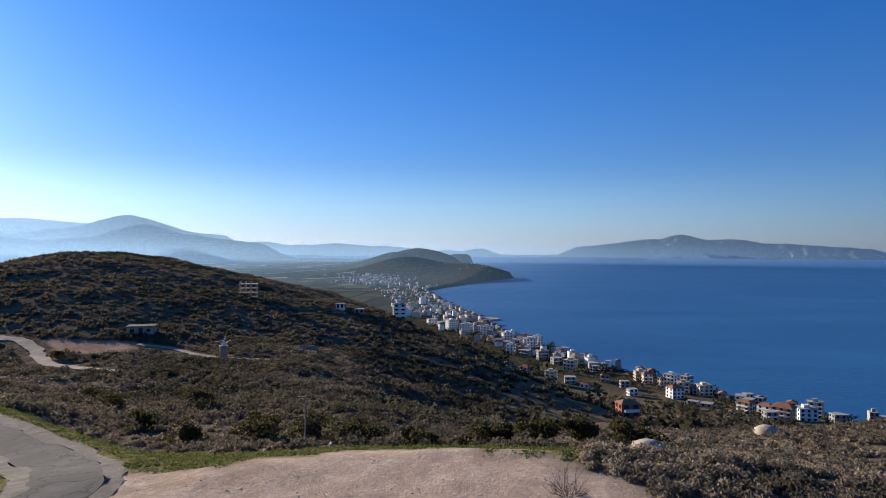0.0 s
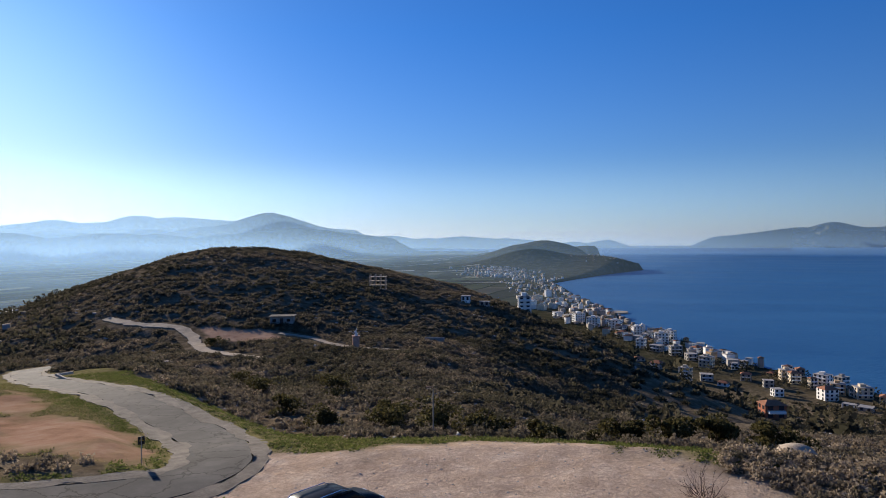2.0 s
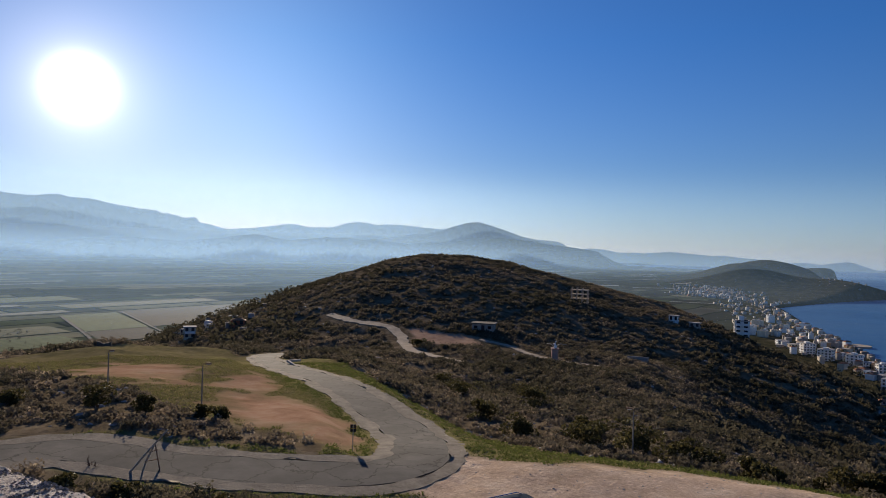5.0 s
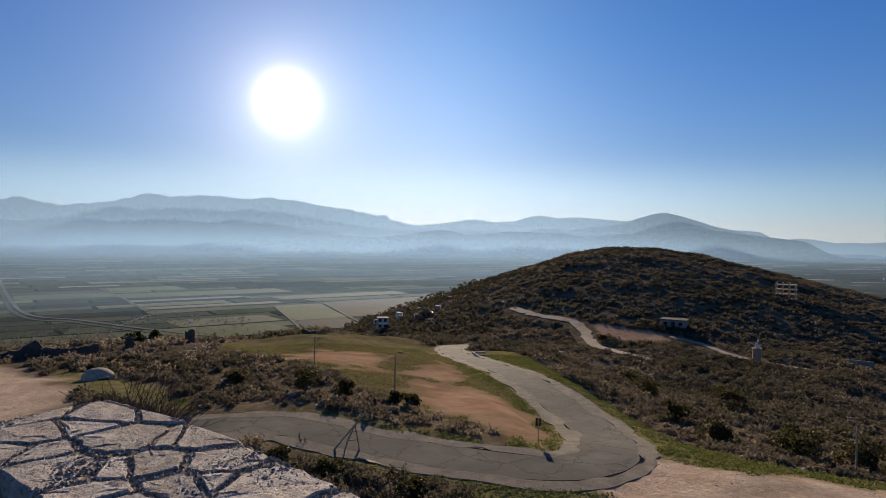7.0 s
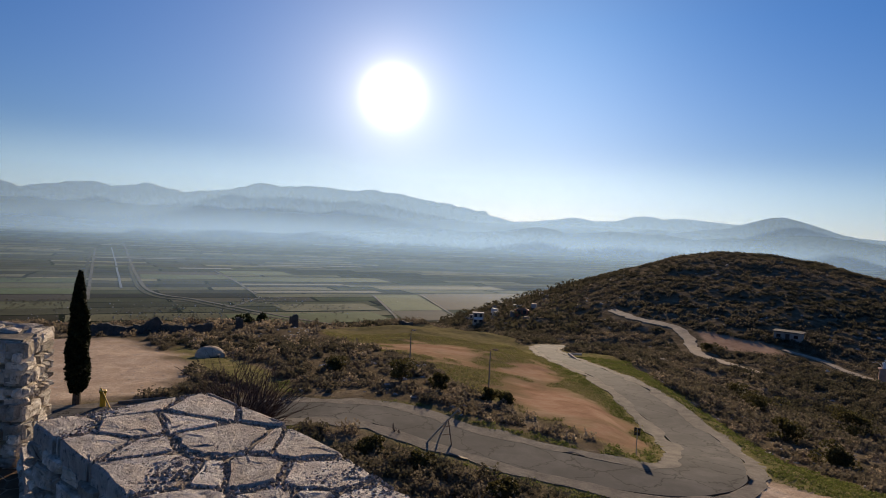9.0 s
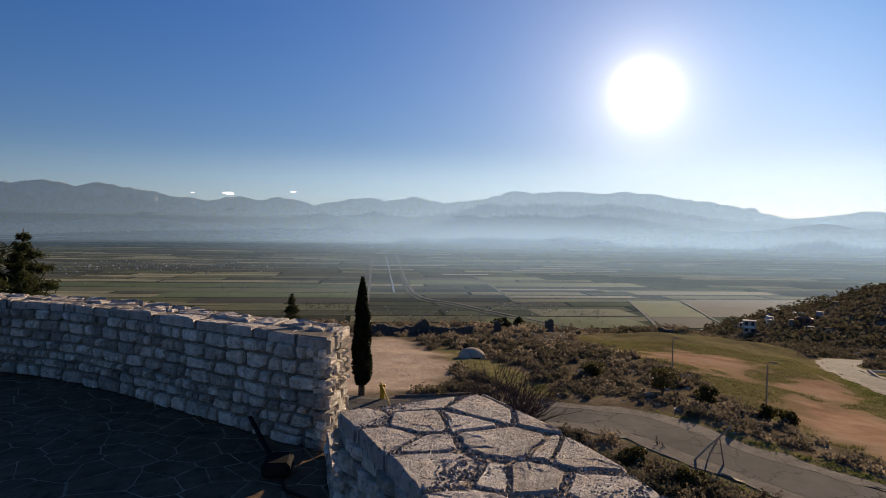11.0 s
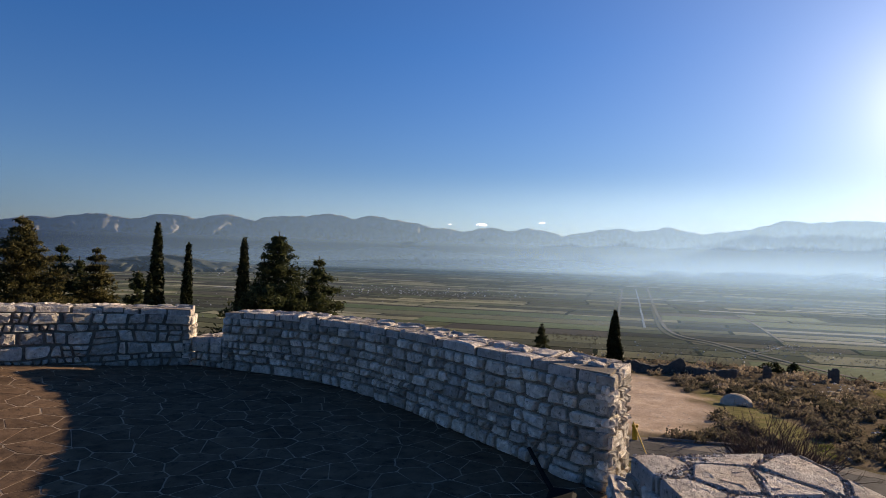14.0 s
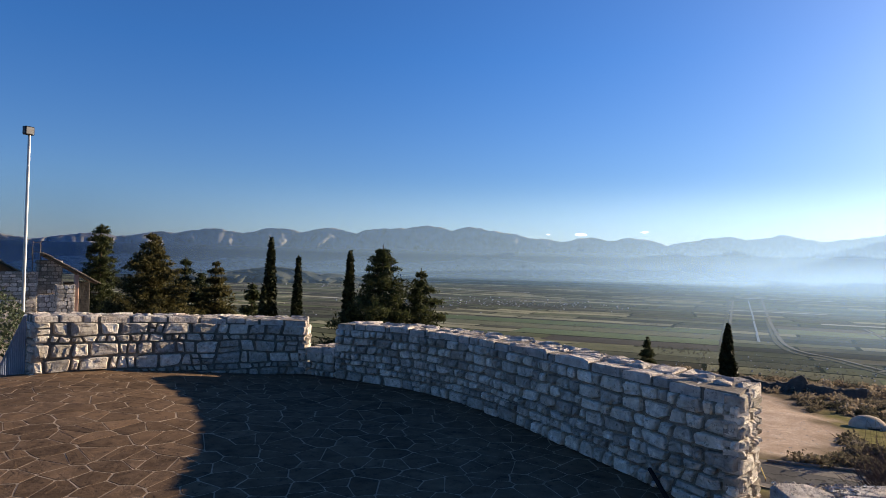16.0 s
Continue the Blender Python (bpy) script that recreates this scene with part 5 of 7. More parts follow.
def conifer(x, y, z, h, w, label, seed, tiers=26, mat=None, start=0.12, ragged=0.33, power=0.9, name="conifer"):
    """A trunk with tiers of drooping limbs, each carrying sprays of needles."""
    rng = np.random.default_rng(seed)
    t = thing(name, pose(x, y, z, 0, 0, rng.uniform(0, 360)), label, "conifer tree", "conifers")
    bm = bmesh.new()
    tube(bm, [(0, 0, -0.3), (0.05, 0, h * 0.5), (0, 0.03, h)], [0.035 * h * 0.55, 0.02 * h * 0.55, 0.015], 7)
    part("trunk", bm, BARK, t)
    limbs, pts, size = bmesh.new(), [], []
    tiers = int(tiers * 1.7)
    for i in range(tiers):
        k = start + (1 - start) * (i / tiers) ** 0.9
        zc = h * (k + rng.uniform(-1, 1) * 0.6 / tiers)
        reach = w / 2 * (1 - k) ** power + 0.06
        for j in range(5):
            a = 2.4 * (i * 5 + j) + rng.uniform(-0.4, 0.4)
            L = reach * rng.uniform(1 - ragged, 1 + ragged)
            rise = L * rng.uniform(-0.25, 0.35)
            tip = np.array([math.cos(a) * L, math.sin(a) * L, zc + rise])
            root = np.array([0, 0, zc + rng.uniform(-0.5, 0.5) * h / tiers])
            if i % 2 == 0:
                tube(limbs, [root, (root + tip) / 2 - [0, 0, 0.05 * L], tip], [0.02 + 0.012 * L, 0.015, 0.006], 4, False)
            m = max(20, int(125 * L)) if k > 0.55 or h < 8 else max(8, int(14 * L))
            s = rng.random(m) ** 0.6
            spread = (0.06 + 0.19 * L * (1 - 0.6 * s))[:, None]
            pts.append(root + (tip - root) * s[:, None] + rng.normal(size=(m, 3)) * spread * [0.6, 0.6, 0.42] - [0, 0, 0.04 * L])
            size.append(rng.uniform(0.10, 0.26, m))
    tagged(part("limb_mass", limbs, BARK, t), kind="stuff")
    leaf_part("crown", t, np.concatenate(pts), np.concatenate(size), mat or NEEDLE, rng, 0.1, 0.26)
    return t


def bare_bush(x, y, z, h, w, label, seed, stems=26, name="bare_bush", mat=None):
    """A leafless bush: stems that fork into fine twigs."""
    rng = random.Random(seed)
    t = thing(name, pose(x, y, z), label, "bush")
    bm, fine = bmesh.new(), bmesh.new()

    def grow(target, p, way, length, rad, depth):
        q = [p]
        for _ in range(3):
            way = (way + Vector((rng.uniform(-1, 1), rng.uniform(-1, 1), rng.uniform(-0.5, 0.75))) * 0.34).normalized()
            q.append(q[-1] + way * length / 3)
        tube(target, q, [rad, rad * 0.85, rad * 0.7, rad * 0.5], 4 if depth else 3, False)
        if depth:
            for _ in range(3):
                w2 = (way + Vector((rng.uniform(-1, 1), rng.uniform(-1, 1), rng.uniform(-0.4, 0.9))) * 0.75).normalized()
                grow(fine, q[rng.choice((1, 2, 3))], w2, length * rng.uniform(0.45, 0.75), rad * 0.5, depth - 1)
    for k in range(stems):
        a, e = rng.uniform(0, 6.283), math.asin(rng.uniform(0.2, 1.0))
        way = Vector((math.cos(a) * math.cos(e), math.sin(a) * math.cos(e), math.sin(e)))
        reach = 1 / math.hypot(math.cos(e) / (w / 2), math.sin(e) / h)
        grow(bm, Vector((math.cos(a) * 0.05 * w, math.sin(a) * 0.05 * w, -0.1)), way, reach * rng.uniform(0.5, 0.68), 0.017 * h / 2, 2)
    tagged(part("branchwork", bm, mat or TWIG, t), kind="stuff")
    tagged(part("twig_mass", fine, mat or TWIG, t), kind="stuff")
    return t


TWIG = simple("twig", (0.075, 0.052, 0.042), (0.16, 0.112, 0.09), 4, 0.9)


def leafy_bush(x, y, z, h, w, label, seed, mat, leaves=2600, leaf=0.12, name="bush"):
    rng = np.random.default_rng(seed)
    t = thing(name, pose(x, y, z), label, "bush")
    bm = bmesh.new()
    for k in range(5):
        a = k * 1.3
        tube(bm, [(0, 0, -0.15), (math.cos(a) * w * 0.12, math.sin(a) * w * 0.12, h * 0.4), (math.cos(a) * w * 0.25, math.sin(a) * w * 0.25, h * 0.75)], [0.05, 0.03, 0.012], 5, False)
    tagged(part("branchwork", bm, BARK, t), kind="stuff")
    lobes = 11
    spot = np.stack([rng.normal(0, w * 0.21, lobes), rng.normal(0, w * 0.21, lobes), h * (0.16 + 0.58 * rng.random(lobes) ** 0.8)], -1)
    fat = rng.uniform(0.14, 0.27, lobes) * w
    k = rng.integers(0, lobes, leaves)
    way = rng.normal(size=(leaves, 3))
    way /= np.linalg.norm(way, axis=1)[:, None]
    c = spot[k] + way * (fat[k] * rng.uniform(0.45, 1.05, leaves) ** 0.5)[:, None] * [1, 1, min(1.0, 0.9 * h / w)]
    c[:, 2] = np.maximum(c[:, 2], 0.03)
    leaf_part("crown", t, c, rng.uniform(0.6, 1.4, leaves) * leaf, mat, rng)
    return t


def on_ground(az, r):
    x, y = polar(az, r)
    return x, y, height(x, y)


# cypresses and conifers outside the terrace
x, y, z = -43.6, -0.75, height(-43.6, -0.75)
cypress(x, y, z, -1.75 - z, 1.45, "dark slender cypress beside the lot's entrance", 1, 9000, 0.1)
for az, r, top, w, twin, seed in ((128.45, 24.5, 2.3, 1.05, 0.34, 2), (126.3, 27.5, 1.68, 0.85, 0.2, 3), (122.0, 25.5, 1.93, 1.0, 0, 4)):
    x, y, z = on_ground(az, r)
    cypress(x, y, z, top - z, w, "dark pointed cypress behind the parapet", seed, 9000, 0.0, twin)
for az, r, top, w, seed, tiers, label in ((119.3, 24.8, 2.3, 7.6, 11, 40, "broad shaggy dark conifer behind the parapet"), (116.0, 25.8, 1.45, 6.0, 12, 32, "dark conifer with long low limbs"),
                                         (137.5, 26.7, 2.6, 7.4, 13, 40, "pointed fir tree behind the parapet"), (135.1, 28.7, 1.7, 4.4, 14, 30, "slim young fir tree"),
                                         (133.95, 30.7, 1.17, 3.6, 15, 28, "slim young fir tree"), (132.8, 28.7, 1.5, 5.0, 16, 30, "young fir tree with spreading limbs"),
                                         (130.0, 31.7, 0.6, 5.0, 17, 26, "low conifer behind the parapet")):
    x, y, z = on_ground(az, r)
    conifer(x, y, z, top - z, w * 1.25, label, seed, tiers, NEEDLE_WARM if seed in (13, 16) else NEEDLE)
x, y, z = on_ground(141.5, 46.7)
conifer(x, y, z, 3.6 - z, 3.4, "rounded dark juniper behind the parapet", 18, 36, NEEDLE, 0.1, 0.25, 0.42, "juniper")
x, y, z = on_ground(97.0, 60)
conifer(x, y, z, 1.75 - 60 * math.tan(radians(5.9)) - z, 3.2, "small fir tree on the slope below", 19, 22)
x, y, z = on_ground(140.6, 22)
leafy_bush(x, y, z, 0.85 - z, 3.0, "sunlit olive-green shrub behind the parapet", 21, BROAD_LEAF, 5200, 0.17)
x, y, z = on_ground(137.2, 23)
leafy_bush(x, y, z, 0.45 - z, 3.6, "dense dark green shrub", 22, NEEDLE_WARM, 4200, 0.16)
x, y, z = on_ground(132.5, 24)
leafy_bush(x, y, z, 0.05 - z, 4.0, "reddish brown winter shrub", 23, TWIG, 3000, 0.14)
x, y, z = on_ground(127.9, 22)
leafy_bush(x, y, z, -0.3 - z, 3.0, "dry leafy shrub beyond the gap in the parapet", 24, BROAD_LEAF, 3000, 0.14)
x, y = polar(140.6, 24)
bare_bush(x, y, -2.6, 4.2, 2.0, "leafless reddish tree among the firs", 25, 16, "bare_tree")
# below the rampart
bare_bush(-36.6, 7.4, height(-36.6, 7.4), 4.0, 7.2, "large leafless bush of fine brown twigs", 31, 120)
bare_bush(0.9, 29.6, height(0.9, 29.6), 1.9, 2.4, "small leafless bush at the lot's edge", 32, 22)
bare_bush(-33.0, 15.0, height(-33.0, 15.0), 3.0, 0.9, "thin leafless sapling at the roadside", 33, 5, "bare_tree")
bare_bush(-93.0, 27.3, height(-93, 27.3), 3.4, 2.0, "leafless tree beside the ruin", 34, 14, "bare_tree")
bare_bush(-98, 12.5, height(-98, 12.5), 3.2, 2.6, "leafless tree behind the ruined wall", 35, 14, "bare_tree")
for x, y, h, w, seed in ((-45, 20.5, 1.9, 2.6, 41), (-41.5, 22.0, 1.5, 1.6, 42), (-40.2, 25.4, 1.1, 1.5, 43), (-39.4, 26.3, 1.0, 1.4, 44), (-51, 17.5, 1.5, 2.4, 45), (-27.5, 13.8, 0.8, 1.7, 46), (-23.5, 15.8, 0.8, 1.6, 47), (-30.5, 12.2, 0.9, 1.9, 48)):
    leafy_bush(x, y, height(x, y), h, w, "rounded dark evergreen bush by the road", seed, NEEDLE_WARM, 1500, 0.15)
for x, y, h, w, seed in ((-14, 46.5, 2.2, 4.2, 51), (-18.5, 48.5, 2.5, 4.6, 52), (-23, 49, 2.2, 4.0, 53), (-9.5, 45, 1.5, 3.0, 54), (-4, 47, 2.3, 3.0, 55), (-1, 46, 2.5, 3.0, 56), (2, 46.5, 2.4, 2.8, 57), (-32, 55, 2.6, 3.6, 58), (-28, 60, 2.3, 4.0, 59), (-42, 62, 2.4, 3.6, 60), (6, 49, 2.2, 3.4, 61), (-60, 84, 3, 6, 62), (-52, 88, 3, 5, 63), (-68, 90, 3, 5, 64), (-44, 78, 2.6, 5, 65), (-115, 138, 2.4, 4.0, 66)):
    leafy_bush(x, y, height(x, y), h, w, "large dense evergreen bush on the slope", seed, NEEDLE_WARM, 1700, 0.24)

# ---- street lamps, signs and the like ----
STEEL = simple("galvanised_steel", (0.30, 0.30, 0.30), (0.45, 0.45, 0.44), 6, 0.5, 0, None, 0.7)
RUSTY = simple("rusty_steel", (0.16, 0.10, 0.07), (0.30, 0.21, 0.15), 5, 0.85, 0.01, 40)
DARK_METAL = simple("dark_metal", (0.018, 0.018, 0.02), (0.045, 0.045, 0.05), 6, 0.45, 0, None, 0.6)
YELLOW = simple("yellow_paint", (0.55, 0.30, 0.02), (0.72, 0.42, 0.03), 5, 0.5)
WHITE_PAINT = simple("white_paint", (0.62, 0.61, 0.58), (0.80, 0.79, 0.76), 2, 0.6)
LENS, n, l, bsdf = material("lamp_lens")
bsdf.inputs["Base Color"].default_value, bsdf.inputs["Roughness"].default_value = (0.7, 0.72, 0.72, 1), 0.12


POLE = simple("pale_pole", (0.16, 0.15, 0.135), (0.28, 0.26, 0.235), 3, 0.8)


def street_lamp(x, y, h, turn, arm, label):
    t = thing("street_lamp", pose(x, y, height(x, y), 0, 0, turn), label, "street lamp", "street lamps")
    bm = bmesh.new()
    tube(bm, [(0, 0, -0.3), (0, 0, h * 0.5), (0, 0, h - 0.15)], [0.055, 0.05, 0.038], 8)
    part("pole", bm, POLE, t)
    bm = bmesh.new()
    tube(bm, [(0, 0, h - 0.2), (0.02, 0, h - 0.02), (arm, 0, h + 0.03)], [0.03, 0.03, 0.025], 6)
    part("arm", bm, RUSTY, t)
    bm = bmesh.new()
    box(bm, arm - 0.04, arm + 0.36, -0.09, 0.09, h + 0.0, h + 0.10, 0.025)
    head = part("lamp_head", bm, RUSTY, t)
    bm = bmesh.new()
    box(bm, arm + 0.02, arm + 0.30, -0.065, 0.065, h - 0.035, h + 0.004, 0.012)
    part("lens", bm, LENS, head)
    bm = bmesh.new()
    box(bm, -0.14, 0.14, -0.14, 0.14, -0.2, 0.05, 0.02)
    part("base", bm, GUTTER, t)
    return t


street_lamp(-16.2, 41.9, 3.35, 200, 0.12, "thin grey street lamp at the lot's edge")
street_lamp(-42.7, 26.9, 3.45, 30, 0.3, "thin rusty street lamp beside the road")
street_lamp(-52.4, 24.7, 3.2, 40, 0.12, "thin street lamp on the meadow")

t = thing("road_sign", pose(-27.6, 27.4, height(-27.6, 27.4), 0, 0, 44), "small dark road sign on a grey post at the bend", "road sign")
bm = bmesh.new()
tube(bm, [(0, 0, -0.2), (0, 0, 1.5)], [0.028, 0.028], 8)
part("post", bm, STEEL, t)
bm = bmesh.new()
box(bm, -0.17, 0.17, -0.012, 0.012, 1.08, 1.52, 0.008)
board = part("board", bm, DARK_METAL, t)
bm = bmesh.new()
box(bm, -0.11, 0.11, -0.018, -0.0125, 1.27, 1.31)
box(bm, -0.08, 0.08, -0.018, -0.0125, 1.36, 1.40)
part("marking", bm, YELLOW, board)

# roadside billboard, seen from its edge
PALE_WOOD = simple("weathered_wood", (0.26, 0.22, 0.175), (0.44, 0.385, 0.31), 3, 0.85, 0.01, 30)
t = thing("billboard", pose(-31.0, 15.9, height(-31.0, 15.9), 0, 0, 62), "leaning weathered wooden frame of a roadside board", "billboard")
bm = bmesh.new()
tube(bm, [(-0.35, 0, -0.2), (0.5, 0, 0.85), (1.55, 0.02, 2.05)], [0.05, 0.045, 0.04], 7)
part("mast", bm, PALE_WOOD, t, "pale leaning pole")
for yy in (-0.12, 0.16):
    bm = bmesh.new()
    tube(bm, [(0.35, yy, -0.3), (0.62, yy, 0.6), (0.95, yy, 1.34)], [0.035, 0.03, 0.028], 6)
    part("leg", bm, PALE_WOOD, t)
    bm = bmesh.new()
    tube(bm, [(1.3, yy, -0.3), (1.12, yy, 0.7), (1.0, yy, 1.4)], [0.03, 0.028, 0.025], 6)
    part("brace", bm, RUSTY, t)
for zz in (0.55, 1.0):
    bm = bmesh.new()
    tube(bm, [(0.3 + 0.42 * zz, 0.1, zz), (1.28 - 0.16 * zz, 0.12, zz + 0.05)], [0.022, 0.022], 6)
    part("crossbar", bm, RUSTY, t)

# barrier at the upper lot's entrance
t = thing("road_barrier", pose(-42.6, 0.6, height(-42.6, 0.6), 0, 0, 0), "yellow road barrier with its arm lowered", "barrier")
bm = bmesh.new()
tube(bm, [(0, 0, -0.2), (0, 0, 0.95)], [0.16, 0.16], 14)
box(bm, -0.2, 0.2, -0.2, 0.2, 0.9, 1.05, 0.04)
part("post", bm, YELLOW, t)
bm = bmesh.new()
tube(bm, [(-0.3, -0.1, 1.1), (3.6, 0.6, 0.25)], [0.05, 0.035], 8)
arm = part("arm", bm, YELLOW, t)
bm = bmesh.new()
tube(bm, [(3.55, 0.6, 0.25), (3.6, 0.6, -0.7)], [0.03, 0.03], 6)
part("support", bm, RUSTY, t)

# kerb between road and upper lot
bm = bmesh.new()
box(bm, -0.12, 0.12, -3.2, 3.4, -0.15, 0.16, 0.03)
kerb = part("kerb", bm, GUTTER)
kerb.matrix_basis = pose(-43.2, 4.6, height(-43.2, 4.6), 0, 0, 4)
tagged(kerb, "low pale concrete kerb between road and lot", "kerb", kind="structure")

CONCRETE_PALE = simple("pale_concrete", (0.36, 0.31, 0.25), (0.58, 0.51, 0.42), 1.6, 0.95, 0.03, 14)
# pale kerb at the road's far bend
bm = bmesh.new()
box(bm, -4.6, 4.6, -0.13, 0.13, -0.2, 0.12, 0.03)
box(bm, 4.3, 4.6, -1.9, -0.13, -0.2, 0.11, 0.03)
far_kerb = part("kerb", bm, CONCRETE_PALE)
far_kerb.matrix_basis = pose(-70.2, 58.4, height(-70.2, 58.4) + 0.05, 0, 0, 156)
tagged(far_kerb, "pale concrete kerb at the road's far bend", "kerb", kind="structure")

# ---- bunkers ----
CONCRETE = simple("old_concrete", (0.33, 0.265, 0.195), (0.55, 0.455, 0.35), 1.6, 0.95, 0.04, 14)


def bunker(x, y, w, label, turn, seed):
    t = thing("bunker", pose(x, y, height(x, y), 0, 0, turn), label, "bunker", "concrete bunkers")
    bm = bmesh.new()
    bmesh.ops.create_uvsphere(bm, u_segments=28, v_segments=14, radius=1)
    for v in list(bm.verts):
        if v.co.z < -0.12:
            bm.verts.remove(v)
    for v in bm.verts:
        f = 1 + 0.02 * noise.noise(v.co * 2.3 + Vector((seed, 0, 0)))
        v.co = Vector((v.co.x * w / 2 * f, v.co.y * w / 2 * f, max(v.co.z, 0) ** 0.9 * w * 0.36 * f - (0.2 if v.co.z <= 0 else 0)))
    part("dome", bm, CONCRETE, t, flat=False)
    bm = bmesh.new()
    box(bm, -0.45, 0.45, -w / 2 - 0.08, -w / 2 + 0.5, 0.25, 0.42, 0.03)
    part("lintel", bm, CONCRETE, t)
    bm = bmesh.new()
    box(bm, -0.38, 0.38, -w / 2 - 0.02, -w / 2 + 0.45, 0.02, 0.25, 0.01)
    part("slit", bm, DARK_METAL, t, "dark firing slit")
    return t


bunker(5.8, 39.5, 2.2, "pale concrete dome bunker in the grass", 200, 1)
bunker(21.6, 69.5, 2.6, "weathered concrete dome bunker in the scrub", 200, 2)
bunker(-62.8, 9.4, 2.7, "low concrete dome bunker beside the upper lot", 100, 3)
bunker(-98, 104, 3.0, "pale dome bunker half hidden by bushes", 150, 4)

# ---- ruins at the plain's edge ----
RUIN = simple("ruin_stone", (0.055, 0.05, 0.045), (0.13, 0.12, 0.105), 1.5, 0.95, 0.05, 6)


def ruin(x, y, length, thick, h, turn, label, seed, fall=0.5):
    """A broken stone wall with a ragged top."""
    rnd = random.Random(seed)
    bm = bmesh.new()
    n = max(4, int(length / 0.35))
    rows = []
    for i in range(n + 1):
        k = i / n
        hh = h * (1 - fall * abs(math.sin(3.1 * k + seed))) * rnd.uniform(0.86, 1.06)
        xx = (k - 0.5) * length
        rows.append([bm.verts.new((xx, yy * thick / 2 * rnd.uniform(0.85, 1.1), zz)) for yy, zz in ((-1, -0.6), (-1, hh * 0.5), (-0.8, hh), (0.8, hh * rnd.uniform(0.9, 1.05)), (1, hh * 0.5), (1, -0.6))])
    for a, b in zip(rows, rows[1:]):
        for k in range(5):
            bm.faces.new((a[k], b[k], b[k + 1], a[k + 1]))
    bm.faces.new(rows[0])
    bm.faces.new(rows[-1][::-1])
    bmesh.ops.recalc_face_normals(bm, faces=bm.faces)
    ob = part("ruin", bm, RUIN)
    ob.matrix_basis = pose(x, y, height(x, y), 0, 0, turn)
    return tagged(ob, label, "ruin", "ruined walls")


ruin(-93, 25.2, 1.1, 0.9, 2.2, 90, "dark stump of a ruined stone wall", 1, 0.2)
ruin(-91.5, 17.3, 0.9, 0.8, 1.6, 90, "short dark stump of a ruined wall", 2, 0.2)
ruin(-88, 10.2, 6.0, 0.7, 1.5, 92, "long low ruined stone wall at the crest", 3, 0.3)
ruin(-89, 5.8, 3.4, 1.2, 2.5, 85, "broken gable of a ruined stone house", 4, 0.6)
ruin(-89.5, 1.2, 6.4, 1.0, 1.6, 90, "long tumbled dark stone wall", 5, 0.4)
ruin(-112, 52, 2.2, 0.8, 1.2, 60, "low heap of dark stone at the meadow's crest", 6, 0.4)
for x, y, h, w, seed in ((-100, 22.2, 1.9, 1.8, 71), (-101, 20.2, 1.9, 2.2, 72), (-100, 18.5, 1.6, 1.5, 73), (-126, 57.5, 1.7, 2.4, 74), (-127, 55.6, 1.6, 1.8, 75), (-118, 47, 1.0, 1.4, 76)):
    leafy_bush(x, y, height(x, y), h, w, "dark bush on the crest", seed, NEEDLE, 700, 0.26)


# ---- the car on the lot ----
CAR_PAINT, n, l, bsdf = material("black_car_paint")
l.new(ramp(n, l, noise_node(n, l, 3, 3).outputs["Fac"], [(0.4, (0.008, 0.008, 0.010)), (0.6, (0.016, 0.016, 0.018))]), bsdf.inputs["Base Color"])
bsdf.inputs["Roughness"].default_value, bsdf.inputs["Specular IOR Level"].default_value = 0.35, 0.06
CAR_GLASS, n, l, bsdf = material("car_glass")
bsdf.inputs["Base Color"].default_value, bsdf.inputs["Roughness"].default_value = (0.012, 0.014, 0.016, 1), 0.20
bsdf.inputs["Specular IOR Level"].default_value = 0.12
RUBBER = simple("rubber", (0.012, 0.012, 0.012), (0.03, 0.03, 0.03), 8, 0.85)
CHROME = simple("bright_metal", (0.5, 0.5, 0.5), (0.62, 0.62, 0.62), 8, 0.25, 0, None, 1.0)
LAMP_RED = simple("red_lamp", (0.30, 0.01, 0.01), (0.42, 0.02, 0.02), 8, 0.2)


def loft(sections, mat, name, parent, label=""):
    """A skin over closed rings of points."""
    bm = bmesh.new()
    rows = [[bm.verts.new(p) for p in s] for s in sections]
    n = len(rows[0])
    for a, b in zip(rows, rows[1:]):
        for k in range(n):
            bm.faces.new((a[k], a[(k + 1) % n], b[(k + 1) % n], b[k]))
    bm.faces.new(rows[0][::-1])
    bm.faces.new(rows[-1])
    bmesh.ops.recalc_face_normals(bm, faces=bm.faces)
    e = [e for e in bm.edges if e.calc_face_angle(0) > 0.5]
    bmesh.ops.bevel(bm, geom=e, offset=0.04, segments=2, affect="EDGES")
    return part(name, bm, mat, parent, label, False)


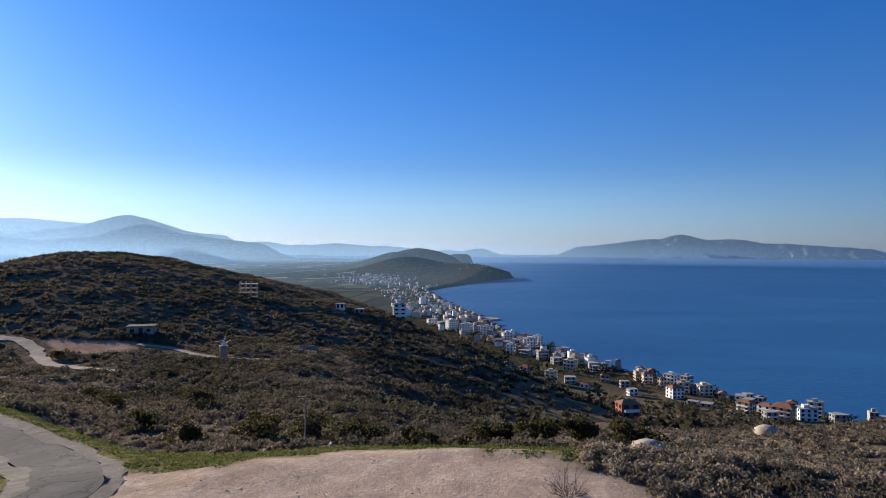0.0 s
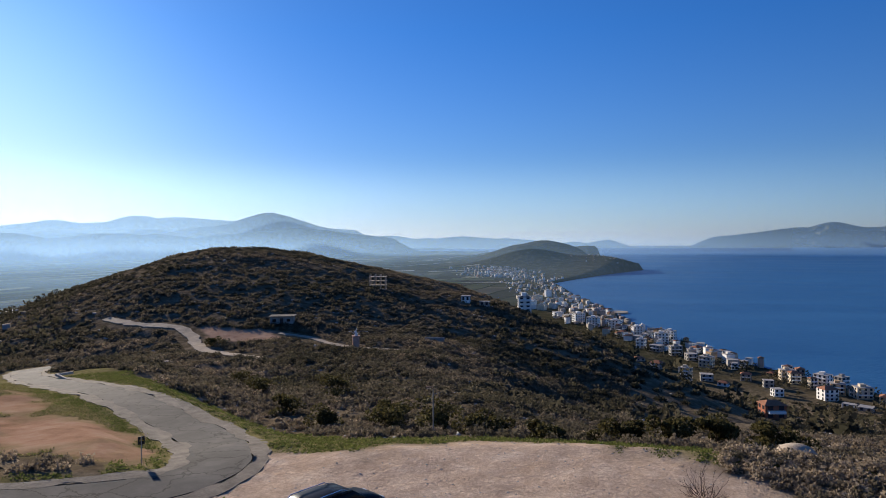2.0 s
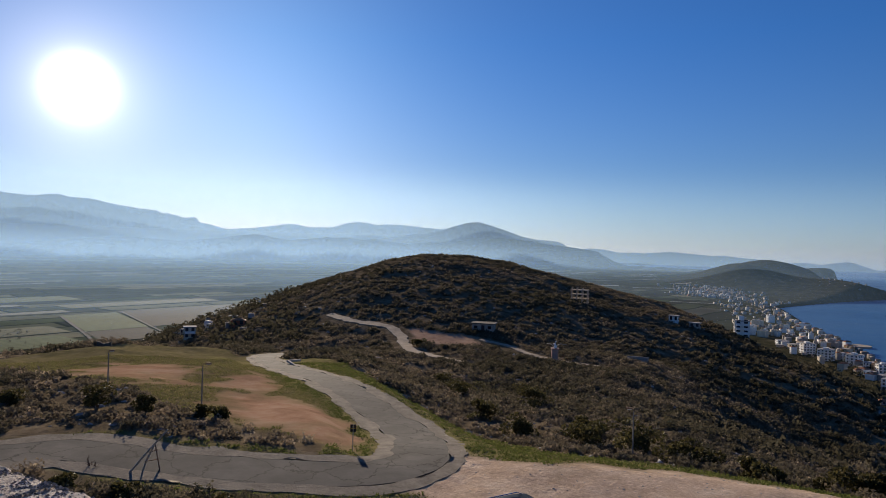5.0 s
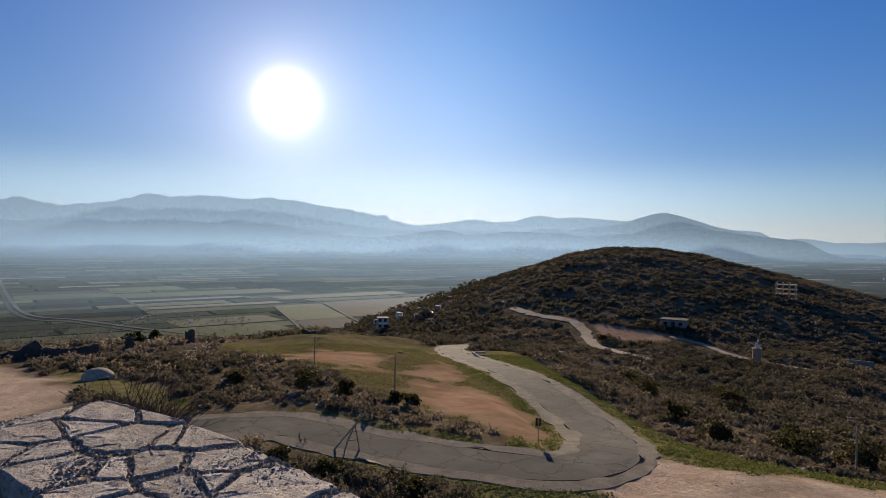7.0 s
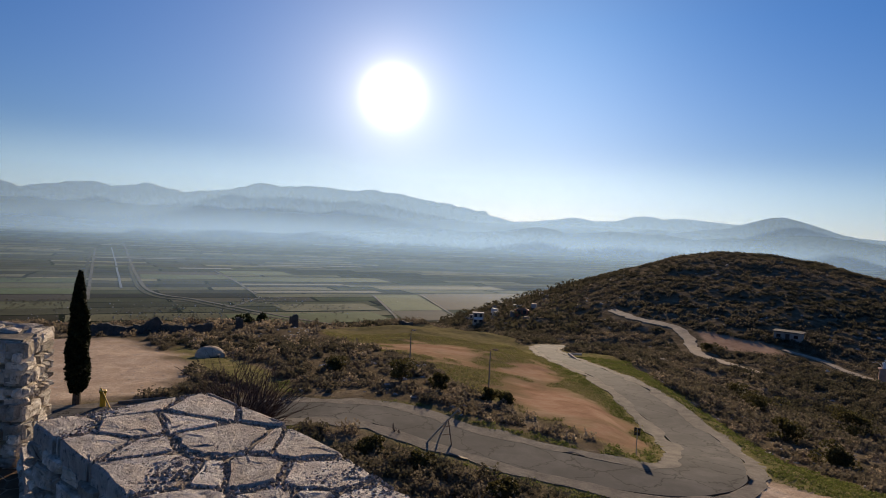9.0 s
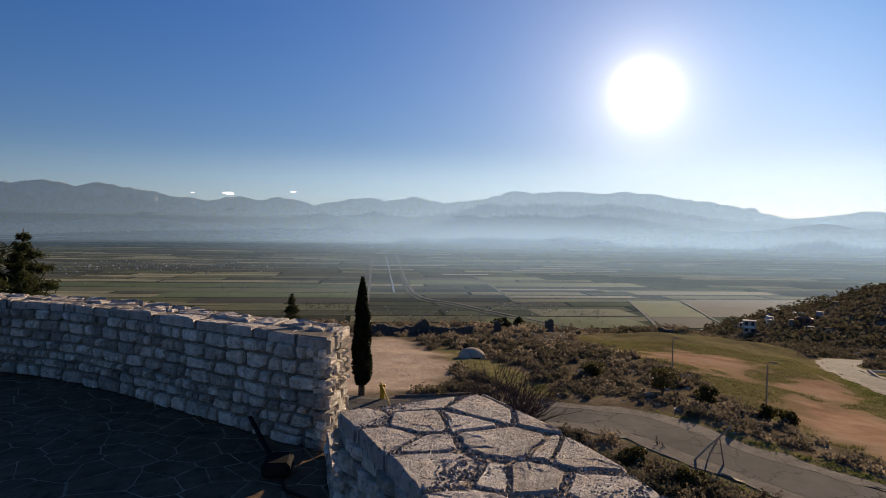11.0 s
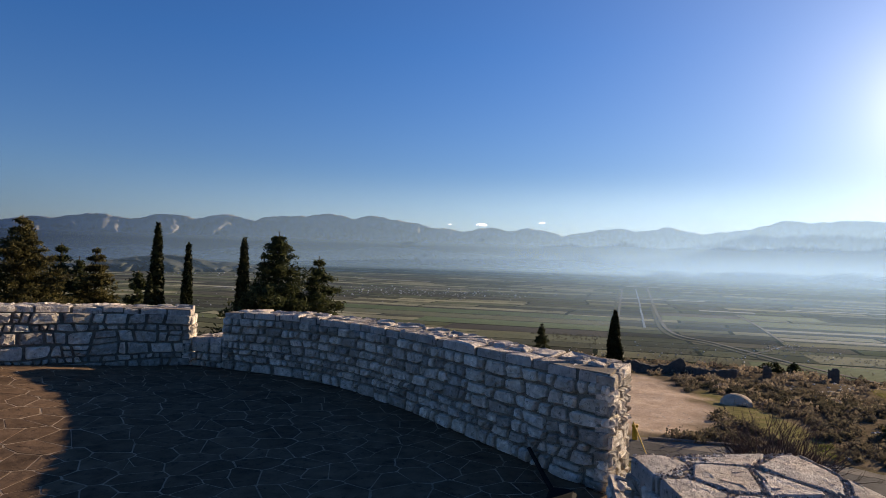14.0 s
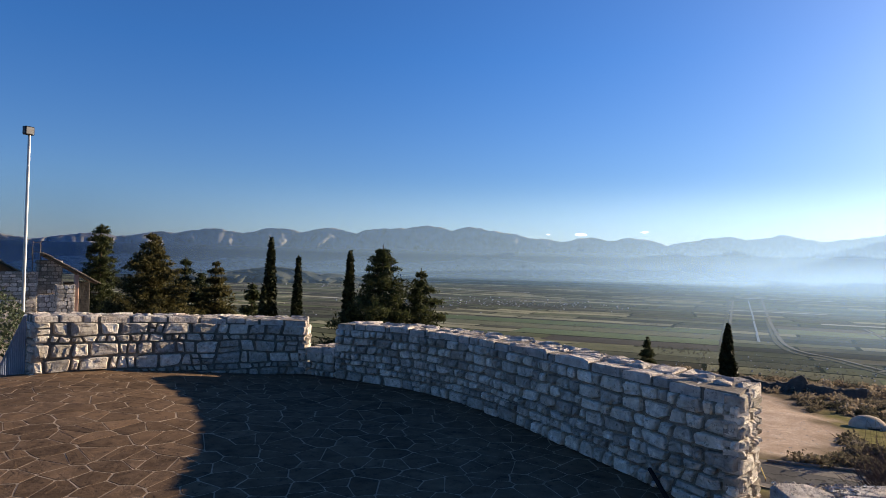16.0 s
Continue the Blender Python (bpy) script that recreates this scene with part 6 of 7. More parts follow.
def car(x, y, turn):
    t = thing("car", pose(x, y, height(x, y) + 0.02, 0, 0, turn), "black estate car with roof rails parked on the lot", "car")

    def ring(xx, w, z0, z1):
        return [(xx, -w, z0), (xx, -w * 1.02, (z0 + z1) / 2), (xx, -w * 0.93, z1), (xx, w * 0.93, z1), (xx, w * 1.02, (z0 + z1) / 2), (xx, w, z0)]
    loft([ring(-2.2, 0.72, 0.42, 0.72), ring(-2.05, 0.86, 0.30, 0.92), ring(-1.2, 0.90, 0.26, 0.98), ring(0.9, 0.90, 0.26, 0.98), ring(1.75, 0.87, 0.28, 0.82), ring(2.2, 0.72, 0.36, 0.66)], CAR_PAINT, "body", t)
    loft([ring(-2.08, 0.74, 0.90, 0.93), ring(-1.85, 0.70, 0.92, 1.36), ring(-0.2, 0.70, 0.95, 1.44), ring(0.55, 0.70, 0.95, 1.38), ring(1.15, 0.76, 0.90, 0.97)], CAR_GLASS, "cabin_glass", t, "dark tinted windows")
    loft([ring(-1.98, 0.66, 1.36, 1.40), ring(-1.2, 0.68, 1.42, 1.47), ring(-0.2, 0.68, 1.42, 1.48), ring(0.5, 0.64, 1.36, 1.41)], CAR_PAINT, "roof", t)
    for s in (-1, 1):
        bm = bmesh.new()
        tube(bm, [(-1.8, s * 0.58, 1.42), (-1.6, s * 0.58, 1.54), (0.0, s * 0.58, 1.55), (0.25, s * 0.58, 1.44)], [0.02] * 4, 6)
        part("roof_rail", bm, CHROME, t)
        bm = bmesh.new()
        box(bm, -2.18, -2.05, s * 0.68 - 0.14, s * 0.68 + 0.1, 0.66, 0.84, 0.03)
        part("tail_lamp", bm, LAMP_RED, t)
        bm = bmesh.new()
        box(bm, 2.0, 2.18, s * 0.55 - 0.16, s * 0.55 + 0.16, 0.58, 0.70, 0.04)
        part("headlight", bm, LENS, t)
        bm = bmesh.new()
        box(bm, 0.62, 0.80, s * 0.98 - 0.09, s * 0.98 + 0.09, 0.94, 1.06, 0.03)
        part("mirror", bm, CAR_PAINT, t)
        for xx in (-1.35, 1.4):
            bm = bmesh.new()
            bmesh.ops.create_cone(bm, cap_ends=True, segments=24, radius1=0.32, radius2=0.32, depth=0.2, matrix=pose(xx, s * 0.8, 0.30, 90))
            wheel = part("wheel", bm, RUBBER, t, "black rubber tyre")
            bm = bmesh.new()
            bmesh.ops.create_cone(bm, cap_ends=True, segments=16, radius1=0.2, radius2=0.2, depth=0.21, matrix=pose(xx, s * 0.8, 0.30, 90))
            part("rim", bm, CHROME, wheel)
    bm = bmesh.new()
    box(bm, -2.23, -2.2, -0.26, 0.26, 0.5, 0.6, 0.005)
    part("number_plate", bm, WHITE_PAINT, t)
    return t


car(-13.2, 22.9, 68)

# ---- things on the saddle ----
PINK = simple("pink_plaster", (0.36, 0.22, 0.17), (0.52, 0.35, 0.28), 0.8, 0.9, 0.02, 8)
mx, my = -78.5, 148.6
mz = height(mx, my)
t = thing("monument", pose(mx, my, mz, 0, 0, 30), "pale sculpture on a tall pinkish pedestal", "monument")
bm = bmesh.new()
for z0, z1, w in ((-0.5, 0.3, 1.4), (0.3, 3.1, 0.86), (3.1, 3.3, 1.05)):
    box(bm, -w, w, -w, w, z0, z1, 0.05)
part("pedestal", bm, PINK, t)
bm = bmesh.new()
tube(bm, [(0, 0, 3.25), (0.1, 0, 3.8), (-0.1, 0.05, 4.4), (0.15, 0, 4.9), (0.25, 0, 5.1)], [0.42, 0.38, 0.33, 0.22, 0.12], 10)
part("sculpture", bm, WHITE_PAINT, t, "plain white sculpted form")
for s, reach in ((-1, 2.2), (1, 3.0)):
    bm = bmesh.new()
    tube(bm, [(0.2 * s, 0.3, 3.2), (0.7 * s, 0.3, 4.0), (1.3 * s, 0.3, 4.4), (reach * s, 0.3, 4.2)], [0.09, 0.08, 0.07, 0.05], 6)
    part("arch", bm, STEEL, t, "curved grey metal arch")

RENDER_GREY = simple("grey_render", (0.20, 0.19, 0.175), (0.34, 0.32, 0.29), 0.5, 0.9, 0.02, 6)
hx, hy = -113.5, 168
t = thing("hut", pose(hx, hy, height(hx, hy), 0, 0, 25), "low grey concrete hut beside the bare red patch", "hut")
bm = bmesh.new()
box(bm, -3.4, 3.4, -2.2, 2.2, -1.0, 2.3, 0.05)
part("wall", bm, RENDER_GREY, t)
bm = bmesh.new()
box(bm, -3.8, 3.8, -2.6, 2.6, 2.3, 2.55, 0.04)
part("roof", bm, GUTTER, t)
bm = bmesh.new()
box(bm, -0.5, 0.5, -2.26, -2.18, 0, 1.9, 0.01)
part("door", bm, DARK_METAL, t)
for xx in (-2.2, 2.0):
    bm = bmesh.new()
    box(bm, xx - 0.5, xx + 0.5, -2.25, -2.18, 0.9, 1.7, 0.01)
    part("window", bm, CAR_GLASS, t)
bm = bmesh.new()
box(bm, -2.6, 2.6, -0.2, 0.2, -0.5, 1.3, 0.03)
ob = part("garden_wall", bm, RENDER_GREY)
ob.matrix_basis = pose(-62, 162, height(-62, 162), 0, 0, 20)
tagged(ob, "short grey concrete wall in the scrub", "wall")

# unfinished concrete frame on the hillside
fx, fy = -121.0, 249.5
t = thing("concrete_frame", pose(fx, fy, height(fx, fy) - 0.6, 0, 0, 20), "unfinished concrete building frame on the hillside", "unfinished building")
for k in range(4):
    bm = bmesh.new()
    box(bm, -3.6, 3.6, -3.0, 3.0, 0.6 + 1.75 * k, 0.82 + 1.75 * k, 0.02)
    part("floor_slab", bm, CONCRETE, t)
for xx in (-3.2, -1.1, 1.1, 3.2):
    for yy in (-2.6, 0, 2.6):
        bm = bmesh.new()
        box(bm, xx - 0.15, xx + 0.15, yy - 0.15, yy + 0.15, -1.0, 6.9 if xx < 2 else 5.9)
        part("column", bm, CONCRETE, t)

# ---- buildings by the bay ----
WALLS = {
    "white": simple("white_plaster", (0.70, 0.68, 0.64), (0.86, 0.84, 0.80), 0.3, 0.85, 0.02, 5),
    "cream": simple("cream_plaster", (0.50, 0.42, 0.31), (0.64, 0.55, 0.42), 0.3, 0.85, 0.02, 5),
    "ochre": simple("ochre_plaster", (0.44, 0.28, 0.15), (0.58, 0.40, 0.24), 0.3, 0.85, 0.02, 5),
    "red": simple("red_brick", (0.26, 0.095, 0.06), (0.38, 0.16, 0.10), 0.5, 0.9, 0.02, 5),
    "grey": simple("raw_concrete", (0.26, 0.245, 0.22), (0.40, 0.375, 0.34), 0.3, 0.9, 0.02, 5),
}
TILE = simple("roof_tile", (0.24, 0.11, 0.07), (0.38, 0.19, 0.12), 0.6, 0.9, 0.03, 7)
FLAT_ROOF = simple("flat_roof", (0.28, 0.26, 0.235), (0.46, 0.43, 0.40), 0.4, 0.9)
PANE, n, l, bsdf = material("window_pane")
bsdf.inputs["Base Color"].default_value, bsdf.inputs["Roughness"].default_value = (0.03, 0.035, 0.045, 1), 0.12
pane_bm = bmesh.new()
box(pane_bm, -0.5, 0.5, -0.05, 0.05, -0.5, 0.5)
PANE_MESH = bpy.data.meshes.new("window")
pane_bm.to_mesh(PANE_MESH)
pane_bm.free()
PANE_MESH.materials.append(PANE)
slab_bm = bmesh.new()
box(slab_bm, -0.5, 0.5, -0.5, 0.5, -0.5, 0.5, 0.03)
SLAB_MESH = bpy.data.meshes.new("balcony")
slab_bm.to_mesh(SLAB_MESH)
slab_bm.free()
SLAB_MESH.materials.append(WALLS["white"])


def building(x, y, w, d, floors, turn, colour, label, roof="flat", detail=True, sink=2.5, storey=2.9, seed=0):
    """A house or block of flats: walls, roof, windows and balconies."""
    rnd = random.Random(seed)
    h = floors * storey
    z = height(x, y)
    t = thing("apartment_building" if floors > 2 else "house", pose(x, y, z, 0, 0, turn), label, "apartment building" if floors > 2 else "house", "buildings by the bay")
    bm = bmesh.new()
    box(bm, -w / 2, w / 2, -d / 2, d / 2, -sink, h, 0.05)
    if roof == "flat" and floors > 2:
        box(bm, -w * 0.2, w * 0.15, -d * 0.2, d * 0.2, h, h + 2.0, 0.05)
    part("wall", bm, WALLS[colour], t)
    bm = bmesh.new()
    if roof == "flat":
        box(bm, -w / 2 - 0.2, w / 2 + 0.2, -d / 2 - 0.2, d / 2 + 0.2, h - 0.05, h + 0.3, 0.04)
        part("roof", bm, FLAT_ROOF, t)
    else:
        a = [bm.verts.new(p) for p in ((-w / 2 - .4, -d / 2 - .4, h), (w / 2 + .4, -d / 2 - .4, h), (w / 2 + .4, d / 2 + .4, h), (-w / 2 - .4, d / 2 + .4, h), (-w * 0.22, 0, h + d * 0.24), (w * 0.22, 0, h + d * 0.24))]
        for f in ((0, 1, 5, 4), (1, 2, 5), (2, 3, 4, 5), (3, 0, 4), (3, 2, 1, 0)):
            bm.faces.new([a[k] for k in f])
        part("roof", bm, TILE, t)
    if not detail:
        return t
    for side, span, off, rz in ((0, w, -d / 2, 0), (1, d, w / 2, 90), (2, d, -w / 2, -90)):
        n = max(2, int(span / 3.2))
        for f in range(floors):
            for k in range(n):
                u = (k + 0.5) / n * span - span / 2
                m = pose(u, -d / 2, f * storey + 1.6) if side == 0 else pose((w / 2) * (1 if side == 1 else -1), u, f * storey + 1.6, 0, 0, 90)
                ob = new("window", PANE_MESH)
                ob.parent = t
                ob.matrix_basis = m @ Matrix.Diagonal((min(1.5, span / n * 0.5), 1, 1.5, 1))
            if side == 0 and f > 0 and rnd.random() < 0.75:
                ob = new("balcony", SLAB_MESH)
                ob.parent = t
                ob.matrix_basis = pose(0, -d / 2 - 0.6, f * storey + 0.35) @ Matrix.Diagonal((w * 0.8, 1.2, 0.8, 1))
    return t


def facing(x, y):
    """The turn at which a front looks back up to the hill."""
    return math.degrees(math.atan2(-x, y)) + 180 - 180


rnd = random.Random(9)
SHORE_BLOCKS = [(-235, 1112, 18), (-232, 1190, 14), (-244, 1042, 11), (-216, 981, 14), (-198, 969, 15), (-162, 902, 17), (-144, 874, 15), (-126, 847, 17), (-102, 807, 18), (-93, 836, 15),
                (-74, 786, 16), (-61, 784, 17), (-48, 758, 14), (-35, 725, 15), (-20, 695, 17), (-12, 714, 14), (-38, 667, 11), (-23, 652, 14), (-6, 634, 13), (7, 613, 11), (19, 586, 13)]
NEAR_BLOCKS = [(-36, 597, 11), (-20, 567, 12), (2, 525, 12), (17, 530, 12), (28, 515, 10), (74, 552, 13), (58, 521, 9), (94, 528, 13), (100, 512, 12), (113, 505, 14), (90, 490, 13), (97, 463, 10), (104, 455, 10),
               (121, 430, 12), (138, 446, 12), (139, 417, 16), (122, 388, 9), (153, 422, 14), (106, 397, 8), (165, 440, 12), (172, 425, 10), (45, 540, 10), (60, 490, 9)]
for i, (x, y, w) in enumerate(SHORE_BLOCKS):
    c = rnd.choice(("white", "white", "white", "cream", "grey"))
    w *= 0.78
    building(x, y, w, w * rnd.uniform(0.6, 0.9), rnd.choice((2, 3, 3, 4)), facing(x, y) + rnd.uniform(-35, 35), c, {"white": "white", "cream": "cream", "grey": "raw concrete"}[c] + " block of flats by the bay", "flat", i > 4, 2.5, 2.9, i)
for i, (x, y, w) in enumerate(NEAR_BLOCKS):
    c = rnd.choice(("white", "white", "cream", "ochre", "grey"))
    fl = rnd.choice((2, 3, 3, 4)) if w > 11 else rnd.choice((1, 2, 2))
    w *= 0.74
    building(x, y, w, w * rnd.uniform(0.65, 0.95), fl, facing(x, y) + rnd.uniform(-35, 35), c, {"white": "white", "cream": "cream", "grey": "raw concrete", "ochre": "ochre"}[c] + " building on the slope above the shore",
             "flat" if fl > 3 or rnd.random() < 0.5 else "hip", True, 4, 2.5, 50 + i)
# more of the town between them
for i in range(150):
    k = rnd.random()
    y = 430 + 760 * k
    az = coast_bearing(np.array([y]))[0] + 0.9 + 5.2 * rnd.random() ** 1.5
    x, y = polar(az, y)
    w = rnd.uniform(5, 8.5)
    c = rnd.choice(("white", "cream", "ochre", "grey", "white"))
    building(x, y, w, w * rnd.uniform(0.7, 1.0), rnd.choice((1, 2, 2, 3)), rnd.uniform(0, 90), c, {"white": "white", "cream": "cream", "grey": "raw concrete", "ochre": "ochre"}[c] + " house in the town by the bay", rnd.choice(("flat", "flat", "hip")), k < 0.22, 2.5, 2.6, 100 + i)
building(25, 215, 6.2, 5.0, 2, facing(25, 215) + 25, "red", "unplastered red brick house with a grey roof", "hip", True, 4, 2.2, 200)
building(-66, 284, 5.6, 4.6, 4, 20, "white", "white block standing alone on the ridge", "flat", True, 4, 1.7, 201)
building(-88, 268, 3.6, 3.0, 1, 10, "white", "small pale house on the ridge", "flat", True, 2, 2.4, 202)
building(-79, 266, 4.0, 3.0, 1, 10, "grey", "small grey house on the ridge", "flat", True, 2, 2.0, 203)
# at the meadow's far side
building(-222, 134, 4.2, 3.6, 2, 60, "cream", "pale three-storey house below the meadow", "flat", True, 3, 2.2, 204)
building(-215, 150, 5.0, 3.4, 1, 50, "red", "long low house with a reddish roof", "hip", True, 3, 2.1, 205)
building(-240, 165, 3.2, 2.6, 1, 40, "grey", "small grey house on the lower slope", "flat", True, 3, 2.0, 206)
building(-252, 150, 3.2, 2.6, 1, 30, "cream", "small cream house on the lower slope", "flat", True, 3, 2.0, 207)

# quay in the bay
bm = bmesh.new()
box(bm, -22, 22, -2.0, 2.0, -4, 1.4, 0.1)
box(bm, 18, 22, -2, 16, -4, 1.4, 0.1)
quay = part("quay", bm, WALLS["cream"])
quay.matrix_basis = pose(62, 575, SEA, 0, 0, 4)
tagged(quay, "pale concrete quay around a small harbour", "quay", kind="structure")
bm = bmesh.new()
bmesh.ops.create_cone(bm, cap_ends=True, segments=28, radius1=15, radius2=14, depth=5, matrix=Matrix.Translation((0, 0, 0)))
jetty = part("jetty", bm, CONCRETE)
jetty.matrix_basis = pose(-88, 980, SEA - 0.6)
tagged(jetty, "round pale jetty at the shore", "jetty", kind="structure")


# ---- houses too far and many to count ----
def far_houses(label, rng, x, y, size, colours):
    z = terrain(x, y)
    n = len(x)
    base = np.array([(-1, -1, -1), (1, -1, -1), (1, 1, -1), (-1, 1, -1), (-1, -1, 1), (1, -1, 1), (1, 1, 1), (-1, 1, 1)], float)
    quad = np.array([(0, 1, 5, 4), (1, 2, 6, 5), (2, 3, 7, 6), (3, 0, 4, 7), (4, 5, 6, 7)])
    a = rng.uniform(0, 3.14, n)
    dims = np.stack([size, size * rng.uniform(0.6, 1.0, n), size * rng.uniform(0.45, 1.1, n)], -1) / 2
    v = base[None] * dims[:, None]
    c, s = np.cos(a)[:, None], np.sin(a)[:, None]
    w = np.stack([v[..., 0] * c - v[..., 1] * s + x[:, None], v[..., 0] * s + v[..., 1] * c + y[:, None], v[..., 2] + (z + dims[:, 2])[:, None]], -1)
    f = (quad[None] + 8 * np.arange(n)[:, None, None]).reshape(-1, 4)
    m, nn, l, bsdf = material("far_houses")
    geo = nn.new("ShaderNodeNewGeometry")
    l.new(ramp(nn, l, geo.outputs["Random Per Island"], colours), bsdf.inputs["Base Color"])
    bsdf.inputs["Roughness"].default_value, bsdf.inputs["Specular IOR Level"].default_value = 0.95, 0.05
    return tagged(new("far_houses", stuff_mesh("far_houses", w.reshape(-1, 3), f, m)), label, "houses", kind="stuff")


PALE = [(0.0, (0.14, 0.115, 0.095)), (0.45, (0.28, 0.245, 0.21)), (0.8, (0.55, 0.52, 0.48)), (0.95, (0.30, 0.16, 0.10))]
TOWN = [(0.0, (0.16, 0.125, 0.10)), (0.3, (0.30, 0.25, 0.205)), (0.6, (0.42, 0.375, 0.32)), (0.88, (0.66, 0.62, 0.56)), (1.0, (0.34, 0.17, 0.10))]
DULL = [(0.0, (0.10, 0.09, 0.08)), (0.4, (0.20, 0.18, 0.16)), (0.85, (0.34, 0.32, 0.29)), (0.95, (0.5, 0.48, 0.46))]
n = 480
az = rng.normal(15.2, 1.5, n)
r = 1820 + 170 * (rng.random(n) - 0.25) * 2 + 28 * (az - 15)
x, y = -r * np.sin(np.radians(az)), r * np.cos(np.radians(az))
ok = terrain(x, y) > SEA + 0.8
far_houses("many small pale houses of the town on the headland", rng, x[ok], y[ok], rng.uniform(3.5, 7.5, ok.sum()), PALE)
n = 330
r = rng.uniform(820, 1720, n)
az = coast_bearing(r) + 0.5 + 4.6 * rng.random(n) ** 1.4
x, y = -r * np.sin(np.radians(az)), r * np.cos(np.radians(az))
far_houses("scattered pale houses along the shore", rng, x, y, rng.uniform(2.5, 6.5, n), TOWN)
n = 110
az, r = rng.normal(6.0, 1.0, n), rng.normal(2180, 60, n)
x, y = -r * np.sin(np.radians(az)), r * np.cos(np.radians(az))
ok = terrain(x, y) > SEA + 0.8
ok &= rng.random(len(x)) < 0.2
far_houses("pale houses near the cape", rng, x[ok], y[ok], rng.uniform(3, 5, ok.sum()), PALE)
# villages of the plain
for label, a0, r0, sa, sr, n in (("distant village across the plain", 108, 1790, 5.5, 110, 300), ("houses by the winding lane", 77.3, 930, 1.6, 35, 90), ("village at the foot of the hill", 86.5, 800, 5, 60, 150),
                                 ("houses along the valley road", 128, 1300, 7, 160, 130), ("village under the far spur", 122, 2700, 5, 90, 90)):
    az, r = rng.normal(a0, sa, n), rng.normal(r0, sr, n)
    x, y = -r * np.sin(np.radians(az)), r * np.cos(np.radians(az))
    far_houses(label, rng, x, y, rng.uniform(0.9, 2.0, n) * r0 / 1000, DULL)
# houses down the slope beyond the meadow
n = 26
az, r = rng.normal(57.5, 3.0, n), rng.uniform(240, 420, n)
x, y = -r * np.sin(np.radians(az)), r * np.cos(np.radians(az))
far_houses("small houses on the lower slope", rng, x, y, rng.uniform(1.5, 2.8, n), DULL)


# trees of the plain and the town
def far_trees(label, rng, x, y, size, tone):
    z = terrain(x, y)
    k = np.repeat(np.arange(len(x)), 16)
    way = rng.normal(size=(len(k), 3))
    way /= np.linalg.norm(way, axis=1)[:, None]
    rad = size[k] * rng.uniform(0.4, 1.0, len(k)) ** 0.5 * 0.5
    c = np.stack([x[k] + way[:, 0] * rad, y[k] + way[:, 1] * rad, z[k] + size[k] * 0.5 + way[:, 2] * rad * 0.9], -1)
    v, q = leaf_quads(c, size[k] * rng.uniform(0.25, 0.45, len(k)), rng)
    ob = new("far_trees", stuff_mesh("far_trees", v, q, SCRUB, np.repeat(np.clip(tone + rng.normal(0, 0.06, len(k)), 0, 1), 4)))
    return tagged(ob, label, "trees", kind="stuff")


n = 420
r = rng.uniform(300, 900, n)
az = coast_bearing(r) + rng.uniform(1.0, 12, n)
x, y = -r * np.sin(np.radians(az)), r * np.cos(np.radians(az))
ok = terrain(x, y) > SEA + 1.2
far_trees("dark trees among the houses by the bay", rng, x[ok], y[ok], rng.uniform(3, 7, ok.sum()), 0.12)
n = 60
az, r = rng.uniform(-16, 8, n), rng.uniform(240, 380, n)
x, y = -r * np.sin(np.radians(az)), r * np.cos(np.radians(az))
far_trees("dark pines on the shaded slope", rng, x, y, rng.uniform(5, 10, n), 0.15)
for label, a0, r0, sa, sr, n in (("trees round the distant village", 108, 1760, 6.5, 110, 520), ("trees at the foot of the hill", 87, 790, 7, 70, 900), ("trees along the valley road", 128, 1300, 8, 200, 260), ("trees round the winding lane", 77.3, 930, 2.4, 50, 110)):
    az, r = rng.normal(a0, sa, n), rng.normal(r0, sr, n)
    x, y = -r * np.sin(np.radians(az)), r * np.cos(np.radians(az))
    far_trees(label, rng, x, y, rng.uniform(0.8, 2.0, n) * r0 / 1000, 0.2)
n = 160
az, r = rng.uniform(50, 62, n), rng.uniform(200, 420, n)
x, y = -r * np.sin(np.radians(az)), r * np.cos(np.radians(az))
far_trees("dark trees below the meadow", rng, x, y, rng.uniform(2.5, 5, n), 0.12)

# dark gardens and hedges round the villages of the plain
for n, a0, a1, r0, r1 in ((420, 95, 122, 1480, 1760), (260, 92.5, 103, 1150, 1300), (260, 70, 87, 745, 905), (240, 62, 76, 700, 760), (140, 92, 96, 760, 980)):
    az, r = rng.uniform(a0, a1, n), rng.uniform(r0, r1, n)
    x, y = -r * np.sin(np.radians(az)), r * np.cos(np.radians(az))
    ok = patchy(x, y, 60) > -0.05
    far_trees("dark gardens and hedges round a village", rng, x[ok], y[ok], rng.uniform(1.6, 3.6, ok.sum()), 0.10)

# ---- canal, ditches and farm roads of the plain ----
WATER, n, l, bsdf = material("canal_water")
bsdf.inputs["Base Color"].default_value, bsdf.inputs["Roughness"].default_value = (0.12, 0.13, 0.125, 1), 0.5
bumped(n, l, bsdf, noise_node(n, l, 0.3, 3).outputs["Fac"], 0.2, 0.1)
BANK = simple("farm_road", (0.085, 0.08, 0.066), (0.16, 0.15, 0.125), 0.05, 0.95)
DITCH = simple("ditch", (0.030, 0.034, 0.022), (0.06, 0.06, 0.038), 0.05, 0.95)


def plain_line(name, label, ends, half, mat, lift, category):
    line = spline([polar(a, r) for a, r in ends], 8)
    return ribbon(name, label, line, terrain(line[:, 0], line[:, 1]), half, mat, lift, 0.3, half * 0.12, 4, category)


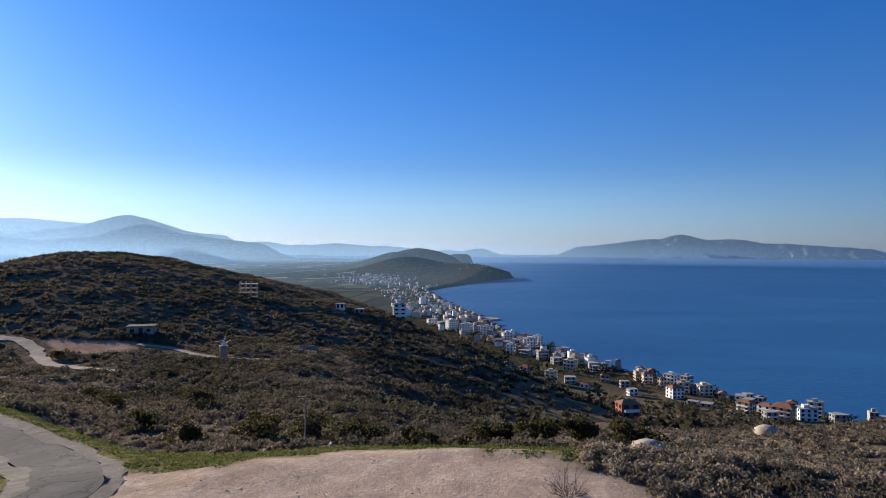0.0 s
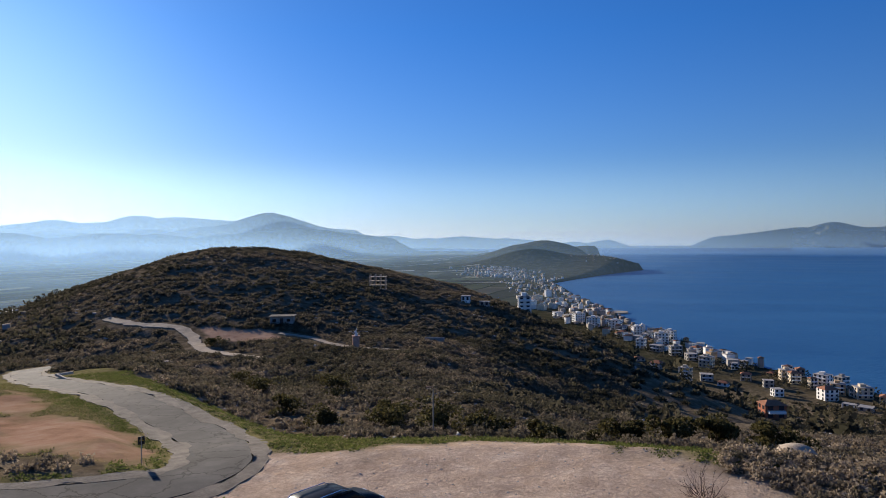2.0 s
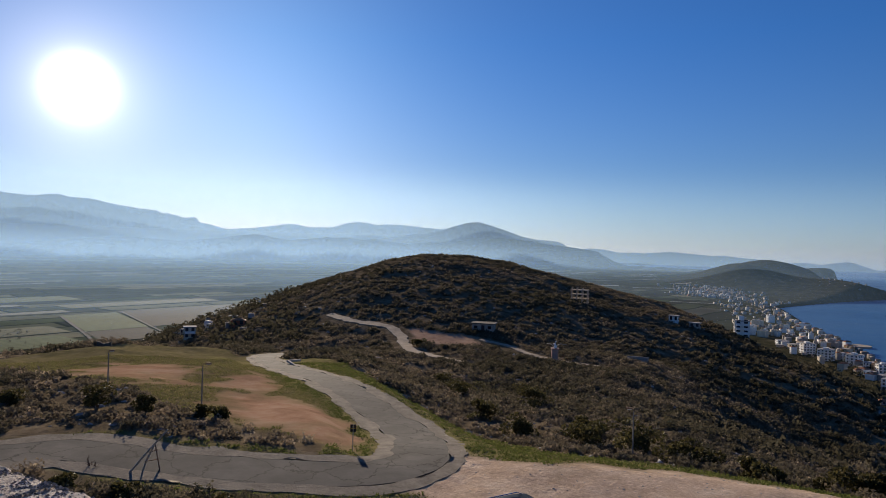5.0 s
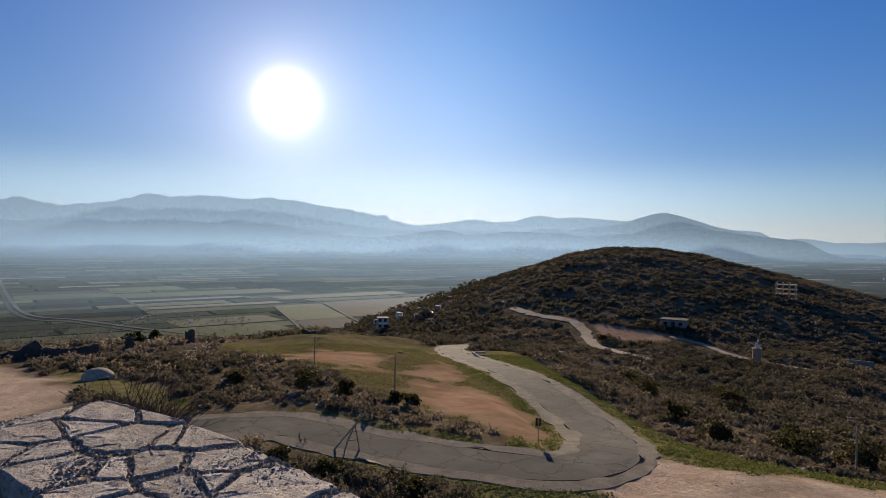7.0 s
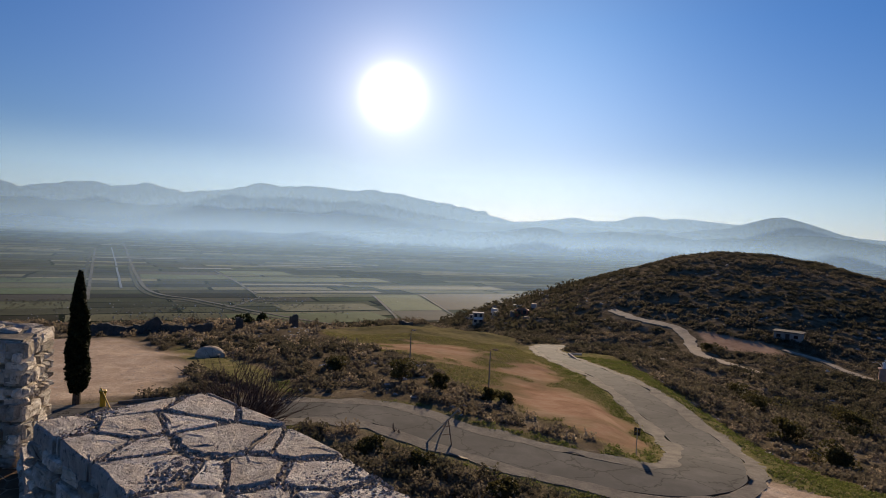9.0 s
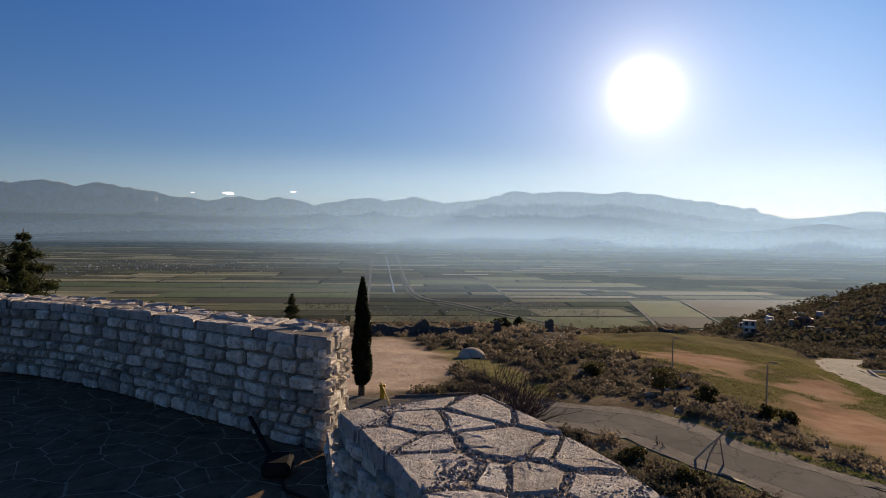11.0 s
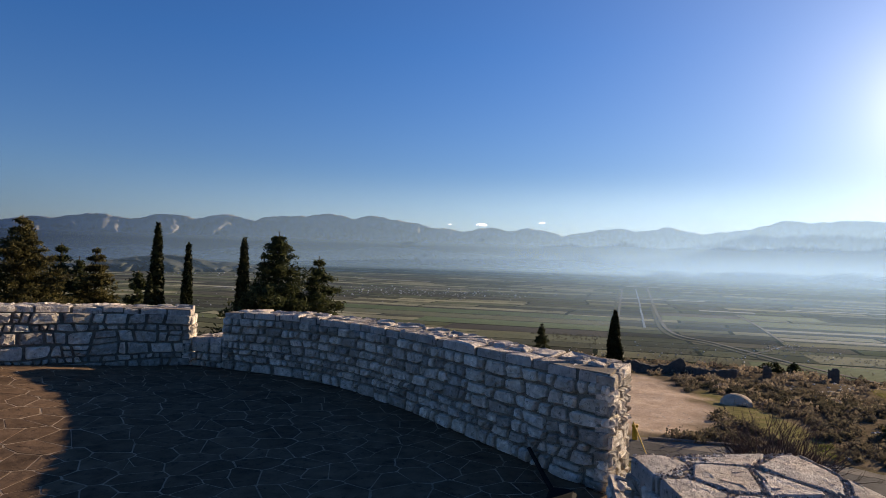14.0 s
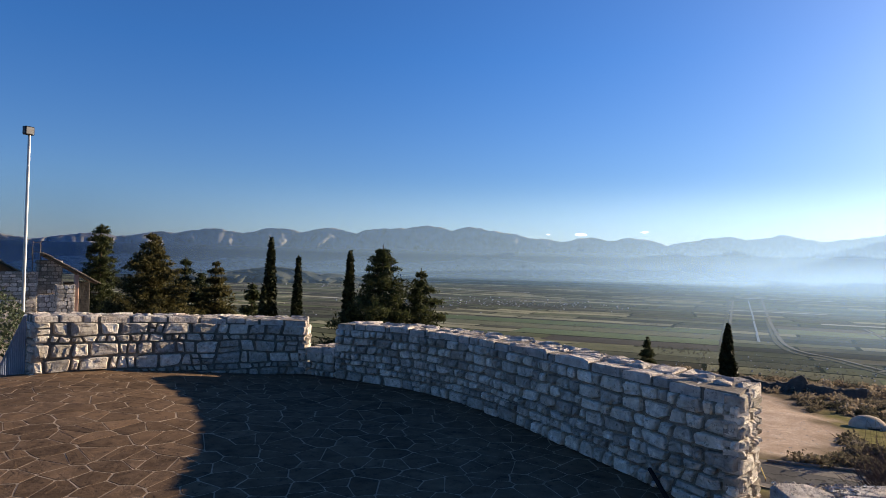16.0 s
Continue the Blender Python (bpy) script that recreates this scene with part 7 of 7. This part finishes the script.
plain_line("canal", "bright narrow canal across the plain", [(88.40, 1080), (88.50, 1150), (88.56, 1230), (88.66, 1330), (88.78, 1480), (88.86, 1650), (88.98, 1840), (89.07, 2040), (89.2, 2400)], 1.8, WATER, 0.6, "canal")
plain_line("dyke_road", "pale curved dyke road beside the canal", [(66.0, 690), (69.6, 712), (73.4, 746), (78.3, 825), (80.8, 881), (83.3, 945), (85.3, 985), (86.5, 1060), (87.15, 1222), (87.75, 1608), (88.2, 2350), (88.4, 2800)], 2.8, BANK, 0.7, "road")
plain_line("ditch", "dark ditch beside the dyke", [(66.0, 668), (69.6, 690), (73.4, 724), (78.3, 800), (80.9, 856), (83.5, 922), (85.7, 962), (86.95, 1050), (87.5, 1222), (87.95, 1608)], 3.2, DITCH, 0.5, "ditch")
plain_line("farm_road", "straight farm road on the canal's far bank", [(90.75, 930), (90.6, 1150), (90.45, 1600), (90.3, 2330)], 2.4, BANK, 0.7, "road")
plain_line("ditch", "dark ditch along the straight farm road", [(91.3, 930), (91.05, 1150), (90.8, 1600), (90.6, 2330)], 2.6, DITCH, 0.5, "ditch")
plain_line("farm_road", "straight pale farm road between fields", [(78.1, 1010), (79.0, 1110), (79.85, 1226), (81.45, 1457)], 2.2, BANK, 0.7, "road")
plain_line("farm_road", "pale farm road beside the green field", [(65.4, 730), (65.94, 782), (66.63, 859), (68.17, 1046)], 2.0, BANK, 0.7, "road")
plain_line("farm_road", "pale farm road beside the ploughed field", [(60.0, 780), (60.29, 803), (61.79, 895), (63.98, 1083)], 1.8, BANK, 0.7, "road")
plain_line("farm_road", "pale farm road below the hill", [(52, 640), (57, 690), (61.5, 720), (66.0, 712)], 2.2, BANK, 0.7, "road")
plain_line("farm_road", "winding village lane on the plain", [(80.5, 852), (79.2, 890), (78.6, 930), (77.3, 960), (74.5, 985)], 1.6, BANK, 0.7, "road")


# fields with a colour of their own: long strips across the sight line
def field(x0, x1, y0, y1, slant, dark, light, label):
    """A farmed strip between two distances, a little above the plain; slant shifts its far edge sideways."""
    ny = max(2, int(abs(y1 - y0) / 25))
    u, v = np.meshgrid(np.linspace(0, 1, 7), np.linspace(0, 1, ny), indexing="ij")
    px, py = x0 + (x1 - x0) * u, y0 + (y1 - y0) * v + slant * (x1 - x0) * u
    edge = 1.5 * lattice(px / 37, py / 37, 41)
    pz = terrain(px, py) + 0.25
    v2 = np.stack([px + edge, py + edge, pz], -1).reshape(-1, 3)
    m = simple("field_crop", dark, light, 0.02, 0.95)
    rows, nn, ll = m.node_tree.nodes, m.node_tree.nodes, m.node_tree.links
    wave, coord2 = rows.new("ShaderNodeTexWave"), rows.new("ShaderNodeTexCoord")
    wave.inputs["Scale"].default_value, wave.inputs["Distortion"].default_value = 0.035, 2.0
    ll.new(coord2.outputs["Object"], wave.inputs["Vector"])
    for node in list(rows):
        if node.bl_idname == "ShaderNodeBsdfPrincipled":
            base = node.inputs["Base Color"].links[0].from_socket
            ll.new(mixed(nn, ll, base, ramp(nn, ll, wave.outputs["Fac"], [(0.2, (0.72, 0.74, 0.7)), (0.7, (1.15, 1.12, 1.1))]), 0.6, "MULTIPLY"), node.inputs["Base Color"])
    ob = new("field", mesh_of("field", v2, sheet(7, ny, False), m, False))
    return tagged(ob, label, "field", kind="structure")


LUSH, PALE_GREEN, OLIVE, PLOUGHED, STUBBLE = ((0.060, 0.085, 0.035), (0.10, 0.135, 0.055)), ((0.075, 0.105, 0.046), (0.12, 0.155, 0.072)), ((0.085, 0.088, 0.045), (0.14, 0.14, 0.075)), ((0.040, 0.036, 0.030), (0.065, 0.058, 0.048)), ((0.15, 0.145, 0.10), (0.24, 0.225, 0.165))
for x0, x1, y0, y1, slant, tones, label in (
        (-789, -971, 345, 421, -0.25, PALE_GREEN, "bright green field between two farm roads"), (-700, -786, 322, 396, -0.25, PLOUGHED, "dark ploughed field below the meadow"),
        (-789, -985, 425, 640, -0.25, PLOUGHED, "dark ploughed field beyond the green one"), (-700, -780, 130, 312, 0, LUSH, "green field along the dyke road"),
        (-800, -868, 205, 335, 0, OLIVE, "olive green field"), (-1000, -1072, -330, -18, 0, PALE_GREEN, "pale green field beside the straight road"),
        (-1080, -1150, -620, -18, 0, OLIVE, "long olive strip with furrows"), (-1160, -1236, -700, -18, 0, LUSH, "long green strip"), (-925, -990, -260, -18, 0, PLOUGHED, "dark strip before the green field"),
        (-850, -915, -200, -20, 0, OLIVE, "olive strip near the village"), (-1240, -1330, 66, 214, 0, PALE_GREEN, "pale green strip by the canal"), (-1010, -1040, 214, 420, 0, STUBBLE, "pale stubble strip"),
        (-1130, -1160, 216, 400, 0, STUBBLE, "thin pale stubble strip"), (-1200, -1290, 216, 520, 0, LUSH, "broad green strip"), (-1345, -1440, 222, 360, 0, PALE_GREEN, "light field at the road's end"),
        (-1060, -1120, 440, 700, 0, OLIVE, "olive strip beyond the green field"), (-1330, -1400, 66, 210, 0, PLOUGHED, "dark strip by the canal")):
    field(x0, x1, y0, y1, slant, *tones, label)

# strips too far off and many to tell one by one
frng = np.random.default_rng(17)
count = 150
fx, fy = -frng.uniform(1480, 3500, count), frng.uniform(-1500, 2300, count)
fl, fd = frng.uniform(60, 330, count), frng.uniform(12, 55, count) * (-fx / 2200)
fy = np.where(np.abs(fy - 30) < 60, fy + 150, fy)
corner = np.array([(-1, -1), (1, -1), (1, 1), (-1, 1)]) / 2
qx, qy = fx[:, None] + fd[:, None] * corner[:, 0], fy[:, None] + fl[:, None] * corner[:, 1]
STRIP, n, l, bsdf = material("far_strip")
geo = n.new("ShaderNodeNewGeometry")
l.new(ramp(n, l, geo.outputs["Random Per Island"], [(0.0, (0.045, 0.042, 0.034)), (0.3, (0.085, 0.10, 0.05)), (0.6, (0.12, 0.13, 0.08)), (0.82, (0.22, 0.21, 0.16)), (1.0, (0.42, 0.40, 0.34))]), bsdf.inputs["Base Color"])
bsdf.inputs["Roughness"].default_value, bsdf.inputs["Specular IOR Level"].default_value = 0.95, 0.0
tagged(new("far_fields", stuff_mesh("far_fields", np.stack([qx, qy, terrain(qx, qy) + 0.6], -1).reshape(-1, 3), np.arange(4 * count).reshape(count, 4), STRIP)), "pale and dark field strips far out on the plain", "fields", kind="stuff")

count = 90
fa, fr = frng.uniform(15.5, 29, count), frng.uniform(1450, 3300, count)
fl, fd = frng.uniform(1.2, 5.5, count), frng.uniform(10, 34, count) * (fr / 2000)
qa, qr = np.radians(fa[:, None] + fl[:, None] * corner[:, 0]), fr[:, None] + fd[:, None] * corner[:, 1]
qx, qy = -qr * np.sin(qa), qr * np.cos(qa)
tagged(new("far_fields", stuff_mesh("far_fields", np.stack([qx, qy, terrain(qx, qy) + 0.6], -1).reshape(-1, 3), np.arange(4 * count).reshape(count, 4)[:, ::-1].copy(), STRIP)), "field strips of the plain behind the round hill", "fields", kind="stuff")

# long pale roofs of a glasshouse at the plain's near edge
for k in range(3):
    bm = bmesh.new()
    box(bm, -4, 4, -14, 14, 0, 2.4, 0.1)
    a = [bm.verts.new(p) for p in ((-4.2, -14.2, 2.4), (4.2, -14.2, 2.4), (4.2, 14.2, 2.4), (-4.2, 14.2, 2.4), (0, -14.2, 4.2), (0, 14.2, 4.2))]
    for q in ((0, 1, 4), (1, 2, 5, 4), (2, 3, 5), (3, 0, 4, 5)):
        bm.faces.new([a[i] for i in q])
    ob = part("glasshouse", bm, WHITE_PAINT)
    gx0, gy0 = -640 - 9 * k, 262 + 14 * k
    ob.matrix_basis = pose(gx0, gy0, float(terrain(gx0, gy0)), 0, 0, 4)
    tagged(ob, "long pale glasshouse at the plain's edge", "glasshouse", "glasshouses")

# ---- clouds over the range ----
CLOUD, n, l, bsdf = material("cloud")
bsdf.inputs["Base Color"].default_value, bsdf.inputs["Roughness"].default_value = (0.9, 0.9, 0.92, 1), 1.0
tr, mx = n.new("ShaderNodeBsdfTransparent"), n.new("ShaderNodeMixShader")
# sunlit white is put in as a glow, so the clouds stay bright
bsdf.inputs["Emission Color"].default_value, bsdf.inputs["Emission Strength"].default_value = (1, 0.97, 0.93, 1), 0.75
tr.inputs[0].default_value, mx.inputs[0].default_value = (1, 1, 1, 1), 0.62
l.new(bsdf.outputs[0], mx.inputs[1])
l.new(tr.outputs[0], mx.inputs[2])
for node in n:
    if node.bl_idname == "ShaderNodeOutputMaterial":
        l.new(mx.outputs[0], node.inputs["Surface"])
for az, el, w, seed in ((102.4, 2.5, 110, 1), (97.2, 2.78, 70, 2), (105.2, 2.5, 40, 3)):
    x, y = polar(az, 4890)
    z = 1.75 + 4890 * math.tan(radians(el))
    r2 = random.Random(seed)
    bm = bmesh.new()
    for k in range(9):
        u = r2.uniform(-1, 1)
        bmesh.ops.create_icosphere(bm, subdivisions=2, radius=1, matrix=pose(u * w * 0.42, 0, r2.uniform(-0.4, 1) * w * 0.06) @ Matrix.Diagonal((w * 0.2 * (1.15 - abs(u)), w * 0.12, w * 0.085 * (1.2 - abs(u)), 1)))
    ob = part("cloud", bm, CLOUD, None, "", False)
    ob.matrix_basis = pose(x, y, z, 0, 0, az)
    tagged(ob, "small white cloud over the mountains", "cloud", kind="structure")

# ---- at the terrace's far corner ----
ROOF_SLATE = stone_material("roof_slate", (0.20, 0.165, 0.125), (0.36, 0.30, 0.23), (0.10, 0.085, 0.07), (0.34, 0.25, 0.16), 3, 0.02)


def masonry(name, parent, x0, x1, y0, y1, z0, z1, seed, m):
    """A rough stone block of wall with single stones on its near and right faces."""
    bm = bmesh.new()
    box(bm, x0 + 0.03, x1 - 0.03, y0 + 0.03, y1 - 0.03, z0, z1 - 0.02)
    body = part(name, bm, MORTAR, parent)
    rnd = random.Random(seed)
    for face in (0, 1, 2):
        a, b = (x0, x1) if face == 0 else (y0, y1)
        z = z0
        while z < z1 - 0.06:
            h = min(rnd.uniform(0.13, 0.26), z1 - z)
            u = a
            while u < b - 0.03:
                w = min(rnd.uniform(0.16, 0.5), b - u)
                ob = new("stone", rnd.choice(STONES))
                ob.parent = body
                s = Matrix.Diagonal((w - 0.02, 0.16, h - 0.02, 1))
                zc = z + h / 2
                if face == 0:
                    ob.matrix_basis = pose(u + w / 2, y0 + 0.05, zc) @ s
                elif face == 1:
                    ob.matrix_basis = pose(x1 - 0.05, u + w / 2, zc, 0, 0, 90) @ s
                else:
                    ob.matrix_basis = pose(x0 + 0.05, u + w / 2, zc, 0, 0, -90) @ s
                u += w
            z += h
    return body


# the gate house: its x axis runs across the sight line from the terrace, y away from it
gx, gy = polar(144.4, 40.4)
house = thing("stone_house", pose(gx, gy, 0, 0, 0, 148), "small rough stone house with a slate lean-to roof", "house")
masonry("pier", house, 0.0, 0.78, -2.2, -1.5, -3.5, 0.15, 61, None)
masonry("wall", house, -0.75, 0.0, -2.0, -1.5, -3.5, -0.35, 65, None)
masonry("gable", house, -0.8, 0.35, 0.2, 0.9, -3.5, 1.35, 62, None)
masonry("wall", house, -3.4, -0.75, -0.2, 0.5, -3.5, 0.75, 63, None)
bm = bmesh.new()
box(bm, -0.11, 0.11, -0.11, 0.11, -3.5, 0.62, 0.02, pose(0.95, -0.9, 0))
part("post", bm, PINK, house, "pale plastered roof post")
bm = bmesh.new()
box(bm, -0.1, 2.75, -1.3, 3.4, -0.10, 0.0, 0.02, pose(-0.45, 0, 1.62, 0, 31, 0))
part("roof", bm, BARK, house, "dark timber roof deck")
# the porch's inner shade is put into this wall's dark colour
bm = bmesh.new()
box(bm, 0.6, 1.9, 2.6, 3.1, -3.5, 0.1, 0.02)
part("back_wall", bm, RUIN, house, "back wall of the porch, its shade put into a dark colour")
roof_rnd = random.Random(4)
for i in range(7):
    for j in range(11):
        bm = bmesh.new()
        box(bm, -0.26, 0.26, -0.24, 0.24, 0, 0.045, 0.008)
        ob = part("roof_slate", bm, ROOF_SLATE, house)
        ob.matrix_basis = pose(-0.45, 0, 1.62, 0, 31, 0) @ pose(0.1 + 0.42 * i, -1.2 + 0.44 * j + 0.1 * (i % 2), 0.012 + 0.012 * (j % 2), roof_rnd.uniform(-2, 2), -4 + roof_rnd.uniform(-2, 2), roof_rnd.uniform(-6, 6))
t = thing("antenna_frame", pose(gx, gy, 0, 0, 0, 144.9), "small rusty ladder-like frame above the stone wall", "frame")
for xx in (-1.0, -0.66):
    bm = bmesh.new()
    tube(bm, [(xx, 0.1, 0.7), (xx, 0.1, 2.3)], [0.022, 0.022], 6)
    part("upright", bm, RUSTY, t)
for zz in (1.2, 1.75, 2.25):
    bm = bmesh.new()
    tube(bm, [(-1.0, 0.1, zz), (-0.66, 0.1, zz)], [0.016, 0.016], 6)
    part("rung", bm, RUSTY, t)
hall = thing("stone_hall", pose(*polar(148.2, 42.0), 0, 0, 0, 160), "rough stone hall with a slate roof", "house")
masonry("wall", hall, -3.0, 1.0, -0.3, 0.5, -3.5, 0.7, 64, None)
bm = bmesh.new()
box(bm, -3.6, 1.3, -0.5, 3.4, -0.08, 0.0, 0.01, pose(0, -0.1, 1.35, 0, 33, 0))
part("roof", bm, BARK, hall)
for i in range(11):
    for j in range(9):
        bm = bmesh.new()
        box(bm, -0.26, 0.26, -0.27, 0.27, 0, 0.045, 0.008)
        ob = part("roof_slate", bm, ROOF_SLATE, hall)
        ob.matrix_basis = pose(0, -0.1, 1.35, 0, 33, 0) @ pose(-3.3 + 0.43 * i, -0.4 + 0.42 * j, 0.012 + 0.01 * (j % 2), roof_rnd.uniform(-2, 2), -3, roof_rnd.uniform(-6, 6))

# flagpole lamp, hedge and railing
px, py = polar(145.3, 16.6)
t = thing("floodlight_mast", pose(px, py, -2.6), "tall thin grey mast with a floodlight on top", "floodlight mast")
bm = bmesh.new()
tube(bm, [(0, 0, -1.5), (0, 0, 2.5), (-0.02, 0, 6.75)], [0.04, 0.036, 0.028], 10)
part("mast", bm, STEEL, t)
bm = bmesh.new()
box(bm, -0.10, 0.10, -0.06, 0.06, 6.75, 6.93, 0.02)
lamp = part("floodlight", bm, DARK_METAL, t, "dark floodlight housing")
bm = bmesh.new()
box(bm, -0.08, 0.08, -0.075, -0.058, 6.77, 6.91, 0.005)
part("lens", bm, LENS, lamp)
x, y = polar(149.6, 14.2)
leafy_bush(x, y, -2.5, 4.9, 2.7, "dense clipped grey-green hedge bush", 81, HEDGE_LEAF, 24000, 0.065, "hedge")
RAIL_PAINT = simple("railing_paint", (0.16, 0.19, 0.24), (0.26, 0.30, 0.36), 6, 0.5)
rail_a, rail_b = Vector((-6.06, -8.36, 0.94)), Vector((-6.39, -9.67, -0.29))
t = thing("railing", pose(rail_a.x, rail_a.y, 0), "blue-grey iron stair railing beside the parapet's end", "railing")
for k in range(22):
    p = (rail_b - rail_a) * (k / 21)
    bm = bmesh.new()
    tube(bm, [(p.x, p.y, rail_a.z + p.z - 0.95), (p.x, p.y, rail_a.z + p.z)], [0.011, 0.011], 5)
    part("baluster", bm, RAIL_PAINT, t)
for low in (0.0, 0.9):
    bm = bmesh.new()
    q = rail_b - rail_a
    tube(bm, [(0, 0, rail_a.z - low), (q.x, q.y, rail_b.z - low)], [0.02, 0.02], 6)
    part("rail", bm, RAIL_PAINT, t)
# the stair that the railing goes down with
stair = thing("stone_stair", pose(rail_a.x, rail_a.y, 0), "rough stone steps going down beside the parapet's end", "stair")
way = Vector((rail_b.x - rail_a.x, rail_b.y - rail_a.y, 0)).normalized()
turn = math.degrees(math.atan2(way.y, way.x))
for k in range(16):
    bm = bmesh.new()
    box(bm, 0.27 * k, 0.27 * k + 0.3, -0.12, 1.3, -2.9, -0.08 - 0.175 * k, 0.015)
    ob = part("step", bm, CONCRETE, stair)
    ob.matrix_basis = pose(0, 0, 0, 0, 0, turn)
# ground of the upper castle yard behind the parapet's end
bm = bmesh.new()
yard = [polar(a, r) for a, r in ((152, 11.2), (143.5, 11.6), (139.5, 17), (139, 47), (165, 52), (165, 14))]
ring = [bm.verts.new((*p, -2.6)) for p in yard]
low = [bm.verts.new((*p, -12)) for p in yard]
bm.faces.new(ring)
for i in range(len(ring)):
    j = (i + 1) % len(ring)
    bm.faces.new((ring[i], low[i], low[j], ring[j]))
bmesh.ops.recalc_face_normals(bm, faces=bm.faces)
tagged(part("yard", bm, TRACK), "bare earth of the castle yard", "ground", kind="structure")

LAMP_BLACK = simple("matt_black", (0.010, 0.010, 0.010), (0.024, 0.023, 0.022), 9, 0.85)
# lamp that lights the wall, standing on the paving
t = thing("floor_spotlight", pose(-5.35, -0.56, 0), "black floor spotlight on a tilted bar by the wall", "spotlight")
bm = bmesh.new()
tube(bm, [(0.0, 0.0, 0.03), (-0.28, -0.12, 0.07), (-0.66, -0.30, 0.17)], [0.02, 0.02, 0.018], 6)
part("bar", bm, LAMP_BLACK, t)
bm = bmesh.new()
box(bm, -0.05, 0.2, -0.07, 0.12, 0.006, 0.10, 0.02)
lamp = part("housing", bm, LAMP_BLACK, t)
bm = bmesh.new()
box(bm, -0.03, 0.18, -0.05, 0.10, 0.1005, 0.106, 0.002)
part("lens", bm, LAMP_BLACK, lamp)
bm = bmesh.new()
tube(bm, [(0.18, 0.05, 0.02), (0.42, 0.12, 0.015), (0.6, 0.32, 0.015)], [0.012, 0.012, 0.012], 5)
part("cable", bm, LAMP_BLACK, t)

# ---- paving of the terrace ----
rnd = random.Random(77)
flags = [(m, p) for m, p in cells(-9.4, 3.5, -12.5, 1.0, 0.175, 70, 1.5, 0.95, None, 0.26) if inside(m, OUTLINE) or any(inside(q, OUTLINE) for q in p)]
flags.sort(key=lambda q: (q[0] - Vector((-5.6, -5.2))).length)
rest_v, rest_f, bed_v, bed_f = [], [], [], []
for i, (mid, poly) in enumerate(flags):
    v, f = slab(poly, mid, 0.003, 0.05, rnd, lambda p, dz: (p.x, p.y, dz + float(floor_rise(p.x, p.y))), 0.002, 0.0008, 0.955, 2, 0.985)
    k = len(bed_v)
    bed_v += [(p.x, p.y, float(floor_rise(p.x, p.y)) - 0.0015) for p in [mid] + poly]
    bed_f += [(k, k + 1 + q, k + 1 + (q + 1) % len(poly)) for q in range(len(poly))]
    if i < 300:
        lay_slab("flagstone", floor, v, f, FLAG_STONE)
    else:
        rest_f += [tuple(k + len(rest_v) for k in q) for q in f]
        rest_v += v
rest = new("flagstones", mesh_of("flagstones", rest_v, rest_f, FLAG_STONE))
rest.parent = floor
tagged(rest, kind="stuff")
bed = new("mortar_bed", mesh_of("mortar_bed", bed_v, bed_f, JOINT))
bed.parent = floor
